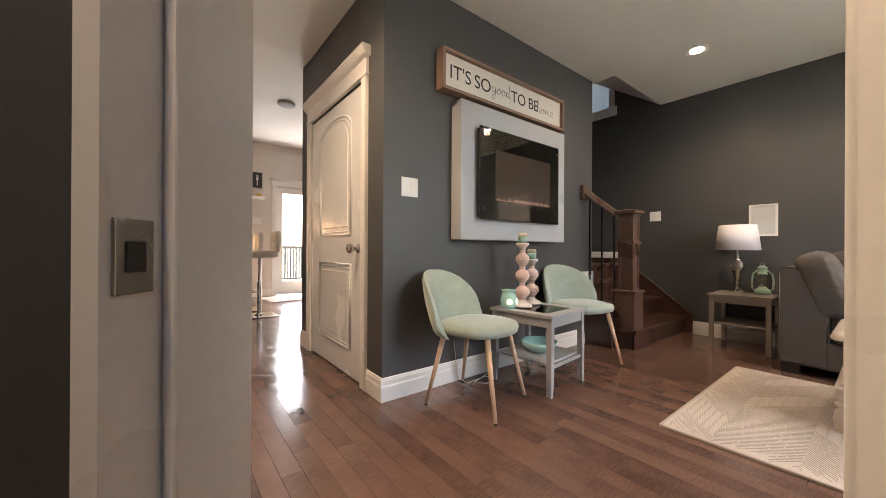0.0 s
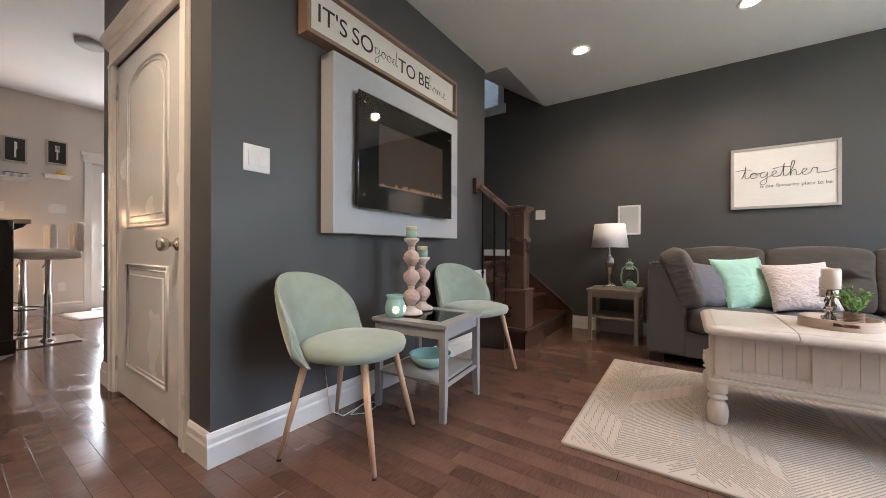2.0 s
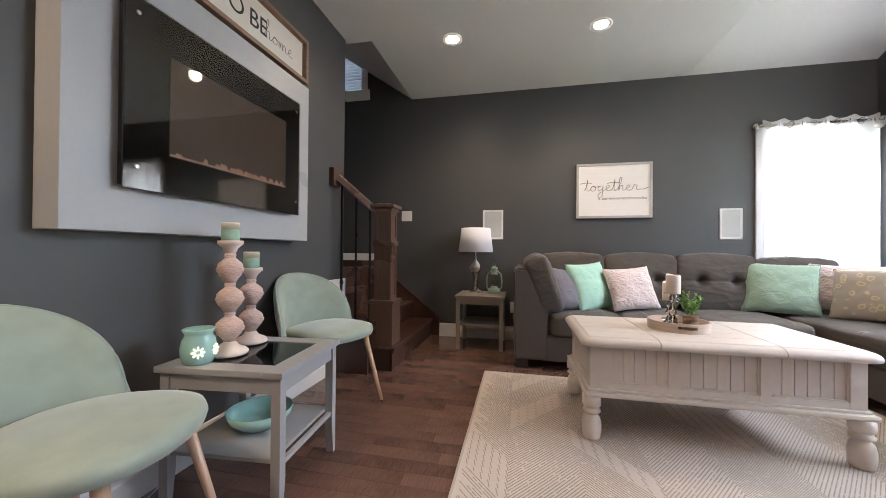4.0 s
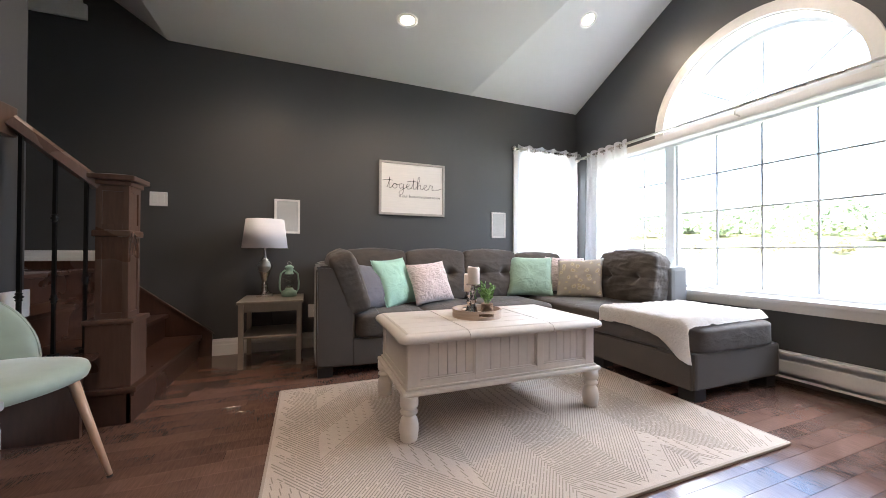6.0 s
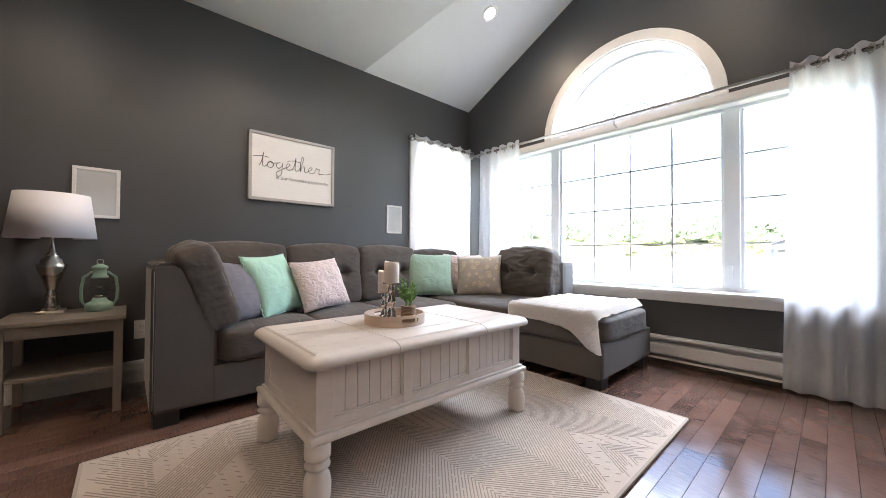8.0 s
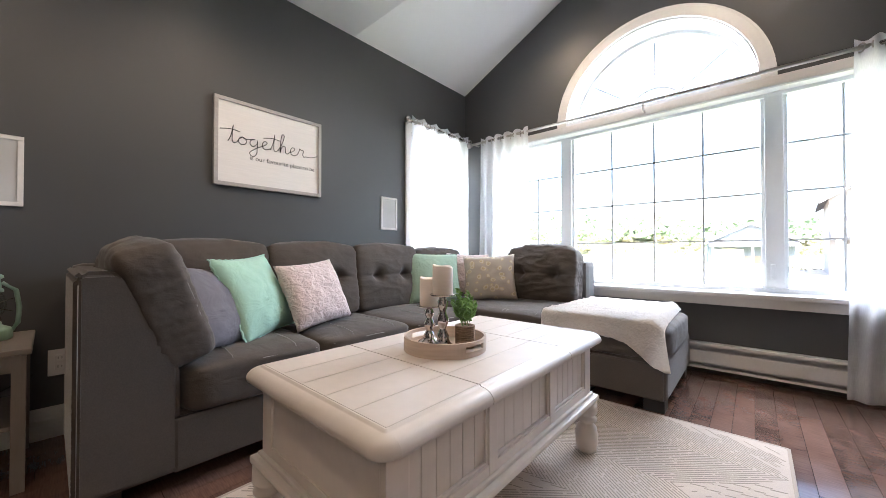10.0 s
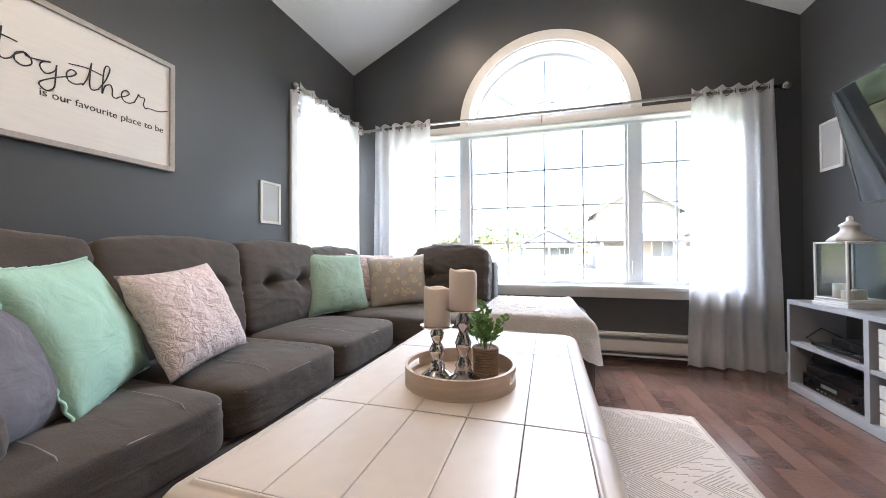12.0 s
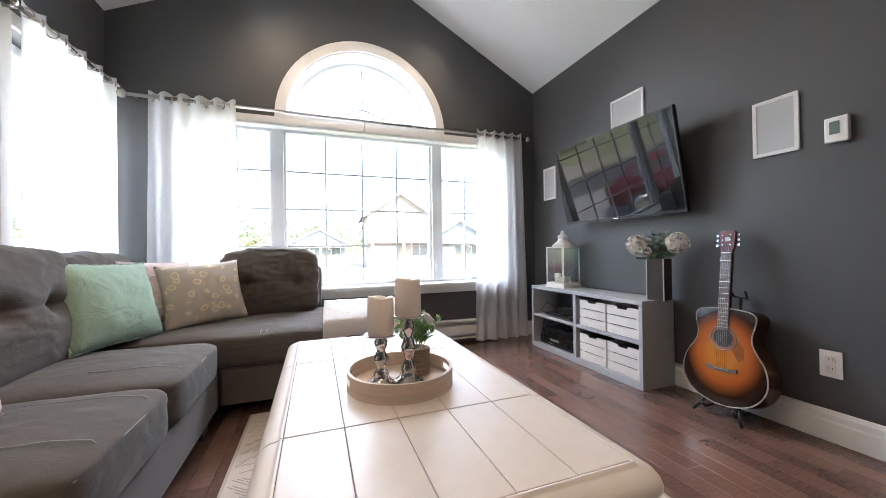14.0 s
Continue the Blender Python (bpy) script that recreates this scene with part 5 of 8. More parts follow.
def coffee_table():
    x0, x1, y0, y1, zt = 5.094, 5.755, -0.145, 1.043, 0.505
    t = thing("coffee_table", (x0 + x1) / 2, (y0 + y1) / 2, 0.012, "antique white storage coffee table with a three-lid plank top", "coffee table")
    W, D, H = (x1 - x0) / 2, (y1 - y0) / 2, zt - 0.012
    ys = [D, D - 0.345, -D + 0.355, -D]
    fr5 = (0.0, 0.195, 0.395, 0.595, 0.795, 1.0)
    for b, a in zip(ys, ys[1:]):
        lid = part("lid", bx(-W + 0.045, W - 0.045, a + 0.0015 + (0.045 if a == -D else 0), b - 0.0015 - (0.045 if b == D else 0), H - 0.034, H - 0.006), "gap2", t)
        ya, yb = a + 0.002 + (0.046 if a == -D else 0), b - 0.002 - (0.046 if b == D else 0)
        for i in range(5):
            pa, pb = (-W + 0.047 + f * (2 * W - 0.094) for f in (fr5[i], fr5[i + 1]))
            part("plank", bx(pa + 0.0008, pb - 0.0008, ya, yb, H - 0.006, H, bev=0.0015), "ctable", lid)
        bm = bmesh.new()
        prof = [(0, H), (0.004, H), (0.007, H - 0.004), (0.012, H - 0.005), (0.024, H - 0.007), (0.035, H - 0.013), (0.043, H - 0.022), (0.046, H - 0.031), (0.043, H - 0.040), (0.034, H - 0.045), (0, H - 0.045)]
        for s in (-1, 1):
            bm2 = prism(bmesh.new(), [(s * (W - 0.046 + p), z) for p, z in prof], "y", a + (0.046 if a == -D else 0.0015), b - (0.046 if b == D else 0.0015))
            part("bullnose_edge", rounded(bm2), "ctable", lid)
        if b == D:
            prism(bm, [(D - 0.046 + p, z) for p, z in prof], "x", -W + 0.046, W - 0.046)
        if a == -D:
            prism(bm, [(-D + 0.046 - p, z) for p, z in prof], "x", -W + 0.046, W - 0.046)
        if len(bm.verts):
            part("bullnose_edge", rounded(bm), "ctable", lid)
        else:
            bm.free()
        for sy in [s for s, e in ((-1, a == -D), (1, b == D)) if e]:
            for sx in (-1, 1):
                bm = bmesh.new()
                rows = [[bm.verts.new((sx * (W - 0.046 + (p + 0.0001) * math.cos(k * math.pi / 12)), sy * (D - 0.046 + (p + 0.0001) * math.sin(k * math.pi / 12)), z)) for p, z in prof] for k in range(7)]
                for r0, r1 in zip(rows, rows[1:]):
                    for q in range(len(prof) - 1):
                        bm.faces.new((r0[q], r0[q + 1], r1[q + 1], r1[q])).smooth = True
                part("bullnose_corner", bm, "ctable", lid)
        part("groove", bx(-W + 0.0455, W - 0.0455, ya - 0.0015, ya, H - 0.008, H - 0.002), "gap2", lid)
    bw, bd = W - 0.045, D - 0.045
    z0, z1 = 0.228, H - 0.036
    part("body", bx(-bw + 0.02, bw - 0.02, -bd + 0.012, bd - 0.012, z0, z1), "ctable", t)
    for s in (-1, 1):
        for n, (a, b) in enumerate(((-bd + 0.06, -bd / 3 - 0.02), (-bd / 3 + 0.02, bd / 3 - 0.02), (bd / 3 + 0.02, bd - 0.06))):
            k = 6
            for i in range(k):
                ya, yb = a + (b - a) * i / k, a + (b - a) * (i + 1) / k
                part("beadboard", bx(min(s * (bw - 0.020), s * (bw - 0.014)), max(s * (bw - 0.020), s * (bw - 0.014)), ya + 0.0012, yb - 0.0012, z0 + 0.04, z1 - 0.012, bev=0.0012), "ctable", t)
            for ya, yb, za, zb in ((a, a + 0.008, z0 + 0.04, z1 - 0.012), (b - 0.008, b, z0 + 0.04, z1 - 0.012), (a + 0.008, b - 0.008, z0 + 0.04, z0 + 0.048), (a + 0.008, b - 0.008, z1 - 0.020, z1 - 0.012)):
                part("panel_bead", bx(min(s * (bw - 0.014), s * (bw - 0.006)), max(s * (bw - 0.014), s * (bw - 0.006)), ya, yb, za, zb, bev=0.002), "ctable", t)
        for a, b in ((-bd, -bd + 0.06), (-bd / 3 - 0.02, -bd / 3 + 0.02), (bd / 3 - 0.02, bd / 3 + 0.02), (bd - 0.06, bd)):
            part("stile", bx(min(s * (bw - 0.020), s * bw), max(s * (bw - 0.020), s * bw), a, b, z0, z1, bev=0.002), "ctable", t)
        for za, zb in ((z0, z0 + 0.04), (z1 - 0.012, z1)):
            part("rail", bx(min(s * (bw - 0.020), s * (bw - 0.001)), max(s * (bw - 0.020), s * (bw - 0.001)), -bd + 0.06, bd - 0.06, za, zb), "ctable", t)
        part("end_panel", bx(-bw + 0.05, bw - 0.05, min(s * (bd - 0.012), s * (bd - 0.006)), max(s * (bd - 0.012), s * (bd - 0.006)), z0 + 0.04, z1 - 0.02), "ctable", t)
        bm = bmesh.new()
        for a, b in ((-bw + 0.0205, -bw + 0.06), (bw - 0.06, bw - 0.0205)):
            box(bm, a, b, min(s * (bd - 0.012), s * bd), max(s * (bd - 0.012), s * bd), z0, z1)
        for za, zb in ((z0, z0 + 0.04), (z1 - 0.02, z1)):
            box(bm, -bw + 0.05, bw - 0.05, min(s * (bd - 0.012), s * (bd - 0.001)), max(s * (bd - 0.012), s * (bd - 0.001)), za, zb)
        part("end_frame", bm, "ctable", t)
    part("base_moulding", bx(-bw - 0.028, bw + 0.028, -bd - 0.028, bd + 0.028, z0 - 0.022, z0, bev=0.009), "ctable", t)
    part("base_moulding", bx(-bw - 0.010, bw + 0.010, -bd - 0.010, bd + 0.010, z0, z0 + 0.012, bev=0.004), "ctable", t)
    for sx in (-1, 1):
        for sy in (-1, 1):
            bm = turned_leg(z0 - 0.022, 0.042)
            bm.transform(Matrix.Translation((sx * (bw - 0.012), sy * (bd - 0.012), 0)))
            part("leg", bm, "ctable", t)


coffee_table()
TZ = 0.505
tray = thing("round_tray", 5.428, 0.50, TZ, "round whitewashed wooden tray with handle slots on the coffee table", "tray", rz=84)
part("tray_base", lathe([(0.132, 0), (0.137, 0.002), (0.137, 0.007), (0.132, 0.008)], 48), "traywood", tray)
bm = bmesh.new()
n = 72
rows = []
for i in range(n + 1):
    a = 2 * math.pi * i / n
    c, s = math.cos(a), math.sin(a)
    rows.append([(c * r, s * r) for r in (0.135, 0.143)])
for i in range(n):
    hole = (abs(i - n / 4) < 4) or (abs(i - 3 * n / 4) < 4)
    for za, zb in (((0, 0.018), (0.036, 0.048)) if hole else ((0, 0.048),)):
        p = [rows[i][0], rows[i][1], rows[i + 1][1], rows[i + 1][0]]
        prism(bm, p, "z", za, zb)
bmesh.ops.remove_doubles(bm, verts=bm.verts, dist=0.0001)
part("tray_rim", bm, "traywood", tray)


def silver_stick(x, y, h, label):
    c = thing("candle_holder", x, y, TZ + 0.008, label, "candle holder", "silver candle holders")
    k = h / 0.18
    part("stem", lathe([(0.044, 0), (0.046, 0.004), (0.040, 0.010), (0.026, 0.020), (0.020, 0.035 * k), (0.021, 0.045 * k), (0.014, 0.06 * k), (0.011, 0.068 * k), (0.018, 0.085 * k), (0.021, 0.1 * k),
                        (0.014, 0.118 * k), (0.011, 0.128 * k), (0.017, 0.145 * k), (0.018, 0.16 * k), (0.012, 0.172 * k), (0.014, 0.176 * k)], 28), "mercury", c)
    part("drip_plate", lathe([(0.014, h - 0.004), (0.040, h), (0.045, h + 0.005), (0.043, h + 0.006), (0.02, h + 0.003)], 28), "mercury", c)
    w = thing("pillar_candle", x, y, TZ + 0.008 + h + 0.003, "ivory flameless pillar candle on the silver holder", "candle", "ivory candles")
    bm = bmesh.new()
    seg, rings = 28, []
    for r, z in ((0.033, 0), (0.035, 0.003), (0.035, 0.06), (0.0345, 0.095), (0.032, 0.100), (0.028, 0.097), (0.02, 0.085), (0.003, 0.083)):
        rings.append([bm.verts.new((r * math.cos(2 * math.pi * i / seg), r * math.sin(2 * math.pi * i / seg), z + (0.003 * math.sin(2 * math.pi * i / seg + 1) + 0.002 * math.sin(6 * math.pi * i / seg) if 0.09 < z < 0.11 else 0))) for i in range(seg)])
    for a, b in zip(rings, rings[1:]):
        for i in range(seg):
            bm.faces.new((a[i], a[(i + 1) % seg], b[(i + 1) % seg], b[i])).smooth = True
    bm.faces.new(rings[0][::-1])
    bm.faces.new(rings[-1])
    part("wax_body", bm, "wax", w)
    part("wick", tube([(0, 0, 0.083), (0.001, 0, 0.093)], 0.001, 5), "ink", w)


silver_stick(5.412, 0.53, 0.178, "tall silver mercury glass candle holder on the tray")
silver_stick(5.484, 0.52, 0.132, "short silver mercury glass candle holder on the tray")


def leafy(bm, rnd, base, tip, ln, wd):
    """One pointed leaf from base towards tip."""
    d = (tip - base).normalized()
    s = d.cross(Vector((rnd.uniform(-1, 1), rnd.uniform(-1, 1), rnd.uniform(-0.3, 1)))).normalized()
    up = s.cross(d)
    a = bm.verts.new(base)
    b = bm.verts.new(base + d * ln * 0.5 + s * wd / 2 + up * 0.001)
    c = bm.verts.new(base + d * ln - up * ln * 0.15)
    e = bm.verts.new(base + d * ln * 0.5 - s * wd / 2 + up * 0.001)
    m = bm.verts.new(base + d * ln * 0.5 - up * wd * 0.15)
    bm.faces.new((a, b, m))
    bm.faces.new((b, c, m))
    bm.faces.new((c, e, m))
    bm.faces.new((e, a, m))


pot = thing("potted_plant", 5.367, 0.465, TZ + 0.008, "small green artificial plant in a rope-wrapped pot on the tray", "plant")
part("pot", lathe([(0.026, 0), (0.030, 0.002), (0.032, 0.075), (0.029, 0.076), (0.027, 0.07)], 24), "jute", pot)
for i in range(11):
    z = 0.004 + i * 0.0068
    part("rope_wrap", tube([((0.031 + i * 0.0001) * math.cos(a * math.pi / 12), (0.031 + i * 0.0001) * math.sin(a * math.pi / 12), z) for a in range(25)], 0.0035, 6), "jute", pot)
pr = random.Random(3)
for i in range(12):
    a, sp = pr.uniform(0, 6.28), pr.uniform(0.012, 0.08)
    top = Vector((math.cos(a) * sp, math.sin(a) * sp, pr.uniform(0.14, 0.215) - sp * 0.3))
    base = Vector((math.cos(a) * 0.012, math.sin(a) * 0.012, 0.072))
    bm = tube([base, base.lerp(top, 0.5) + Vector((0, 0, 0.01)), top], 0.0009, 5)
    for k in range(15):
        f = 0.2 + 0.8 * k / 14
        p = base.lerp(top, f)
        q = pr.uniform(0, 6.28)
        leafy(bm, pr, p, p + Vector((math.cos(q), math.sin(q), 0.9)), 0.025 * (1.2 - 0.4 * f), 0.0135)
    part("sprig", bm, "leaf", pot)


# ---- small tables ----


def small_table(name, x, y, w, d, h, zs, material, glass, label, rz=0.0):
    t = thing(name, x, y, 0, label, "side table", rz=rz)
    W, D = w / 2, d / 2
    if glass:
        bm = bmesh.new()
        f = 0.075
        box(bm, -W, W, -D, -D + f, h - 0.022, h, 0.003)
        box(bm, -W, W, D - f, D, h - 0.022, h, 0.003)
        box(bm, -W, -W + f, -D + f, D - f, h - 0.022, h, 0.003)
        box(bm, W - f, W, -D + f, D - f, h - 0.022, h, 0.003)
        part("tabletop_frame", bm, material, t)
        part("glass_inset", bx(-W + f, W - f, -D + f, D - f, h - 0.010, h - 0.004), "smoke", t, "smoky glass inset")
    else:
        part("tabletop", bx(-W, W, -D, D, h - 0.02, h, bev=0.004), material, t)
    lw = 0.034
    for sx in (-1, 1):
        for sy in (-1, 1):
            bm = bmesh.new()
            cx, cy = sx * (W - 0.03), sy * (D - 0.03)
            prism(bm, [(cx - lw / 2, h - 0.022), (cx + lw / 2, h - 0.022), (cx + lw / 2, 0.13), (cx + (lw / 2 if sx > 0 else 0.004), 0), (cx - (0.004 if sx > 0 else lw / 2), 0), (cx - lw / 2, 0.13)], "y", cy - lw / 2, cy + lw / 2)
            part("leg", bm, material, t)
    a = W - 0.03 - lw / 2
    b = D - 0.03 - lw / 2
    for s in (-1, 1):
        part("apron", bx(-a, a, s * (D - 0.028) - 0.008, s * (D - 0.028) + 0.008, h - 0.08, h - 0.022), material, t)
        part("apron", bx(s * (W - 0.028) - 0.008, s * (W - 0.028) + 0.008, -b, b, h - 0.08, h - 0.022), material, t)
        part("shelf_rail", bx(-a, a, s * (D - 0.028) - 0.008, s * (D - 0.028) + 0.008, zs - 0.03, zs - 0.014), material, t)
    part("shelf", bx(-W + 0.02, W - 0.02, -D + 0.048, D - 0.048, zs - 0.014, zs, bev=0.002), material, t)
    return t


small_table("side_table", 6.755, 1.69, 0.46, 0.46, 0.50, 0.235, "greige", False, "greige painted side table with a lower shelf beside the sofa")
small_table("side_table", 4.55, 2.36, 0.46, 0.48, 0.50, 0.20, "greytable", True, "light grey side table with a glass inset between chairs", rz=5)

lamp = thing("table_lamp", 6.86, 1.765, 0.50, "silver urn table lamp with a white drum shade", "table lamp")
part("lamp_foot", bx(-0.055, 0.055, -0.055, 0.055, 0, 0.018, bev=0.004), "steel", lamp)
part("lamp_body", lathe([(0.034, 0.018), (0.036, 0.03), (0.028, 0.045), (0.022, 0.09), (0.026, 0.10), (0.018, 0.115), (0.020, 0.13), (0.042, 0.20), (0.058, 0.245), (0.060, 0.262), (0.042, 0.275), (0.044, 0.285), (0.024, 0.30), (0.026, 0.318), (0.014, 0.335), (0.012, 0.36), (0.006, 0.38), (0.006, 0.43)], 32), "steel", lamp)
bm = bmesh.new()
seg = 40
rg = [[bm.verts.new((r * math.cos(2 * math.pi * i / seg), r * math.sin(2 * math.pi * i / seg), z)) for i in range(seg)] for r, z in ((0.175, 0.405), (0.145, 0.645), (0.1435, 0.645), (0.1735, 0.405))]
for a, b in zip(rg, rg[1:] + rg[:1]):
    for i in range(seg):
        bm.faces.new((a[i], a[(i + 1) % seg], b[(i + 1) % seg], b[i])).smooth = True
part("shade", bm, "shade", lamp)
bm = bmesh.new()
for a in range(3):
    tube([(0, 0, 0.43), (0.14 * math.cos(a * 2.09), 0.14 * math.sin(a * 2.09), 0.64)], 0.0015, 5, bm)
part("shade_spider", bm, "steel", lamp)
part("power_cord", tube([(0.05, 0.0, 0.01), (0.12, -0.02, 0.004), (0.138, -0.03, -0.1), (0.14, -0.06, -0.33), (0.14, -0.3, -0.2)], 0.003, 6), "ink", lamp)


def hurricane(x, y, z):
    h = thing("hurricane_lantern", x, y, z, "sage green metal hurricane lantern beside the lamp", "lantern")
    part("fuel_tank", lathe([(0.055, 0), (0.060, 0.004), (0.060, 0.035), (0.054, 0.045), (0.034, 0.055), (0.03, 0.07)], 28), "lanterngreen", h)
    part("burner", lathe([(0.018, 0.07), (0.03, 0.075), (0.03, 0.085), (0.012, 0.095)], 20), "steel", h)
    part("globe", lathe([(0.026, 0.086), (0.040, 0.11), (0.044, 0.135), (0.038, 0.165), (0.028, 0.185)], 24), "clearglass", h)
    part("chimney", lathe([(0.036, 0.185), (0.036, 0.195), (0.030, 0.20), (0.028, 0.235), (0.036, 0.24), (0.034, 0.25), (0.015, 0.262), (0.006, 0.265)], 24), "lanterngreen", h)
    for s in (-1, 1):
        part("side_tube", tube([(0, s * 0.056, 0.03), (0, s * 0.072, 0.06), (0, s * 0.075, 0.12), (0, s * 0.066, 0.19), (0, s * 0.03, 0.222)], 0.0075, 10), "lanterngreen", h)
    part("carry_ring", tube([(0, 0.014 * math.cos(a * math.pi / 8), 0.277 + 0.014 * math.sin(a * math.pi / 8)) for a in range(17)], 0.0018, 6), "steel", h)
    bm = bmesh.new()
    for s in (-1, 1):
        tube([(-0.03, s * 0.06, 0.11), (-0.046, 0, 0.135), (-0.03, -s * 0.06, 0.16)], 0.0014, 5, bm)
    part("globe_guard", bm, "steel", h)


hurricane(6.82, 1.575, 0.50)


# ---- chairs ----


def chair(x, y, rz, label, slope=0.055):
    c = thing("accent_chair", x, y, 0, label, "chair", "sage velvet chairs", rz=rz)
    bm = bmesh.new()
    n, m = 40, 8
    rings = []
    for j, (s, z) in enumerate(((0.0, 0.415), (0.80, 0.412), (0.97, 0.425), (1.0, 0.448), (0.97, 0.468), (0.80, 0.480), (0.4, 0.483), (0.0, 0.480))):
        row = []
        for i in range(n):
            a = 2 * math.pi * i / n
            rx = 0.235 * s * (abs(math.cos(a)) ** 0.85) * (1 if math.cos(a) > 0 else -1)
            ry = 0.225 * s * (abs(math.sin(a)) ** 0.85) * (1 if math.sin(a) > 0 else -1)
            row.append(bm.verts.new((rx, ry - 0.01, z + 0.012 * max(0, -math.sin(a)) * (1 if z > 0.44 else 0) * 0)))
        rings.append(row)
    for a, b in zip(rings, rings[1:]):
        for i in range(n):
            bm.faces.new((a[i], a[(i + 1) % n], b[(i + 1) % n], b[i])).smooth = True
    bmesh.ops.remove_doubles(bm, verts=bm.verts, dist=0.0001)
    part("seat", bm, "velvet", c)
    bm = bmesh.new()
    n, m = 36, 14
    outer, inner = [], []
    for side, dst in ((0.0, outer), (1.0, inner)):
        for j in range(m + 1):
            row = []
            for i in range(n + 1):
                u = math.sin((2 * i / n - 1) * math.pi / 2)
                top = 0.45 + 0.315 * max(1 - abs(u) ** 2.2, 0) ** 0.5
                v = j / m
                z = 0.405 + (top - 0.405) * v
                ang = u * 1.35
                bulge = math.sin(math.pi * min(v * 1.0, 1.0)) ** 0.5 if 0 < v < 1 else 0
                edge = max(0.0, 1 - abs(u) ** 6)
                th = 0.012 + 0.036 * bulge * edge
                r = 0.250 + 0.03 * v + (-th / 2 if side else th / 2)
                row.append(bm.verts.new((r * math.sin(ang) * 0.98, -0.005 + r * math.cos(ang) + slope * v, z)))
            dst.append(row)
    for g in (outer, inner):
        for a, b in zip(g, g[1:]):
            for i in range(n):
                bm.faces.new((a[i], a[i + 1], b[i + 1], b[i])).smooth = True
    for i in range(n):
        bm.faces.new((outer[0][i], outer[0][i + 1], inner[0][i + 1], inner[0][i])).smooth = True
        bm.faces.new((outer[-1][i], outer[-1][i + 1], inner[-1][i + 1], inner[-1][i])).smooth = True
    for j in range(m):
        for i in (0, n):
            bm.faces.new((outer[j][i], outer[j + 1][i], inner[j + 1][i], inner[j][i])).smooth = True
    part("backrest", bm, "velvet", c)
    bm = bmesh.new()
    prof = []
    for i in range(n + 1):
        u = math.sin((2 * i / n - 1) * math.pi / 2)
        top = 0.45 + 0.315 * max(1 - abs(u) ** 2.2, 0) ** 0.5
        r = 0.250 + 0.03
        ang = u * 1.35
        prof.append((r * math.sin(ang) * 0.98, -0.005 + r * math.cos(ang) + slope, top))
    part("piping", tube(prof, 0.006, 6), "velvet", c)
    for sx in (-1, 1):
        for sy in (-1, 1):
            leg = part("leg", tube([(sx * 0.145, sy * 0.135, 0.42), (sx * 0.213, sy * 0.218, 0.008)], 0.017, 14, taper=0.0095), "beech", c, "slim beech-coloured tapered leg")
            part("foot_cap", tube([(sx * 0.2125, sy * 0.2175, 0.010), (sx * 0.2135, sy * 0.2185, 0.0)], 0.010, 12), "blackfoot", leg)
    part("seat_frame", bx(-0.15, 0.15, -0.14, 0.14, 0.402, 0.414, bev=0.003), "blackfoot", c)


chair(3.985, 2.375, 19, "sage green velvet chair with tapered legs near the closet")
chair(5.165, 2.405, -14, "sage green velvet chair with tapered legs near the stairs", 0.02)

# ---- on the small table ----


def carved_stick(x, y, balls, label):
    c = thing("carved_candlestick", x, y, 0.50, label, "candlestick", "carved candlesticks", rz=15)
    part("base", lathe([(0.066, 0), (0.068, 0.008), (0.060, 0.018), (0.034, 0.03), (0.024, 0.045), (0.02, 0.05)], 28), "pinksmooth", c)
    z = 0.05
    for i in range(balls):
        r = 0.051 - 0.002 * i
        h = 0.115
        prof = [(0.020, 0)] + [(0.02 + (r - 0.02) * math.sin(math.pi * k / 10) ** 0.75, 0.012 + 0.082 * k / 10) for k in range(1, 10)] + [(0.020, 0.095), (0.018, 0.10), (0.021, 0.108), (0.018, 0.115)]
        bm = lathe([(a, b) for a, b in prof], 40, at=(0, 0, z))
        for v in bm.verts:
            q = math.hypot(v.co.x, v.co.y)
            if q > 0.024:
                a = math.atan2(v.co.y, v.co.x)
                k = 1 + 0.045 * math.sin(a * 4 + (v.co.z - z) * 260 * (1 if math.sin(a * 2) > 0 else -1))
                v.co.x *= k
                v.co.y *= k
        part("carved_ball", bm, "pinkwood", c)
        z += h
    part("cup", lathe([(0.018, z), (0.026, z + 0.02), (0.044, z + 0.036), (0.046, z + 0.048), (0.043, z + 0.050), (0.02, z + 0.047)], 28), "pinksmooth", c)
    w = thing("green_candle", x, y, 0.50 + z + 0.049, "sea green and cream pillar candle on the carved stick", "candle", "green candles")
    part("wax_body", lathe([(0.031, 0), (0.032, 0.002), (0.032, 0.045)], 24), "greenwax", w)
    part("wax_top", lathe([(0.032, 0.0455), (0.0325, 0.066), (0.030, 0.072), (0.024, 0.066), (0.004, 0.06)], 24), "creamwax", w, "cream melted rim")


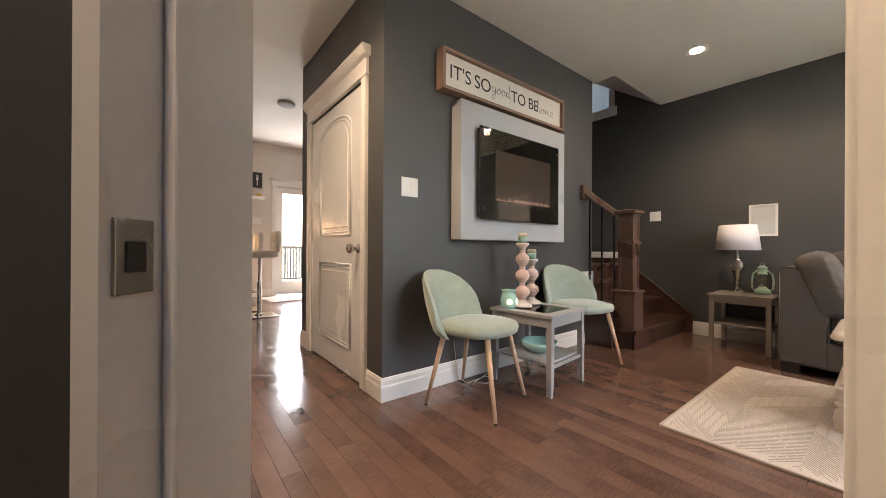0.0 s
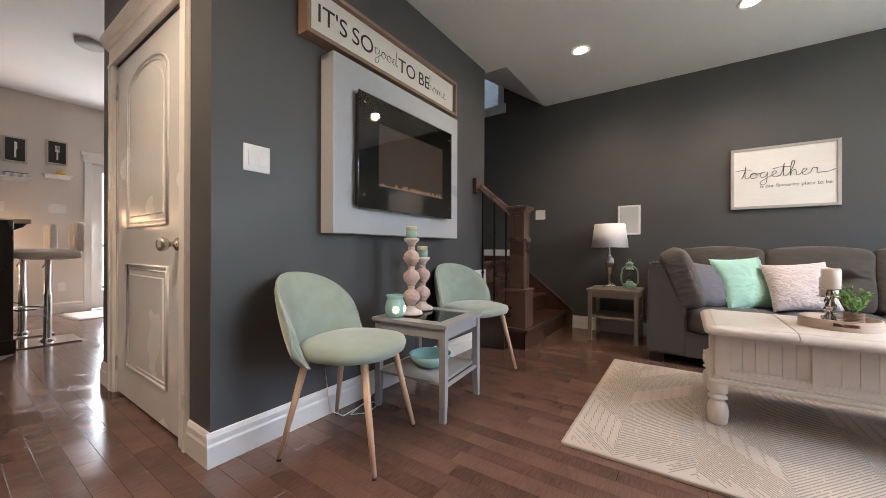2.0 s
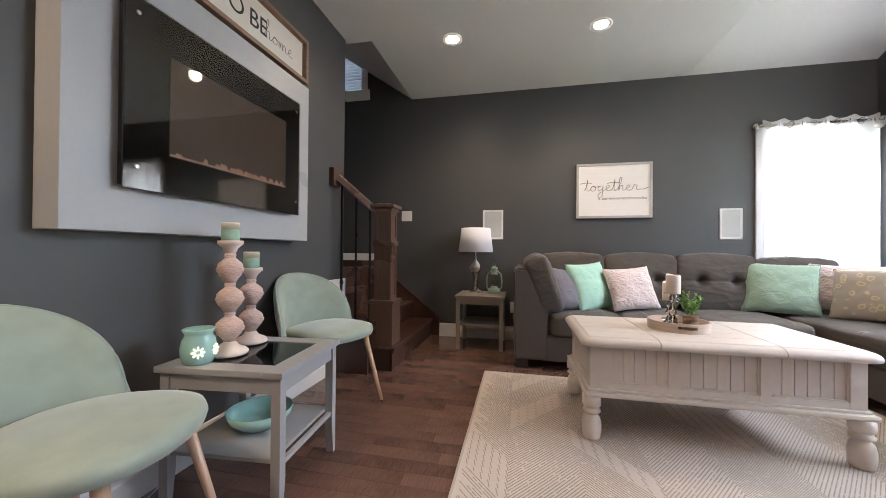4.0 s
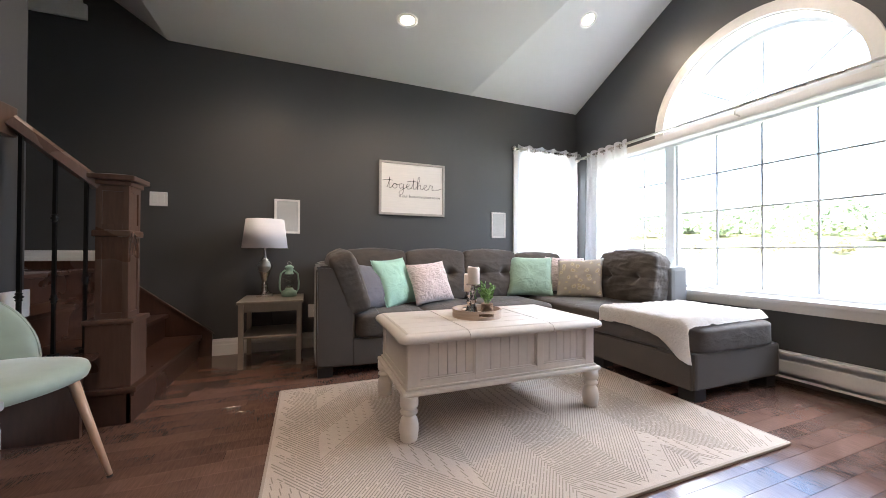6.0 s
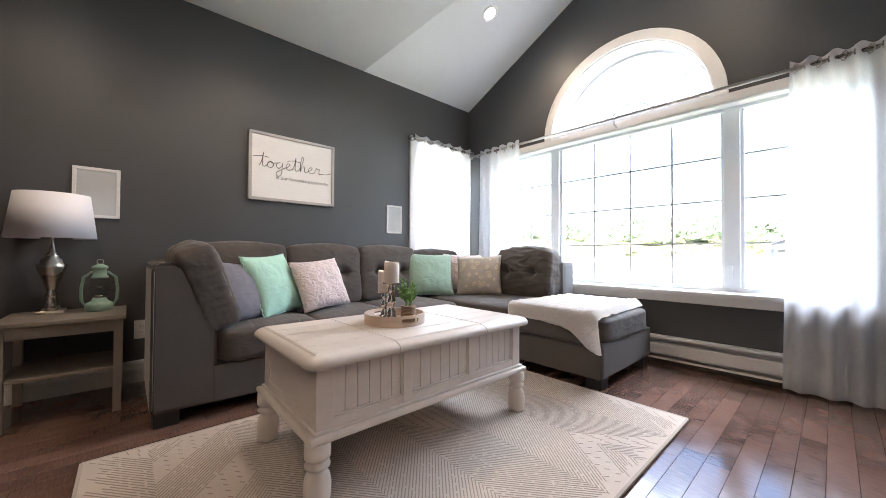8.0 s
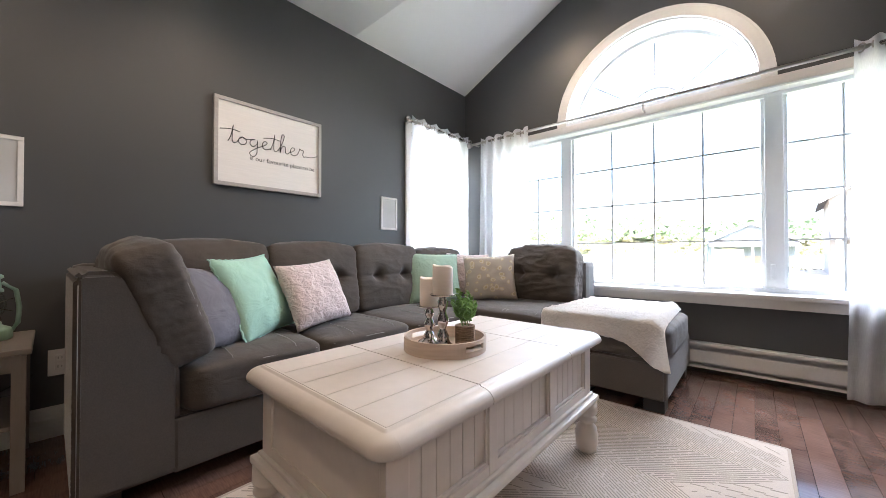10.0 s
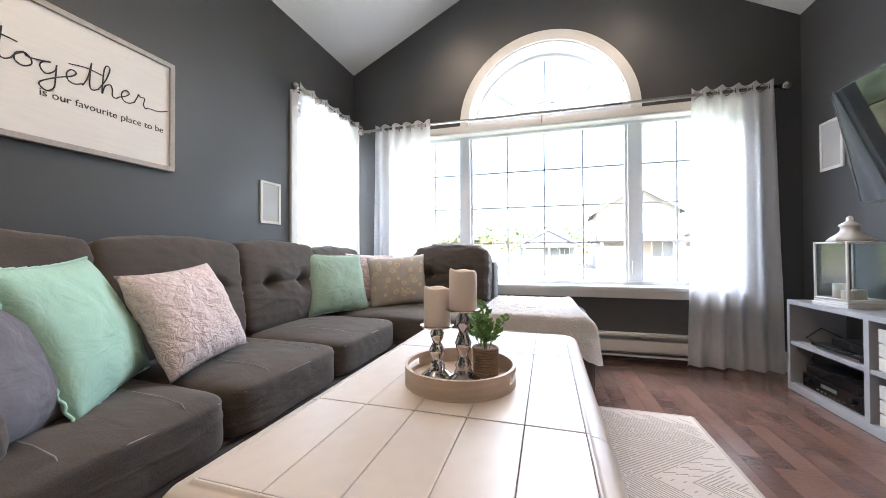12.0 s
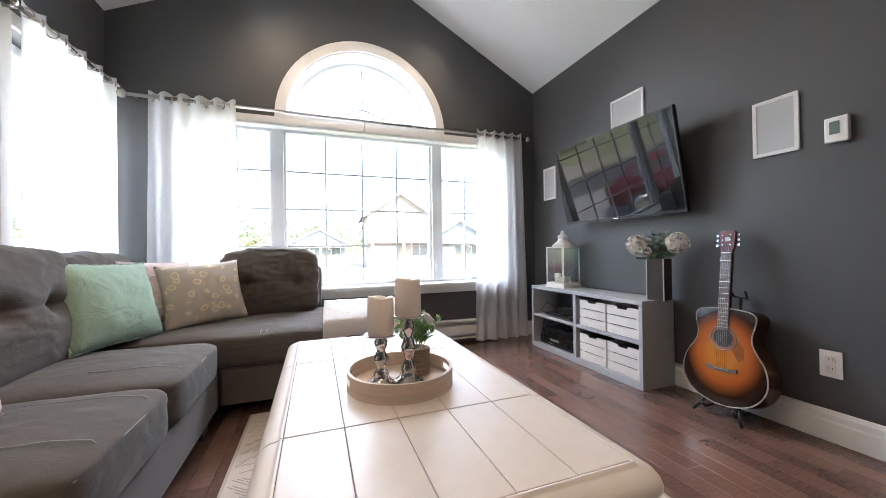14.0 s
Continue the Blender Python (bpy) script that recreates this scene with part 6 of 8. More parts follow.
carved_stick(4.492, 2.45, 3, "tall whitewashed carved three-ball candlestick on the grey table")
carved_stick(4.662, 2.50, 2, "short whitewashed carved two-ball candlestick on the grey table")
wj = thing("wax_warmer", 4.375, 2.47, 0.50, "aqua glazed ceramic jar with glowing pierced daisies", "ceramic jar")
part("jar_body", lathe([(0.042, 0), (0.046, 0.004), (0.056, 0.03), (0.058, 0.055), (0.052, 0.085), (0.044, 0.10), (0.045, 0.108), (0.052, 0.122), (0.050, 0.124), (0.042, 0.112)], 36), "aqua", wj)
for az in (-2.35, -1.2, 0.2):
    for k in range(8):
        a = k * math.pi / 4
        bm = bx(0.0, 0.012, -0.0022, 0.0022, -0.001, 0.001)
        bm.transform(Matrix.Rotation(az, 4, "Z") @ Matrix.Translation((0.0575, 0, 0.048)) @ Matrix.Rotation(radians(90), 4, "Y") @ Matrix.Rotation(a, 4, "Z") @ Matrix.Translation((0.008, 0, 0)))
        part("pierced_petal", bm, "daisy", wj)
bw = thing("ceramic_bowl", 4.54, 2.345, 0.20, "aqua glazed ceramic bowl on the lower shelf", "bowl")
part("bowl_shell", lathe([(0.045, 0), (0.05, 0.003), (0.08, 0.018), (0.110, 0.045), (0.122, 0.078), (0.118, 0.079), (0.104, 0.047), (0.075, 0.023), (0.03, 0.012)], 40), "aqua", bw)
cd = thing("extension_cord", 4.2, 2.62, 0.0, "thin white power cord along the baseboard", "cord")
cd.matrix_world = Matrix.Identity(4)
part("cord", tube([(4.06, 2.684, 0.30), (4.08, 2.66, 0.03), (4.12, 2.60, 0.004), (4.3, 2.62, 0.004), (4.36, 2.56, 0.004), (4.22, 2.52, 0.004), (4.15, 2.58, 0.004), (4.32, 2.64, 0.004), (4.40, 2.655, 0.02), (4.40, 2.62, 0.2), (4.40, 2.58, 0.46)], 0.0025, 6), "plate", cd)

# ---- fireplace, signs ----
fp = thing("electric_fireplace", 4.69, YB, 0.97, "wall-hung electric fireplace with a black glass front on a grey panel", "fireplace")
fp.matrix_world = Matrix.Identity(4)
fx0, fx1 = 4.048, 5.232
bm = bmesh.new()
box(bm, fx0, fx1, YB - 0.10, YB, 0.965, 1.895, 0.003)
part("surround_panel", bm, "panelgrey", fp)
gx0, gx1, gz0, gz1, gy = 4.182, 5.085, 1.106, 1.738, YB - 0.145
part("fire_case", bx(gx0 + 0.012, gx1 - 0.012, gy + 0.012, YB - 0.10, gz0 + 0.012, gz1 - 0.012), "blackplastic", fp)
part("glass_border", bx(gx0, gx1, gy + 0.006, gy + 0.012, gz0, gz1, bev=0.001), "blackglass", fp)
part("firebox", bx(gx0 + 0.15, gx1 - 0.12, gy + 0.0035, gy + 0.006, 1.24, 1.595), "fireback", fp, "brown firebox back")
eb = part("ember_bed", bx(gx0 + 0.15, gx1 - 0.12, gy + 0.0025, gy + 0.0035, 1.243, 1.25), "ember", fp, "rose crystal ember bed")
er = random.Random(2)
for i in range(46):
    x = er.uniform(gx0 + 0.155, gx1 - 0.125)
    r = er.uniform(0.007, 0.014)
    bm = bmesh.new()
    prism(bm, [(x - r, 1.249), (x + r, 1.249), (x + r * 0.6, 1.249 + r * 1.1), (x - r * 0.3, 1.249 + r * 1.5)], "y", gy + 0.0022, gy + 0.0034)
    part("crystal", bm, "ember", eb)
gl = part("front_glass", bx(gx0, gx1, gy, gy + 0.002, gz0, gz1), "smokeglass", fp)
for x in (gx0 + 0.035, gx1 - 0.035):
    for z in (gz0 + 0.07, gz1 - 0.06):
        bm = lathe([(0.008, 0), (0.008, 0.004), (0.006, 0.006)], 14)
        bm.transform(pose(x, gy, z, 90, 0, 0))
        part("glass_bolt", bm, "chrome", fp)


def slab_sign(name, m, w, h, d, fr, frame_mat, face_mat, label):
    s = new(name)
    s.matrix_world = m
    tagged(s, label, "wall sign")
    part("sign_board", bx(-w / 2 + fr, w / 2 - fr, 0, d * 0.6, -h / 2 + fr, h / 2 - fr), face_mat, s)
    part("frame_top", bx(-w / 2, w / 2, 0, d, h / 2 - fr, h / 2, bev=0.002), frame_mat, s)
    part("frame_bottom", bx(-w / 2, w / 2, 0, d, -h / 2, -h / 2 + fr, bev=0.002), frame_mat, s)
    part("frame_side", bx(-w / 2, -w / 2 + fr, 0, d, -h / 2 + fr, h / 2 - fr, bev=0.001), frame_mat, s)
    part("frame_side", bx(w / 2 - fr, w / 2, 0, d, -h / 2 + fr, h / 2 - fr, bev=0.001), frame_mat, s)
    return s


SCRIPT = {
    "t": (0.42, [[(0, 0.05), (0.14, 0.5), (0.24, 1.25), (0.2, 0.6), (0.2, 0.12), (0.28, 0.0), (0.42, 0.12)], [(-0.35, 0.80), (0.1, 0.92), (0.55, 0.86)]]),
    "o": (0.55, [[(0, 0.12), (0.1, 0.35), (0.26, 0.55), (0.1, 0.4), (0.08, 0.12), (0.24, -0.02), (0.42, 0.15), (0.4, 0.42), (0.26, 0.55), (0.36, 0.42), (0.55, 0.45)]]),
    "g": (0.6, [[(0, 0.45), (0.3, 0.55), (0.12, 0.45), (0.06, 0.2), (0.2, 0.0), (0.4, 0.25), (0.44, 0.52), (0.42, 0.0), (0.38, -0.5), (0.2, -0.72), (0.04, -0.5), (0.25, -0.2), (0.6, 0.12)]]),
    "e": (0.48, [[(0, 0.12), (0.22, 0.3), (0.32, 0.5), (0.2, 0.58), (0.08, 0.35), (0.12, 0.06), (0.28, -0.02), (0.48, 0.12)]]),
    "h": (0.62, [[(0, 0.12), (0.22, 0.7), (0.34, 1.3), (0.24, 1.4), (0.16, 1.0), (0.12, 0.0), (0.2, 0.4), (0.36, 0.55), (0.42, 0.35), (0.42, 0.06), (0.52, 0.0), (0.62, 0.12)]]),
    "r": (0.5, [[(0, 0.12), (0.12, 0.5), (0.14, 0.62), (0.22, 0.52), (0.36, 0.52), (0.32, 0.2), (0.38, 0.02), (0.5, 0.08)]]),
    "d": (0.6, [[(0, 0.12), (0.3, 0.5), (0.12, 0.45), (0.06, 0.15), (0.2, 0.0), (0.38, 0.3), (0.46, 1.1), (0.5, 1.35), (0.42, 0.6), (0.42, 0.1), (0.5, 0.0), (0.6, 0.12)]]),
    "m": (0.85, [[(0, 0.12), (0.12, 0.5), (0.12, 0.0), (0.2, 0.4), (0.32, 0.52), (0.36, 0.3), (0.36, 0.0), (0.44, 0.4), (0.56, 0.52), (0.62, 0.3), (0.64, 0.04), (0.74, 0.0), (0.85, 0.12)]]),
}


def smooth_line(p, k=5):
    out = []
    for i in range(len(p) - 1):
        a, b, c, d = p[max(i - 1, 0)], p[i], p[i + 1], p[min(i + 2, len(p) - 1)]
        for j in range(k):
            t = j / k
            out.append(tuple(0.5 * (2 * b[q] + (c[q] - a[q]) * t + (2 * a[q] - 5 * b[q] + 4 * c[q] - d[q]) * t * t + (3 * b[q] - a[q] - 3 * c[q] + d[q]) * t ** 3) for q in (0, 1)))
    return out + [p[-1]]


def handwriting(word, size, x, z, y, r, parent, wide=1.0, tail=0.0, mirror=-1):
    """Looping script letters on the face of a sign, one part a letter."""
    total = sum(SCRIPT[c][0] for c in word) * size * wide
    cx = -total / 2
    for n, c in enumerate(word):
        w, strokes = SCRIPT[c]
        bm = bmesh.new()
        for s in strokes:
            pts = list(s)
            if tail and n == len(word) - 1:
                pts += [(w + tail * 0.5, 0.10), (w + tail, 0.30)]
            tube([(mirror * (x + cx + px * size * wide), y, z + pz * size) for px, pz in smooth_line(pts)], r, 5, bm)
        part("script_letter", bm, "ink", parent)
        cx += w * size * wide


def lettering(body, size, x, z, y, parent, mirror=True, width=1.0):
    m = Matrix.Translation((-x, y, z)) @ Matrix.Rotation(radians(180), 4, "Z") @ Matrix.Rotation(radians(90), 4, "X")
    return text("printed_words", body, size, "ink", parent, m, 0.0006, width=width)


def words(body, size, x, y, parent):
    """The words of a line side by side, each a part of its own."""
    obs = [lettering(w, size, 0.0, 0.0, y, parent) for w in body.split()]
    widths = [max(v.co.x for v in o.data.vertices) - min(v.co.x for v in o.data.vertices) for o in obs]
    space = size * 0.30
    left = x - (sum(widths) + space * (len(obs) - 1)) / 2
    for o, w in zip(obs, widths):
        o.data.transform(Matrix.Translation((-(left + w / 2), 0, 0)))
        left += w + space


home = slab_sign("home_sign", facing(4.59, YB, 2.073, "south"), 1.35, 0.27, 0.075, 0.022, "signwood", "signface", "long cream sign in a rustic wood frame above the fireplace")
yf = 0.0465
words("IT'S SO", 0.132, -0.405, yf, home)
handwriting("good", 0.072, -0.10, -0.02, yf, 0.0016, home, wide=1.25)
words("TO BE", 0.125, 0.175, yf, home)
handwriting("home", 0.070, 0.44, -0.035, yf, 0.0012, home, wide=1.35)
tog = slab_sign("together_sign", facing(XE, 0.44, 1.515, "west"), 0.685, 0.535, 0.028, 0.022, "palegreyframe", "whiteboard", "whitewashed together sign in a thin grey frame")
handwriting("together", 0.088, -0.02, 0.0, 0.0185, 0.0024, tog, wide=1.38, tail=0.7)
lettering("is our favourite place to be", 0.040, 0.075, -0.075, 0.0175, tog)

# ---- television wall ----
unit = thing("tv_unit", 3.54, -0.72, 0.0, "light grey low shelving unit with crates and media boxes", "shelving unit")
unit.matrix_world = Matrix.Identity(4)
ux0, ux1, uy0, uy1, uh, ut = 3.52, 3.79, -1.29, -0.135, 0.545, 0.026
part("top_board", bx(ux0, ux1, uy0, uy1, uh - ut, uh, bev=0.0015), "tvunit", unit)
part("bottom_board", bx(ux0, ux1, uy0 + ut, uy1 - ut, 0.0, 0.045, bev=0.0015), "tvunit", unit)
part("side_board", bx(ux0, ux1, uy0, uy0 + ut, 0, uh - ut, bev=0.0015), "tvunit", unit)
part("side_board", bx(ux0, ux1, uy1 - ut, uy1, 0, uh - ut, bev=0.0015), "tvunit", unit)
part("divider", bx(ux0, ux1, -0.745, -0.715, 0.045, uh - ut, bev=0.0015), "tvunit", unit)
part("shelf", bx(ux0, ux1 - 0.003, uy0 + ut, -0.745, 0.275, 0.297, bev=0.0015), "tvunit", unit)
part("shelf", bx(ux0, ux1 - 0.003, -0.715, uy1 - ut, 0.275, 0.297, bev=0.0015), "tvunit", unit)
part("back_board", bx(ux0, ux0 + 0.005, -0.715, uy1 - ut, 0.045, uh - ut), "tvunit", unit)


def crate(y0, y1, z0, z1, label):
    c = thing("slatted_crate", 3.665, (y0 + y1) / 2, z0, label, "crate", "storage crates")
    w, h = (y1 - y0) / 2, z1 - z0
    part("crate_floor", bx(-0.10, 0.10, -w + 0.008, w - 0.008, 0, 0.008), "crate", c)
    sl = h / 3
    for i in range(3):
        z = i * sl
        for sx in (0.10, -0.106):
            if i == 2:
                bm = bmesh.new()
                prism(bm, [(-w, z + 0.004), (w, z + 0.004), (w, z + sl), (0.042, z + sl), (0.036, z + sl - 0.016), (-0.036, z + sl - 0.016), (-0.042, z + sl), (-w, z + sl)], "x", sx, sx + 0.008)
            else:
                bm = bx(sx, sx + 0.008, -w, w, z + 0.004, z + sl - 0.003, bev=0.001)
            part("front_slat", bm, "crate", c)
        for sy in (-1, 1):
            part("side_slat", bx(-0.098, 0.10, min(sy * w, sy * (w - 0.007)), max(sy * w, sy * (w - 0.007)), z + 0.004, z + sl - 0.003), "crate", c)
    # added filler block; shade behind the slats is put into its colour
    part("shadow_liner", bx(-0.09, 0.085, -w + 0.012, w - 0.012, 0.01, h - 0.03), "gap2", c)
    for sy in (-1, 1):
        part("corner_block", bx(0.085, 0.0995, min(sy * (w - 0.008), sy * (w - 0.025)), max(sy * (w - 0.008), sy * (w - 0.025)), 0.008, h - 0.002), "crate", c)


for (y0, y1) in ((-0.69, -0.44), (-0.425, -0.175)):
    crate(y0, y1, 0.045, 0.235, "whitewashed slatted wooden crate in the lower cubby")
    crate(y0, y1, 0.297, 0.487, "whitewashed slatted wooden crate in the upper cubby")


def media(name, x1, y0, y1, z0, h, label, d=0.19):
    b = thing(name, x1 - d / 2, (y0 + y1) / 2, z0, label, "media box")
    w = (y1 - y0) / 2
    part("case", bx(-d / 2, d / 2, -w, w, 0.004, h, bev=0.002), "blackplastic", b)
    part("front_panel", bx(d / 2, d / 2 + 0.004, -w, w, 0.006, h - 0.002, bev=0.001), "blackglass", b)
    for k in (-0.8, 0.8):
        part("foot", bx(-d / 2 + 0.02, d / 2 - 0.02, k * w - 0.01, k * w + 0.01, 0, 0.004), "blackplastic", b)
    return b


m1 = media("receiver", 3.76, -1.20, -0.80, 0.045, 0.085, "black audio receiver with knobs on the bottom board")
for y in (-0.15, 0.15):
    bm = lathe([(0.016, 0), (0.016, 0.01), (0.013, 0.014)], 20)
    bm.transform(Matrix.Translation((0.099, y, 0.05)) @ Matrix.Rotation(radians(90), 4, "Y"))
    part("volume_knob", bm, "iron", m1)
for i in range(7):
    part("button", bx(0.099, 0.101, -0.09 + i * 0.03, -0.075 + i * 0.03, 0.02, 0.026), "steel", m1)
part("display", bx(0.099, 0.1, -0.06, 0.05, 0.045, 0.065), "screen", m1)
media("disc_player", 3.755, -1.18, -0.82, 0.130, 0.055, "black disc player stacked on the receiver", 0.17)
m2 = media("cable_box", 3.765, -1.12, -0.79, 0.297, 0.030, "silver and black box on the upper shelf", 0.16)
part("silver_strip", bx(0.0845, 0.086, -0.16, 0.16, 0.008, 0.016), "chrome", m2)
media("small_router", 3.735, -1.02, -0.80, 0.327, 0.045, "small black router on the silver box", 0.11)
cb = thing("media_cables", 3.70, -1.25, 0.3, "black cables looping behind the media boxes", "cables")
cb.matrix_world = Matrix.Identity(4)
part("cable", tube([(3.60, -1.26, 0.05), (3.66, -1.265, 0.12), (3.69, -1.26, 0.2), (3.66, -1.25, 0.26), (3.6, -1.22, 0.2)], 0.003, 6), "ink", cb)
part("cable", tube([(3.60, -1.10, 0.30), (3.70, -1.22, 0.305), (3.72, -1.25, 0.32), (3.64, -1.26, 0.38), (3.58, -1.2, 0.34)], 0.003, 6), "ink", cb)

tv = thing("television", 3.66, -0.48, 1.385, "large black flat television tilted down on the grey wall", "television", rx=0, ry=11, rz=1.5)
tw, thh = 0.505, 0.312
part("screen_panel", bx(0.012, 0.016, -tw + 0.010, tw - 0.010, -thh + 0.02, thh - 0.010), "tvscreen", tv, "glossy dark reflecting screen")
bm = bmesh.new()
box(bm, -0.012, 0.018, -tw, tw, -thh, -thh + 0.02, 0.002)
box(bm, -0.012, 0.018, -tw, tw, thh - 0.010, thh, 0.002)
box(bm, -0.012, 0.018, -tw, -tw + 0.010, -thh + 0.02, thh - 0.010, 0.001)
box(bm, -0.012, 0.018, tw - 0.010, tw, -thh + 0.02, thh - 0.010, 0.001)
part("bezel", bm, "blackplastic", tv)
part("back_shell", bx(-0.045, 0.010, -tw + 0.03, tw - 0.03, -thh + 0.03, thh - 0.03, bev=0.012), "blackplastic", tv)
part("chrome_strip", bx(0.0182, 0.0195, -0.02, 0.02, -thh + 0.006, -thh + 0.012), "chrome", tv)
mt = part("wall_mount", bx(-0.16, -0.04, -0.12, 0.12, -0.10, 0.10), "iron", tv)
mt.data.transform(Matrix.Translation((0.0, 0, 0)))

ln = thing("white_lantern", 3.655, -1.02, 0.545, "white metal and glass candle lantern on the shelving unit", "lantern", rz=8)
q = 0.098
part("lantern_base", bx(-q - 0.006, q + 0.006, -q - 0.006, q + 0.006, 0, 0.018, bev=0.004), "whitemetal", ln)
part("base_step", bx(-q, q, -q, q, 0.018, 0.032, bev=0.004), "whitemetal", ln)
for sx in (-1, 1):
    for sy in (-1, 1):
        part("corner_post", tube([(sx * (q - 0.006), sy * (q - 0.006), 0.03), (sx * (q - 0.006), sy * (q - 0.006), 0.345)], 0.006, 8), "whitemetal", ln)
for s in (-1, 1):
    for z in (0.04, 0.34):
        part("edge_bar", tube([(-q + 0.006, s * (q - 0.006), z), (q - 0.006, s * (q - 0.006), z)], 0.0055, 8), "whitemetal", ln)
        part("edge_bar", tube([(s * (q - 0.006), -q + 0.006, z), (s * (q - 0.006), q - 0.006, z)], 0.0055, 8), "whitemetal", ln)
    part("glass_pane", bx(-q + 0.012, q - 0.012, s * (q - 0.006) - 0.001, s * (q - 0.006) + 0.001, 0.045, 0.335), "clearglass", ln)
    part("glass_pane", bx(s * (q - 0.006) - 0.001, s * (q - 0.006) + 0.001, -q + 0.012, q - 0.012, 0.045, 0.335), "clearglass", ln)
part("roof", lathe([(0.085, 0.345), (0.090, 0.352), (0.075, 0.368), (0.045, 0.392), (0.036, 0.405), (0.036, 0.425), (0.044, 0.430), (0.040, 0.437), (0.018, 0.452), (0.012, 0.458), (0.014, 0.47), (0.008, 0.48), (0.002, 0.484)], 28), "whitemetal", ln)
part("carry_ring", tube([(0, 0.02 * math.cos(a * math.pi / 8), 0.462 + 0.02 * math.sin(a * math.pi / 8)) for a in range(17)], 0.002, 6), "steel", ln)
for i, (x, y, h) in enumerate(((0.02, -0.035, 0.085), (-0.02, 0.03, 0.06), (0.03, 0.04, 0.055))):
    c = thing("lantern_candle", 3.66 + x, -1.02 + y, 0.577, "short ivory candle inside the white lantern", "candle", "lantern candles")
    part("wax_body", lathe([(0.027, 0), (0.028, 0.002), (0.028, h), (0.024, h + 0.001), (0.01, h - 0.004)], 20), "wax", c)

vs = thing("flower_vase", 3.63, -0.145, 0.545, "square dark wood vase with blush hydrangeas and grey-green leaves", "vase", rz=12)
bm = bmesh.new()
box(bm, -0.05, 0.05, -0.05, 0.05, 0, 0.01)
for s in (-1, 1):
    box(bm, -0.05, 0.05, min(s * 0.05, s * 0.044), max(s * 0.05, s * 0.044), 0.01, 0.255, 0.001)
    box(bm, min(s * 0.05, s * 0.044), max(s * 0.05, s * 0.044), -0.044, 0.044, 0.01, 0.255, 0.001)
part("vase_body", bm, "vasewood", vs)
for sy in (-1, 1):
    part("edge_strip", bx(0.0502, 0.052, sy * 0.05 - 0.004, sy * 0.05 + 0.004, 0, 0.257, bev=0.0005), "palegreyframe", vs)
fr = random.Random(12)
for cx, cy, cz, r in ((0.05, -0.11, 0.345, 0.062), (0.03, 0.12, 0.35, 0.062), (0.07, -0.04, 0.30, 0.030)):
    bm = bmesh.new()
    for i in range(150 if r > 0.04 else 40):
        d = Vector((fr.gauss(0, 1), fr.gauss(0, 1), fr.gauss(0, 1))).normalized()
        c = Vector((cx, cy, cz)) + d * r * fr.uniform(0.8, 1.02)
        s = d.orthogonal().normalized()
        s.rotate(Matrix.Rotation(fr.uniform(0, 6.28), 3, d))
        u = d.cross(s)
        m0 = bm.verts.new(c - d * 0.003)
        for k in range(4):
            a = k * math.pi / 2
            p = [c + (s * math.cos(a + o) + u * math.sin(a + o)) * 0.0125 * q2 + d * 0.002 * q2 for o, q2 in ((-0.5, 0.8), (0.0, 1.1), (0.5, 0.8))]
            bm.faces.new([m0] + [bm.verts.new(v) for v in p])
    part("hydrangea_bloom", bm, "petal", vs)
for i in range(24):
    a, sp = fr.uniform(0, 6.28), fr.uniform(0.03, 0.13)
    base = Vector((0, 0, 0.25))
    top = Vector((abs(math.cos(a)) * sp * 0.8, math.sin(a) * sp * 1.2, fr.uniform(0.30, 0.46) - sp * 0.5))
    bm = tube([base, base.lerp(top, 0.5) + Vector((0, 0, 0.02)), top], 0.0014, 5)
    for k in range(12):
        f = 0.25 + 0.75 * k / 11
        p = base.lerp(top, f)
        w = fr.uniform(0, 6.28)
        leafy(bm, fr, p, p + Vector((math.cos(w), math.sin(w), 0.5)), 0.034, 0.020)
    part("foliage_sprig", bm, "greyleaf", vs)

# ---- guitar ----
gt = thing("acoustic_guitar", 3.69, 0.262, 0.065, "sunburst acoustic guitar standing on a black folding stand", "guitar", rx=2.5, ry=-9, rz=-3)
gt.matrix_world = gt.matrix_world @ Matrix.Diagonal((0.97, 0.97, 0.97, 1))
GO = [(0.0, 0.03), (0.02, 0.11), (0.06, 0.168), (0.12, 0.203), (0.18, 0.207), (0.24, 0.190), (0.29, 0.158), (0.33, 0.138), (0.37, 0.134), (0.41, 0.143), (0.45, 0.151), (0.475, 0.145), (0.493, 0.115), (0.502, 0.05)]


def outline(f, n=4):
    line = smooth_line([(w * f, z) for z, w in GO], n)
    return line


side = outline(1.0)
pts = [(w, z) for w, z in side] + [(-w, z) for w, z in reversed(side)]
bm = bmesh.new()
prism(bm, pts, "x", -0.05, 0.046)
part("body_sides", bm, "guitarside", gt)
bm = bmesh.new()
prism(bm, [(y * 0.975, 0.006 + z * 0.976) for y, z in pts], "x", 0.046, 0.049)
part("soundboard", bm, "sunburst", gt, "orange to black sunburst top")
part("body_binding", tube([(0.0465, y * 0.992, 0.002 + z * 0.992) for y, z in pts + pts[:1]], 0.0035, 6), "ivory", gt)
bm = bmesh.new()
prism(bm, [(0.048 * math.cos(a * math.pi / 18), 0.345 + 0.048 * math.sin(a * math.pi / 18)) for a in range(36)], "x", 0.049, 0.0496)
# flat disc on the top, coloured dark for the shade inside the body
part("sound_hole", bm, "dark", gt)
for r, w in ((0.052, 0.0022), (0.064, 0.0035)):
    part("rosette_ring", tube([(0.0496, r * math.cos(a * math.pi / 18), 0.345 + r * math.sin(a * math.pi / 18)) for a in range(37)], w, 5), "rosette", gt)
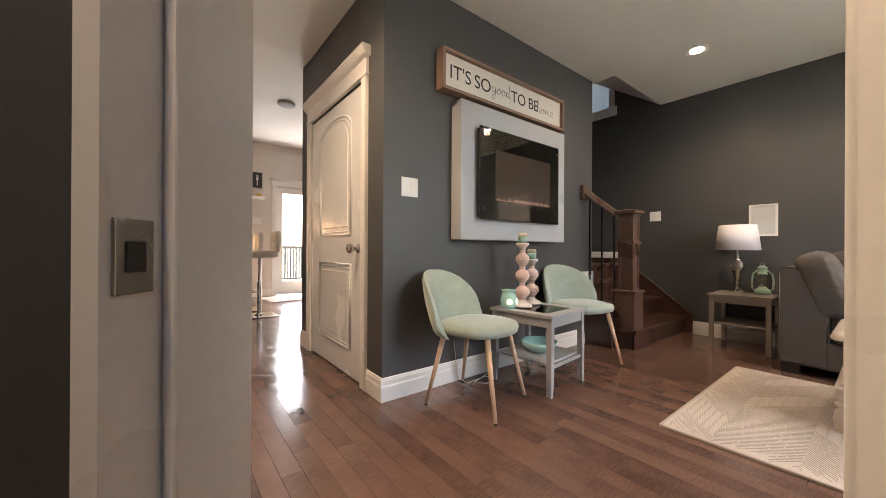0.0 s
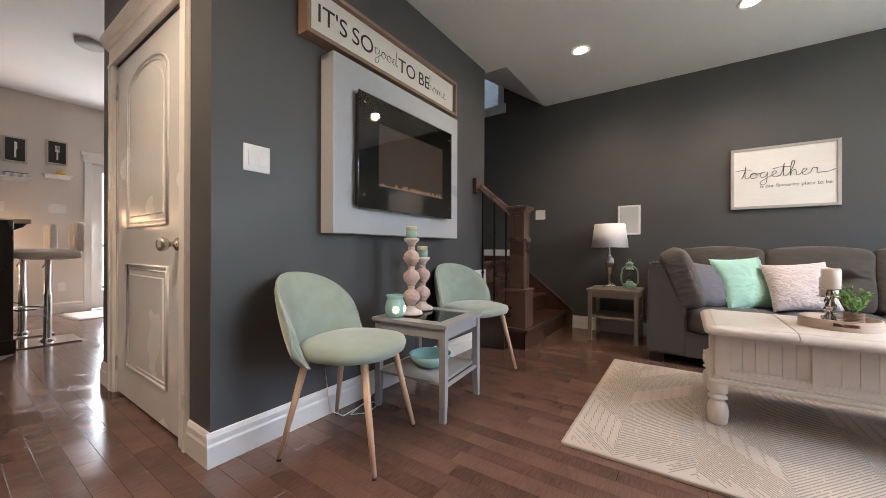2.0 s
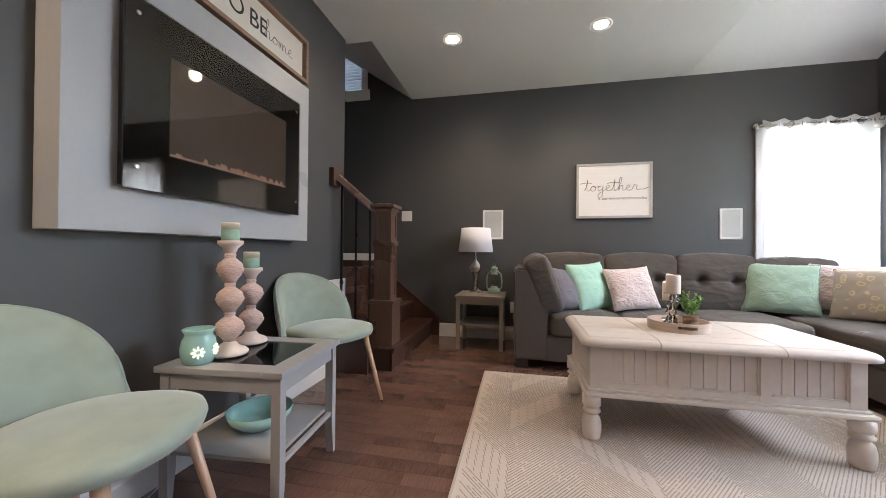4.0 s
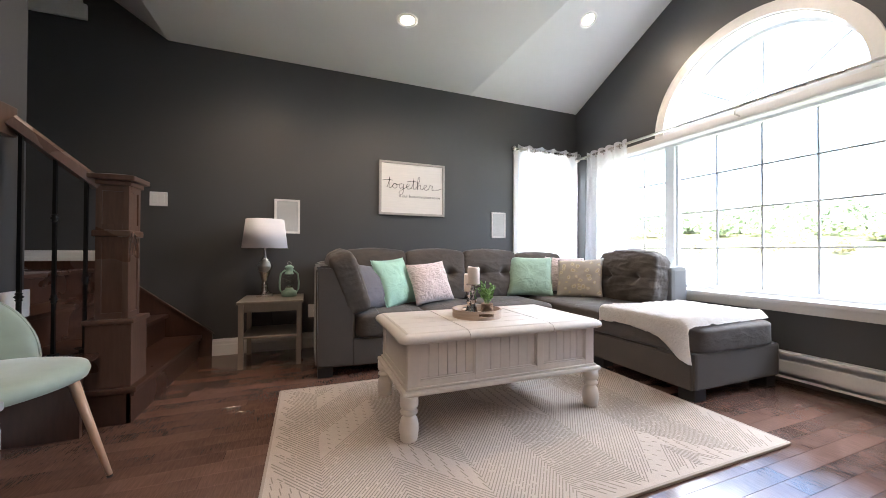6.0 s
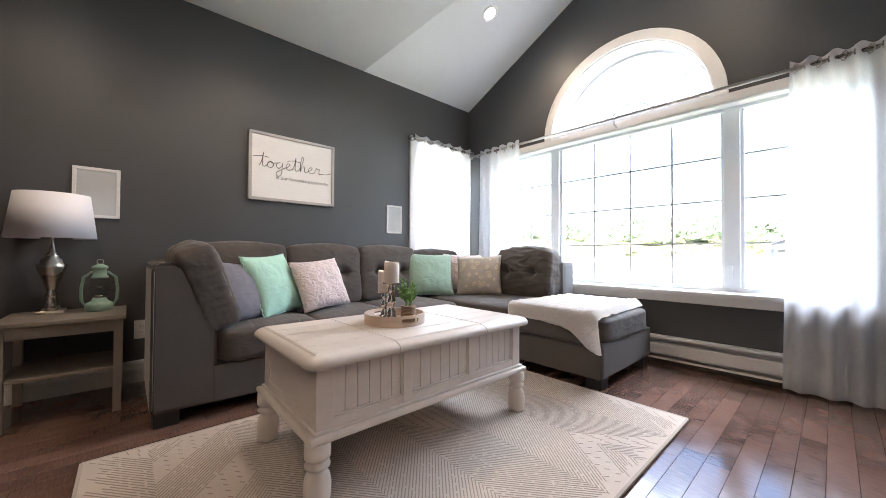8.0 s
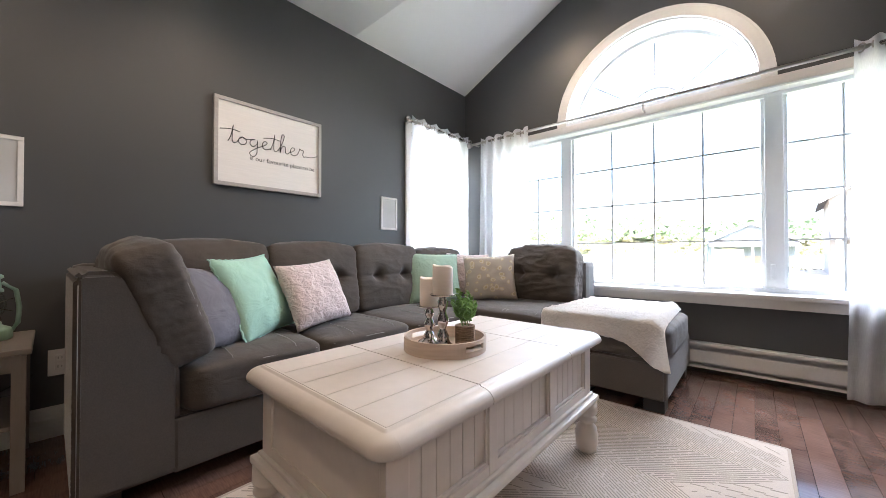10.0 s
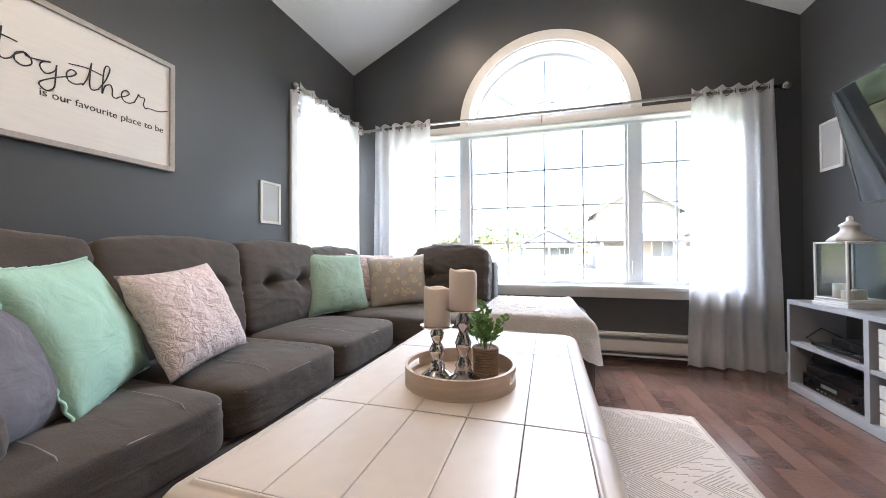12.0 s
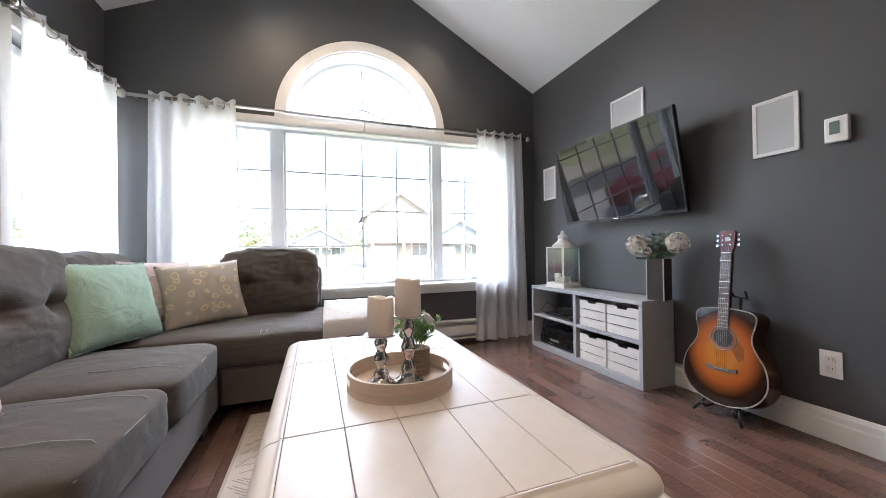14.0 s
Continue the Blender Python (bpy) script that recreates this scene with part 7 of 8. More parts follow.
part("fretboard", bx(0.050, 0.057, -0.027, 0.027, 0.385, 0.80, bev=0.001), "fretwood", gt)
part("neck", bx(0.028, 0.050, -0.024, 0.024, 0.50, 0.80, bev=0.006), "guitarside", gt)
for i in range(15):
    z = 0.80 - 0.415 * (1 - 0.5 ** (i / 9.5)) / (1 - 0.5 ** (15 / 9.5))
    part("fret", bx(0.057, 0.0578, -0.026, 0.026, z - 0.001, z + 0.001), "steel", gt)
bm = bmesh.new()
prism(bm, [(-0.024, 0.80), (0.024, 0.80), (0.036, 0.83), (0.038, 0.915), (0.018, 0.925), (0, 0.918), (-0.018, 0.925), (-0.038, 0.915), (-0.036, 0.83)], "x", 0.036, 0.052)
part("headstock", bm, "headwood", gt)
part("headstock_inlay", bx(0.0521, 0.0526, -0.012, 0.012, 0.862, 0.885, bev=0.0002), "ivory", gt)
for s in (-1, 1):
    for i in range(3):
        z = 0.842 + i * 0.027
        k = part("tuning_peg", tube([(0.042, s * 0.036, z), (0.042, s * 0.05, z)], 0.0025, 6), "chrome", gt)
        part("peg_button", bx(0.038, 0.046, min(s * 0.049, s * 0.060), max(s * 0.049, s * 0.060), z - 0.007, z + 0.007, bev=0.002), "chrome", k)
        part("string_post", tube([(0.052, s * 0.02, z), (0.06, s * 0.02, z)], 0.003, 8), "chrome", gt)
bm = bmesh.new()
prism(bm, [(-0.075, 0.178), (-0.04, 0.170), (0.04, 0.170), (0.075, 0.178), (0.075, 0.196), (0.04, 0.190), (-0.04, 0.190), (-0.075, 0.196)], "x", 0.049, 0.057)
part("bridge", bm, "fretwood", gt)
part("saddle", bx(0.057, 0.060, -0.038, 0.038, 0.183, 0.186), "ivory", gt)
for i in range(6):
    y = -0.025 + i * 0.010
    part("string", tube([(0.060, y, 0.185), (0.060, y * 0.8, 0.80), (0.056, y * 0.8, 0.84)], 0.0005, 4), "steel", gt)
bm = bmesh.new()
prism(bm, [(0.055, 0.36), (0.10, 0.31), (0.105, 0.25), (0.08, 0.235), (0.05, 0.28), (0.035, 0.302)], "x", 0.0492, 0.0498)
part("pickguard", bm, "guard", gt)
gs = thing("guitar_stand", 3.67, 0.252, 0.0, "black folding guitar stand under the guitar", "guitar stand")
for s in (-1, 1):
    part("front_leg", tube([(0.03, s * 0.07, 0.09), (0.085, s * 0.115, 0.008)], 0.009, 8), "blackplastic", gs)
    part("cradle_arm", tube([(-0.05, s * 0.07, 0.038), (0.06, s * 0.07, 0.034), (0.085, s * 0.07, 0.06)], 0.007, 8), "blackplastic", gs)
part("back_leg", tube([(0.0, 0.0, 0.06), (-0.11, 0.0, 0.008)], 0.009, 8), "blackplastic", gs)
part("spine", tube([(-0.05, 0.0, 0.04), (-0.10, 0.0, 0.35), (-0.125, 0.0, 0.60)], 0.009, 8), "blackplastic", gs)
part("neck_yoke", tube([(-0.10, -0.035, 0.635), (-0.125, -0.03, 0.60), (-0.125, 0.03, 0.60), (-0.10, 0.035, 0.635)], 0.007, 8), "blackplastic", gs)

# ---- kitchen beyond the hall ----
KY = 8.10
bm = bmesh.new()
box(bm, -0.5, 4.17, KY, KY + 0.2, 0, 2.95)
box(bm, 5.02, 5.92, KY, KY + 0.2, 0, 2.95)
box(bm, 4.17, 5.02, KY, KY + 0.2, 2.08, 2.95)
shell("wall_kitchen_north", bm, "cream", "cream painted kitchen wall", "wall")
shell("wall_kitchen_west", bx(-0.5, -0.4, 1.9, KY, 0, 2.95), "cream", "cream painted kitchen wall", "wall")
shell("wall_kitchen_south", bx(-0.5, 1.95, 4.3, 4.4, 0, 2.75), "cream", "cream painted kitchen wall", "wall")
shell("wall_kitchen_east", bx(5.92, 6.02, 4.05, KY, 0, 2.95), "cream", "cream painted kitchen wall", "wall")
d2 = tagged(new("door_2"), "white patio door with a tall glass pane", "door", kind="structure")
bm = bmesh.new()
box(bm, 4.09, 4.17, KY - 0.02, KY, 0, 2.09, 0.004)
box(bm, 5.02, 5.10, KY - 0.02, KY, 0, 2.09, 0.004)
box(bm, 4.07, 5.12, KY - 0.024, KY, 2.09, 2.18, 0.004)
prism(bm, [(KY, 2.18), (KY - 0.026, 2.18), (KY - 0.06, 2.23), (KY, 2.23)], "x", 4.05, 5.14)
part("door_casing", bm, "trim", d2)
bm = bmesh.new()
box(bm, 4.17, 4.29, KY + 0.05, KY + 0.095, 0.01, 2.08)
box(bm, 4.90, 5.02, KY + 0.05, KY + 0.095, 0.01, 2.08)
box(bm, 4.29, 4.90, KY + 0.05, KY + 0.095, 0.01, 0.27)
box(bm, 4.29, 4.90, KY + 0.05, KY + 0.095, 1.97, 2.08)
part("door_leaf", bm, "trim", d2)
g = part("pane", bx(4.29, 4.90, KY + 0.07, KY + 0.076, 0.27, 1.97), "glass", d2)
g.visible_shadow = False
for n, (x, z, k) in enumerate(((3.47, 2.12, 0), (3.83, 2.16, 1))):
    p = thing("cutlery_picture", x, KY, z, "small framed black picture of a white " + ("knife", "fork")[k], "picture")
    part("frame", bx(-0.10, 0.10, -0.025, 0, -0.16, 0.16, bev=0.003), "ivory2", p)
    part("picture_panel", bx(-0.08, 0.08, -0.028, -0.025, -0.14, 0.14), "ink", p)
    if k:
        bm = tube([(0, -0.03, -0.10), (0, -0.03, 0.02)], 0.008, 6)
        for q in (-0.016, -0.005, 0.006, 0.017):
            tube([(q, -0.03, 0.02), (q, -0.03, 0.09)], 0.0035, 5, bm)
        box(bm, -0.02, 0.02, -0.033, -0.029, 0.005, 0.03)
    else:
        bm = bmesh.new()
        prism(bm, [(-0.008, -0.10), (0.008, -0.10), (0.008, -0.01), (0.018, 0.02), (0.014, 0.09), (-0.006, 0.10), (-0.008, -0.01)], "y", -0.032, -0.028)
    part("cutlery_shape", bm, "plate", p)
for x0, x1, z in ((3.34, 3.60, 1.77), (3.70, 3.97, 1.86)):
    s = thing("wall_ledge", (x0 + x1) / 2, KY, z, "small white moulded wall ledge under a picture", "wall shelf", "wall ledges")
    w = (x1 - x0) / 2
    part("ledge_board", bx(-w, w, -0.10, 0, -0.012, 0, bev=0.003), "trim", s)
    bm = bmesh.new()
    prism(bm, [(0, -0.05), (-0.03, -0.05), (-0.08, -0.012), (0, -0.012)], "x", -w + 0.015, w - 0.015)
    part("ledge_moulding", bm, "trim", s)
for i in range(3):
    p = thing("mini_planter", 3.40 + i * 0.07, KY - 0.05, 1.77, "tiny green plant in a white planter on the ledge", "plant", "mini planters")
    part("planter_pot", lathe([(0.022, 0), (0.026, 0.045), (0.02, 0.045)], 14), "plate", p)
    bm = bmesh.new()
    for k in range(24):
        a = pr.uniform(0, 6.28)
        leafy(bm, pr, Vector((0, 0, 0.045)), Vector((math.cos(a), math.sin(a), 1.3)) * 0.05, 0.05, 0.008)
    part("foliage", bm, "leaf", p)
p = thing("yellow_bowl", 3.86, KY - 0.05, 1.86, "small yellow ornament on the wall ledge", "ornament")
part("ornament_body", lathe([(0.02, 0), (0.045, 0.012), (0.05, 0.03), (0.035, 0.048), (0.012, 0.056)], 20), "yellow", p)
for x, z, w in ((3.35, 1.40, 0.075), (3.835, 1.41, 0.165), (3.88, 0.35, 0.075)):
    plate("light_switch", facing(x, KY, z, "south"), w, 0.118, "white wall plate on the cream kitchen wall", 1 if w < 0.1 else 3)

uc = thing("upper_cabinet", 2.6, KY, 1.41, "espresso stained upper cabinet with crown moulding", "cabinet")
uc.matrix_world = Matrix.Identity(4)
part("cabinet_body", bx(1.2, 3.18, KY - 0.33, KY, 1.42, 2.28), "espresso", uc)
bm = bmesh.new()
prism(bm, [(KY, 2.28), (KY - 0.34, 2.28), (KY - 0.39, 2.34), (KY - 0.39, 2.355), (KY, 2.355)], "x", 1.2, 3.23)
part("crown_moulding", bm, "espresso", uc)
for i in range(4):
    x0 = 1.25 + i * 0.48
    dr = part("cabinet_door", bx(x0, x0 + 0.465, KY - 0.35, KY - 0.331, 1.45, 2.26, bev=0.003), "espresso", uc)
    bm = bmesh.new()
    for a, b, c, e in ((x0, x0 + 0.06, 1.45, 2.26), (x0 + 0.405, x0 + 0.465, 1.45, 2.26), (x0 + 0.06, x0 + 0.405, 1.45, 1.51), (x0 + 0.06, x0 + 0.405, 2.20, 2.26)):
        box(bm, a, b, KY - 0.358, KY - 0.350, c, e)
    part("door_frame", bm, "espresso", dr)
    hx_ = x0 + (0.43 if i % 2 == 0 else 0.035)
    part("bar_handle", bx(hx_ - 0.012, hx_ + 0.012, KY - 0.385, KY - 0.372, 1.52, 1.76, bev=0.003), "steel", dr)
bc = thing("base_cabinet", 2.2, KY, 0, "espresso base cabinet with a beige laminate counter", "cabinet")
bc.matrix_world = Matrix.Identity(4)
part("cabinet_body", bx(1.2, 2.95, KY - 0.60, KY, 0.1, 0.87), "espresso", bc)
part("toe_kick", bx(1.2, 2.95, KY - 0.54, KY, 0, 0.1), "blackfoot", bc)
part("worktop", bx(1.18, 2.98, KY - 0.63, KY, 0.87, 0.91, bev=0.005), "counter", bc)
lt = area("under_cabinet_strip", look((2.4, KY - 0.2, 1.41), (2.4, KY - 0.15, 0.9)), 1.2, 0.05, 4, (1.0, 0.62, 0.32))

isl = thing("kitchen_island", 2.5, 5.8, 0, "espresso kitchen island with a diamond wine rack and raised bar", "kitchen island")
isl.matrix_world = Matrix.Identity(4)
IY = 5.74
part("island_carcass", bx(1.2, 3.10, IY + 0.30, IY + 0.62, 0.0, 0.87), "espresso", isl)
part("rack_back", bx(1.2, 3.10, IY + 0.27, IY + 0.30, 0.10, 0.87), "blackfoot", isl)
part("rack_base", bx(1.2, 3.12, IY - 0.01, IY + 0.30, 0.0, 0.11, bev=0.004), "espresso", isl)
part("rack_top_rail", bx(1.2, 3.10, IY, IY + 0.03, 0.83, 0.87), "espresso", isl)
for i in range(-3, 14):
    for s in (-1, 1):
        x = 1.25 + i * 0.175
        a, b = Vector((x, 0, 0.11)), Vector((x + s * 0.72, 0, 0.83))
        lo, hi = 1.22, 3.10
        if a.x < lo or a.x > hi:
            e = lo if a.x < lo else hi
            f = (e - a.x) / (b.x - a.x)
            if not 0 < f < 1:
                continue
            a = a.lerp(b, f)
        if b.x < lo or b.x > hi:
            e = lo if b.x < lo else hi
            f = (e - a.x) / (b.x - a.x)
            b = a.lerp(b, f)
        bm = bmesh.new()
        prism(bm, [(a.x - 0.006, a.z), (a.x + 0.006, a.z), (b.x + 0.006, b.z), (b.x - 0.006, b.z)], "y", IY + (0.004 if s > 0 else 0.008), IY + 0.26)
        part("rack_slat", bm, "espresso", isl)
for x, z in ((2.60, 0.68), (2.78, 0.66), (2.95, 0.68), (2.58, 0.50), (2.86, 0.46), (2.68, 0.27), (2.80, 0.24), (2.60, 0.17), (3.03, 0.24), (2.42, 0.5), (2.3, 0.3)):
    w = thing("wine_bottle", x, IY + 0.02, z, "wine bottle lying in the rack, foil end showing", "bottle", "wine bottles", rx=-90)
    part("bottle_glass", lathe([(0.014, 0.0), (0.015, 0.07), (0.036, 0.11), (0.037, 0.24)], 14), "bottle", w)
    part("foil_cap", lathe([(0.012, -0.004), (0.016, -0.003), (0.016, 0.03)], 14), "foil", w)
part("counter_slab", bx(1.2, 3.115, IY - 0.03, IY + 0.34, 0.87, 0.91, bev=0.005), "counter", isl)
part("end_post", bx(3.12, 3.27, IY - 0.03, IY + 0.75, 0.0, 1.11, bev=0.004), "espresso", isl)
part("post_base", bx(3.105, 3.285, IY - 0.045, IY + 0.765, 0.0, 0.12, bev=0.006), "espresso", isl)
part("bar_riser", bx(1.2, 3.12, IY + 0.62, IY + 0.72, 0.0, 1.11), "espresso", isl)
part("riser_tile", bx(1.2, 3.118, IY + 0.61, IY + 0.62, 0.91, 1.11), "tile", isl)
part("bar_top", bx(1.15, 3.42, IY + 0.50, IY + 0.98, 1.11, 1.15, bev=0.006), "counter", isl)
bm = bmesh.new()
prism(bm, [(3.27, 1.11), (3.40, 1.11), (3.38, 1.08), (3.31, 1.04), (3.29, 0.9), (3.27, 0.86)], "y", IY + 0.60, IY + 0.70)
part("corbel", bm, "espresso", isl)


def stool(x, y, rz):
    s = thing("bar_stool", x, y, 0, "cream tufted bar stool on a chrome pedestal", "bar stool", "bar stools", rz=rz)
    part("base_disc", bx(-0.20, 0.20, -0.20, 0.20, 0, 0.012, bev=0.005), "chrome", s)
    part("column", lathe([(0.06, 0.012), (0.035, 0.03), (0.028, 0.05), (0.028, 0.45), (0.02, 0.455), (0.02, 0.78)], 18), "chrome", s)
    part("footrest", tube([(0.02, 0, 0.33), (0.1, 0.14, 0.33), (0.19, 0.13, 0.33), (0.22, 0, 0.33), (0.19, -0.13, 0.33), (0.1, -0.14, 0.33), (0.02, 0, 0.33)], 0.009, 8), "chrome", s)
    part("height_lever", tube([(0, 0.02, 0.76), (0.03, 0.12, 0.74), (0.05, 0.15, 0.70)], 0.005, 6), "chrome", s)
    bm = superbox(0.42, 0.40, 0.085, e=6, n=8, puff=0.01, wrinkle=0.0)
    bm.transform(Matrix.Translation((0, 0, 0.82)))
    part("seat_pad", bm, "whiteleather", s)
    for k in (-1, 0, 1):
        bm = superbox(0.06, 0.128, 0.28, e=5, n=6, wrinkle=0.0)
        bm.transform(Matrix.Translation((-0.19 - 0.0, k * 0.131, 0.99)))
        part("back_channel", bm, "whiteleather", s)


stool(3.50, 6.05, 180)
stool(3.40, 6.62, 180)
for x, y, z in ((2.79, 6.25, 1.94), (2.62, 6.95, 1.86)):
    p = thing("pendant_light", x, y, z, "cream double drum pendant light on a thin rod", "pendant light", "pendant lights")
    bm = lathe([(0.12, -0.06), (0.122, 0.0), (0.12, 0.06), (0.11, 0.06)], 30)
    part("drum_shade", bm, "drum", p)
    zt = ZC + (y - 4.05) * 0.0711 - z
    part("rod", tube([(0, 0, 0.06), (0, 0, zt)], 0.005, 6), "steel", p)
    part("canopy", bx(-0.09, 0.09, -0.03, 0.03, zt - 0.03, zt, bev=0.004), "steel", p)
bm = bmesh.new()
prism(bm, [(1.0, 4.4), (2.60, 4.4), (3.28, 5.70), (3.28, 6.6), (1.0, 6.6)], "z", -0.001, 0.0015)
shell("floor_tile_bed", bm, "grout", "beige tile floor grout bed", "floor")
mt2 = thing("door_mat", 4.3, 7.6, 0.0, "cream fringed mat inside the patio door", "mat", rz=4)
part("mat_body", bx(-0.42, 0.42, -0.40, 0.33, 0.001, 0.010, bev=0.003), "kmat", mt2)
for i in range(38):
    part("fringe", tube([(-0.42, -0.39 + i * 0.018, 0.006), (-0.47, -0.385 + i * 0.018 + pr.uniform(-0.01, 0.01), 0.003)], 0.002, 4), "kmat", mt2)
baseboard("baseboard", 2.95, KY, 4.09, KY, 0, -1)
deck = thing("deck", 4.5, 9.5, -0.1, "wooden deck with a dark railing outside the patio door", "deck")
deck.matrix_world = Matrix.Identity(4)
for i in range(14):
    part("deck_board", bx(2.8, 6.5, 8.32 + i * 0.145, 8.455 + i * 0.145, -0.10, -0.07), "greige", deck)
part("rail_cap", bx(2.8, 6.5, 10.36, 10.46, 0.92, 0.96), "blackplastic", deck)
for i in range(26):
    part("rail_picket", bx(2.85 + i * 0.14, 2.88 + i * 0.14, 10.39, 10.42, -0.07, 0.92), "blackplastic", deck)
part("deck_posts", bx(2.8, 2.9, 10.3, 10.4, -1.0, -0.10), "greige", deck)
part("deck_posts", bx(6.4, 6.5, 10.3, 10.4, -1.0, -0.10), "greige", deck)

# ---- outdoors ----
GZ = -0.75


def land(x, y):
    d = max(0.0, math.hypot(x - 20, y + 10) - 75)
    rise = (11 + 8 * min(max(x / 60, 0), 1)) * (1 - math.exp(-(d / 90.0) ** 2)) if y < 20 else 0.0
    return GZ + rise + 0.5 * noise.noise((x * 0.03, y * 0.03, 0)) * min(1, d / 20)


bm = bmesh.new()
xs = [-900, -500, -300, -200] + list(range(-160, 280, 10)) + [330, 450, 700, 1000]
yss = [-900, -500, -350] + list(range(-280, 0, 10)) + [0, 40, 120, 400, 900]
gv = [[bm.verts.new((x, y, land(x, y))) for y in yss] for x in xs]
for i in range(len(xs) - 1):
    for j in range(len(yss) - 1):
        bm.faces.new((gv[i][j], gv[i + 1][j], gv[i + 1][j + 1], gv[i][j + 1])).smooth = True
shell("ground", bm, "grass", "rough green and sandy open field", "ground")
shell("ground_lot", bx(-6, 40, -60, -22, GZ - 0.05, GZ + 0.02), "sand", "pale sandy building lot", "ground")
shell("road", bx(-60, 60, -20, -12, GZ - 0.05, GZ + 0.04), "asphalt", "grey asphalt street", "road")
shell("driveway", bx(9.0, 15.5, -12, -1.5, GZ - 0.05, GZ + 0.03), "concrete", "pale grey concrete driveway", "driveway")


def pydata(name, verts, faces, material, parent=None, label="", kind=""):
    me = bpy.data.meshes.new(name)
    me.from_pydata(verts, [], faces)
    me.materials.append(M[material])
    ob = new(name, me)
    ob.parent = parent
    return tagged(ob, label, kind=kind)


def crown(verts, faces, c, r, n, rnd):
    """Ragged clumps of foliage round c."""
    for _ in range(n):
        d = Vector((rnd.gauss(0, 1), rnd.gauss(0, 1), rnd.gauss(0, 1))).normalized() * rnd.uniform(0.35, 1.0)
        p = Vector((c[0] + d.x * r[0], c[1] + d.y * r[0], c[2] + d.z * r[1]))
        s = r[0] * rnd.uniform(0.10, 0.24)
        k = len(verts)
        for _v in range(5):
            verts.append((p.x + rnd.uniform(-s, s), p.y + rnd.uniform(-s, s), p.z + rnd.uniform(-s, s)))
        faces.extend(((k, k + 1, k + 2), (k, k + 2, k + 3), (k + 1, k + 4, k + 2), (k + 3, k + 4, k), (k + 2, k + 3, k + 4)))


wr = random.Random(77)
for material, count, lab in (("treeleaf", 850, "dense green wooded hillside beyond the field"), ("treeleaf2", 160, "yellow-brown bushes among the woods")):
    vs_, fs_ = [], []
    for i in range(count):
        a = wr.uniform(-2.75, -0.05)
        d = wr.uniform(125, 195) if material == "treeleaf" else wr.uniform(95, 135)
        x, y = 20 + d * math.cos(a) * 1.15, -10 + d * math.sin(a)
        h = wr.uniform(4.5, 8) if material == "treeleaf" else wr.uniform(1.5, 3.5)
        crown(vs_, fs_, (x, y, land(x, y) + h * 0.55), (h * 0.75, h * 0.45), 90, wr)
    pydata("woods", vs_, fs_, material, None, lab, "stuff")
vs_, fs_ = [], []
for i in range(420):
    x, y = wr.uniform(-10, 60), wr.uniform(-70, -23)
    crown(vs_, fs_, (x, y, land(x, y) + 0.15), (wr.uniform(0.3, 0.9), 0.25), 9, wr)
pydata("scrub", vs_, fs_, "treeleaf2", None, "low scrub over the sandy lot", "stuff")


def house(x, y, w, d, h1, h2, rz, wall, label):
    o = thing("house", x, y, GZ, label, "house", rz=rz)
    part("wall", bx(-w / 2, w / 2, -d / 2, d / 2, 0, h1), wall, o)
    part("gable_wall", prism(bmesh.new(), [(-w / 2, h1), (w / 2, h1), (0, h2)], "y", -d / 2 + 0.01, d / 2), wall, o)
    ov = 0.5
    k = (h2 - h1) / (w / 2)
    for s in (-1, 1):
        part("roof", prism(bmesh.new(), [(s * (w / 2 + ov), h1 - k * ov), (0, h2), (0, h2 + 0.22), (s * (w / 2 + ov), h1 - k * ov + 0.22)], "y", -d / 2 - ov, d / 2 + ov), "shingle", o)
        part("fascia", prism(bmesh.new(), [(s * (w / 2 + ov), h1 - k * ov - 0.12), (0, h2 - 0.12), (0, h2 + 0.18), (s * (w / 2 + ov), h1 - k * ov + 0.18)], "y", d / 2 + ov, d / 2 + ov + 0.05), "trim", o)
    part("brick_skirt", bx(-w / 2 - 0.05, w / 2 + 0.05, d / 2, d / 2 + 0.08, 0, 1.2), "brick", o)
    for i in range(int((h1 - 1.45) / 0.25)):
        part("lap_board", bx(-w / 2, w / 2, d / 2, d / 2 + 0.03, 1.2 + i * 0.25, 1.43 + i * 0.25), wall, o)
    for cx, pz, ww, hh in ((-w * 0.25, h1 * 0.68, 1.5, 1.3), (w * 0.25, h1 * 0.68, 1.5, 1.3), (-w * 0.3, 1.2, 1.6, 1.3)):
        wn = part("window", bx(cx - ww / 2 - 0.1, cx + ww / 2 + 0.1, d / 2 + 0.03, d / 2 + 0.10, pz - 0.1, pz + hh + 0.1), "trim", o)
        for q in (-1, 1):
            part("pane", bx(cx + (-ww / 2 if q < 0 else 0.03), cx + (-0.03 if q < 0 else ww / 2), d / 2 + 0.101, d / 2 + 0.12, pz, pz + hh), "housewin", wn)
    part("porch_roof", prism(bmesh.new(), [(d / 2, 3.3), (d / 2 + 2.2, 2.7), (d / 2 + 2.2, 2.5), (d / 2, 2.6)], "x", -w / 2, w / 2), "shingle", o)
    for q in (-0.45, 0.0, 0.45):
        part("porch_post", bx(q * w - 0.12, q * w + 0.12, d / 2 + 1.9, d / 2 + 2.1, 0, 2.5), "trim", o)
    part("garage_door", bx(w * 0.08, w * 0.42, d / 2 + 0.08, d / 2 + 0.12, 0, 2.2), "trim", o)


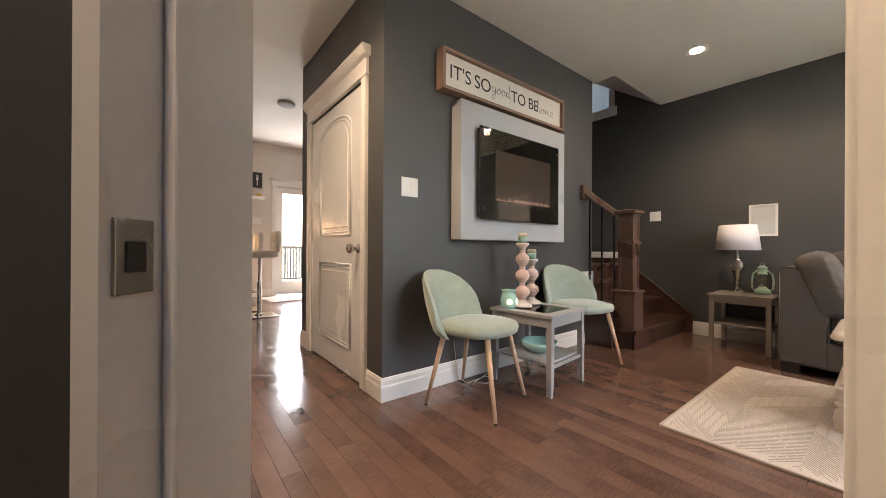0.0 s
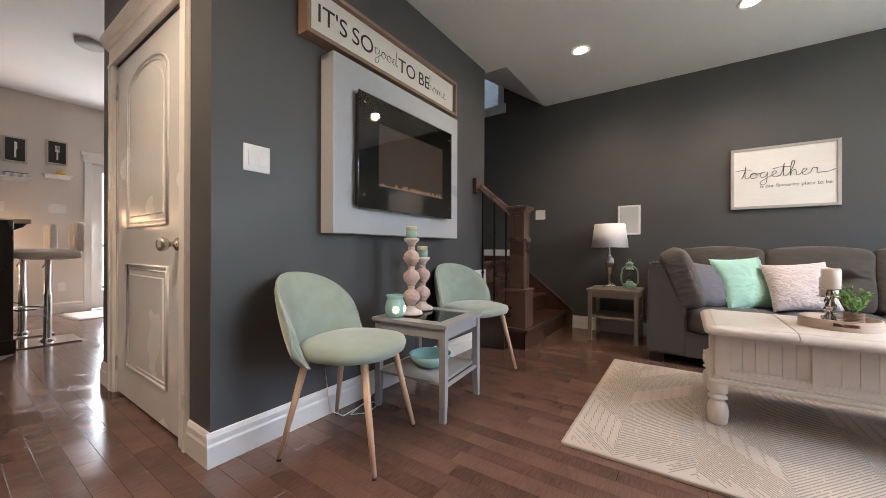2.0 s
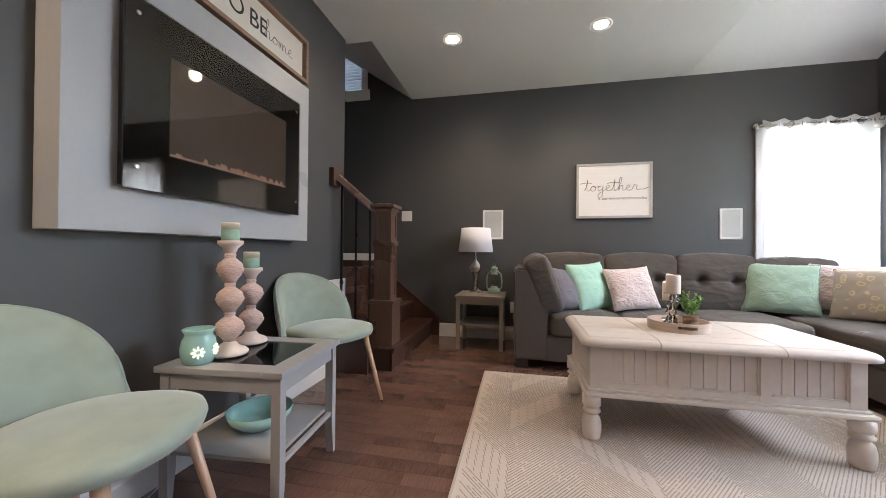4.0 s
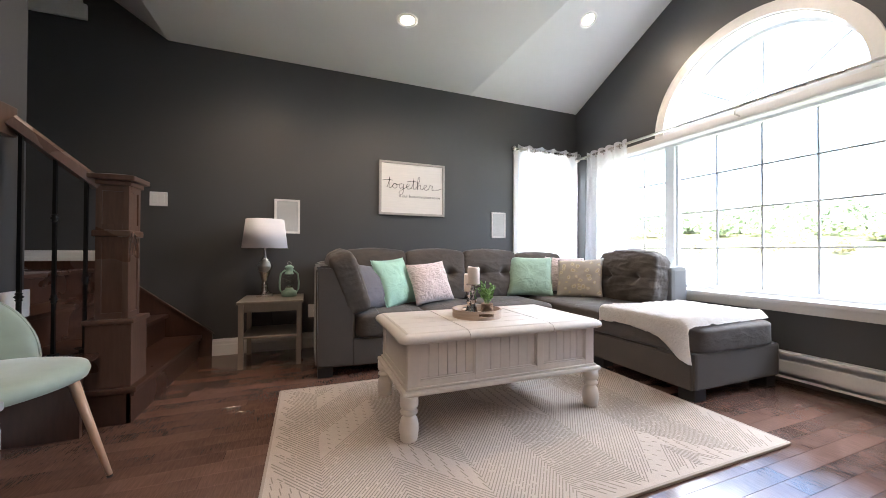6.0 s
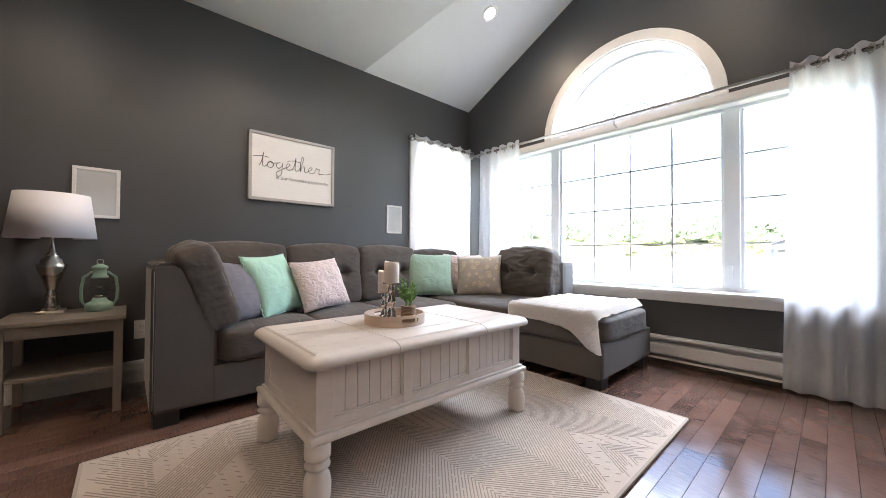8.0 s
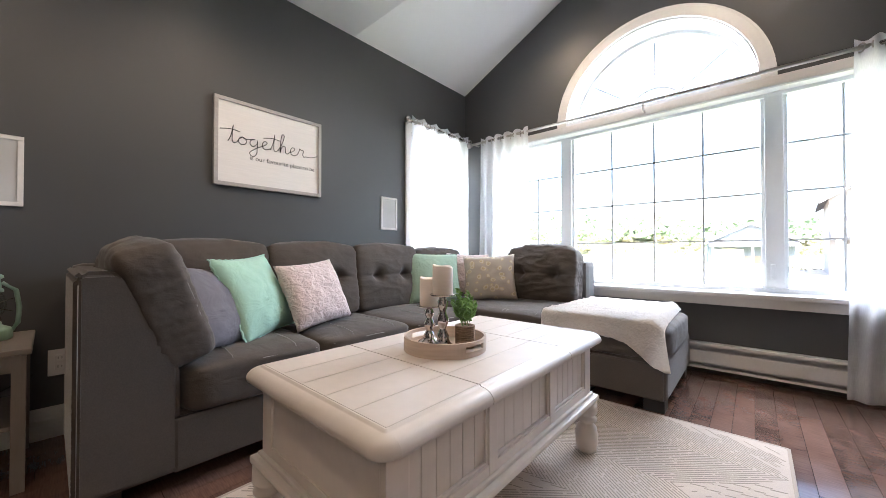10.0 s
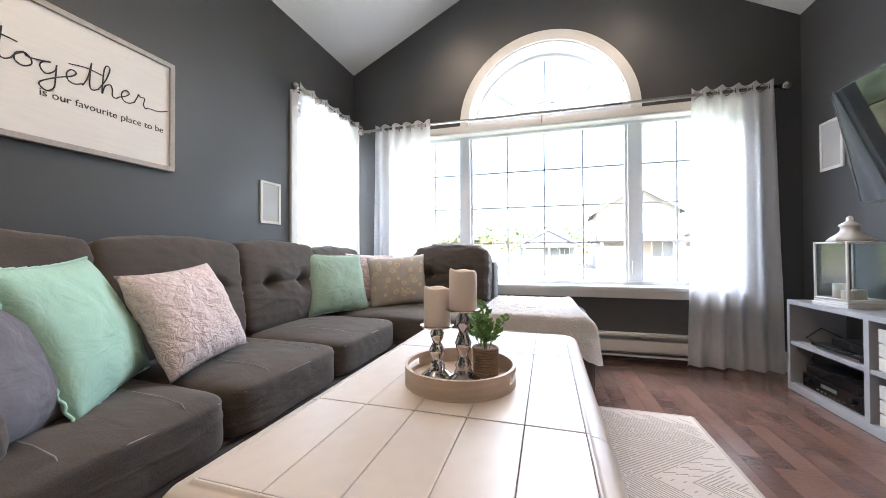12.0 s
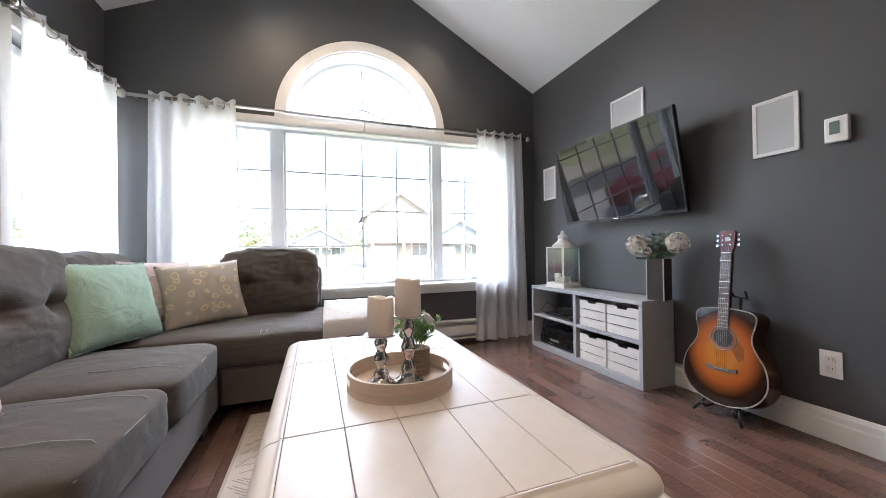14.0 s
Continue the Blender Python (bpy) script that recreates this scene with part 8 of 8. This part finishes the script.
house(-3.0, -39, 6.8, 9.0, 5.5, 7.7, -4, "siding", "beige two-storey house with a grey gable roof")
house(-13.0, -45, 8.0, 8.0, 3.2, 5.6, -12, "sidingblue", "blue-grey house with a low grey gable roof")
house(5.5, -72, 10.0, 9.0, 3.4, 6.0, 6, "sidingblue", "distant grey house beyond the lot")


def car(x, y, rz, label):
    c = thing("car", x, y, GZ + 0.03, label, "car", rz=rz)
    bm = bmesh.new()
    prism(bm, [(-2.15, 0.35), (2.1, 0.32), (2.15, 0.6), (2.0, 0.86), (1.1, 0.98), (0.45, 1.42), (-1.2, 1.47), (-1.95, 1.02), (-2.18, 0.9)], "y", -0.86, 0.86)
    bmesh.ops.bevel(bm, geom=list(bm.edges), offset=0.09, segments=3, affect="EDGES")
    for f in bm.faces:
        f.smooth = True
    for v in bm.verts:
        if v.co.z > 0.95:
            v.co.y *= 1 - 0.22 * (v.co.z - 0.95) / 0.5
    part("body", bm, "carred", c)
    for s in (-1, 1):
        for a, b in ((-1.55, -0.45), (-0.38, 0.75)):
            part("side_window", prism(bmesh.new(), [(a, 1.0), (b, 1.0), (b - (0.35 if b > 0 else 0), 1.34), (a + (0.25 if a < -1 else 0), 1.36)], "y", s * 0.80 - 0.015, s * 0.80 + 0.015), "housewin", c)
        for wx in (-1.35, 1.35):
            wh = part("wheel", lathe([(0.2, -0.11), (0.32, -0.11), (0.34, -0.06), (0.34, 0.06), (0.32, 0.11), (0.2, 0.11)], 28), "rubber", c)
            wh.data.transform(Matrix.Translation((wx, s * 0.80, 0.34)) @ Matrix.Rotation(radians(90), 4, "X"))
            rim = part("rim", lathe([(0.03, -0.02), (0.21, -0.03), (0.22, 0.0), (0.21, 0.03), (0.03, 0.02)], 20), "chrome", wh)
            rim.data.transform(Matrix.Translation((wx, s * 0.90, 0.34)) @ Matrix.Rotation(radians(90), 4, "X"))
        part("headlight", bx(1.98, 2.14, min(s * 0.5, s * 0.78), max(s * 0.5, s * 0.78), 0.66, 0.80, bev=0.02), "chrome", c)
        part("tail_light", bx(-2.2, -2.08, min(s * 0.55, s * 0.8), max(s * 0.55, s * 0.8), 0.82, 0.98, bev=0.02), "carred", c)


car(11.6, -4.6, 58, "red hatchback parked on the driveway")

shell("deck", bx(3.0, 7.0, KY + 0.25, 11.2, -0.12, -0.03), "concrete", "pale grey deck outside the patio door", "deck")
dr = thing("deck_railing", 4.6, 11.1, -0.03, "dark deck railing with square balusters", "railing")
part("top_rail", bx(-1.6, 2.4, -0.03, 0.03, 0.93, 0.97), "dark", dr)
part("bottom_rail", bx(-1.6, 2.4, -0.02, 0.02, 0.08, 0.12), "dark", dr)
for i in range(28):
    part("rail_baluster", bx(-1.58 + i * 0.145, -1.54 + i * 0.145, -0.018, 0.018, 0.12, 0.93), "dark", dr)

# ---- floor pieces ----
BW = 0.0826
fl = tagged(new("floor_boards"), "walnut stained hardwood strip flooring", "floor", kind="structure")
br = random.Random(41)
pieces, rest = [], []
x = -0.5
while x < XE - 0.01:
    xb = min(x + BW, XE)
    y = YS - br.uniform(0, 0.8)
    while y < KY:
        ln = br.choice((0.45, 0.62, 0.8, 0.95, 1.15, 1.3))
        y0, y1 = max(y, YS), min(y + ln, KY)
        y += ln
        if y1 - y0 < 0.02 or (x < XW - 0.1 and y1 < -0.3):
            continue
        near = 2.75 < x < 6.35 and y0 < 2.6 and len(pieces) < 300 and not (4.6 < x < 5.85 and -0.5 < y0 and y1 < 1.5)
        (pieces if near else rest).append((x, xb, y0, y1, br.uniform(0, 0.0006)))
    x = xb
bases = {}
for x0, x1, y0, y1, dz in pieces:
    key = (round(x1 - x0, 4), round(y1 - y0, 3))
    if key not in bases:
        w, l = key
        e = 0.0010
        bm = bmesh.new()
        lo = [bm.verts.new(v) for v in ((0.0003, 0.0003, -0.012), (w - 0.0003, 0.0003, -0.012), (w - 0.0003, l - 0.0003, -0.012), (0.0003, l - 0.0003, -0.012))]
        mi = [bm.verts.new((v.co.x, v.co.y, -0.0012)) for v in lo]
        hi = [bm.verts.new(v) for v in ((e, e, 0), (w - e, e, 0), (w - e, l - e, 0), (e, l - e, 0))]
        bm.faces.new(hi)
        for a, b in ((lo, mi), (mi, hi)):
            for i in range(4):
                bm.faces.new((a[i], a[(i + 1) % 4], b[(i + 1) % 4], b[i]))
        me = bpy.data.meshes.new("board")
        bmesh.ops.recalc_face_normals(bm, faces=bm.faces)
        bm.to_mesh(me)
        bm.free()
        me.materials.append(M["floor"])
        bases[key] = me
    ob = new("board", bases[key])
    ob.location = (x0, y0, -0.0012 + dz)
    ob.parent = fl
vv, ff = [], []
for x0, x1, y0, y1, dz in rest:
    k = len(vv)
    z = -0.0012 + dz
    e = 0.0010
    vv += [(x0 + 0.0003, y0 + 0.0003, z - 0.012), (x1 - 0.0003, y0 + 0.0003, z - 0.012), (x1 - 0.0003, y1 - 0.0003, z - 0.012), (x0 + 0.0003, y1 - 0.0003, z - 0.012)]
    vv += [(a, b, z - 0.0012) for a, b, _ in vv[k:k + 4]]
    vv += [(x0 + e, y0 + e, z), (x1 - e, y0 + e, z), (x1 - e, y1 - e, z), (x0 + e, y1 - e, z)]
    ff.append((k + 8, k + 9, k + 10, k + 11))
    for s in (0, 4):
        for i in range(4):
            j = (i + 1) % 4
            ff.append((k + s + i, k + s + j, k + s + 4 + j, k + s + 4 + i))
M["floorfar"] = M["floor"].copy()
fn = M["floorfar"].node_tree
oi = [q for q in fn.nodes if q.bl_idname == "ShaderNodeObjectInfo"][0]
ge = fn.nodes.new("ShaderNodeNewGeometry")
for lk in list(fn.links):
    if lk.from_node == oi:
        fn.links.new(ge.outputs["Random Per Island"], lk.to_socket)
pydata("boards_beyond", vv, ff, "floorfar", fl, kind="stuff")
tl = tagged(new("kitchen_tiles"), "beige square kitchen floor tiles", "floor", kind="structure")
TS = 0.33
tm = bpy.data.meshes.new("tile")
bm = bx(0.002, TS - 0.002, 0.002, TS - 0.002, 0.0, 0.006, bev=0.0015)
bm.to_mesh(tm)
bm.free()
tm.materials.append(M["tile"])
for i in range(7):
    for j in range(4):
        xa, ya = 3.1 - (i + 1) * TS, 4.42 + j * TS
        lim = 2.60 + (ya - 4.4) * 0.68 / 1.30
        if xa + TS < lim:
            t = new("tile", tm)
            t.location = (xa, ya, 0.001)
            t.parent = tl
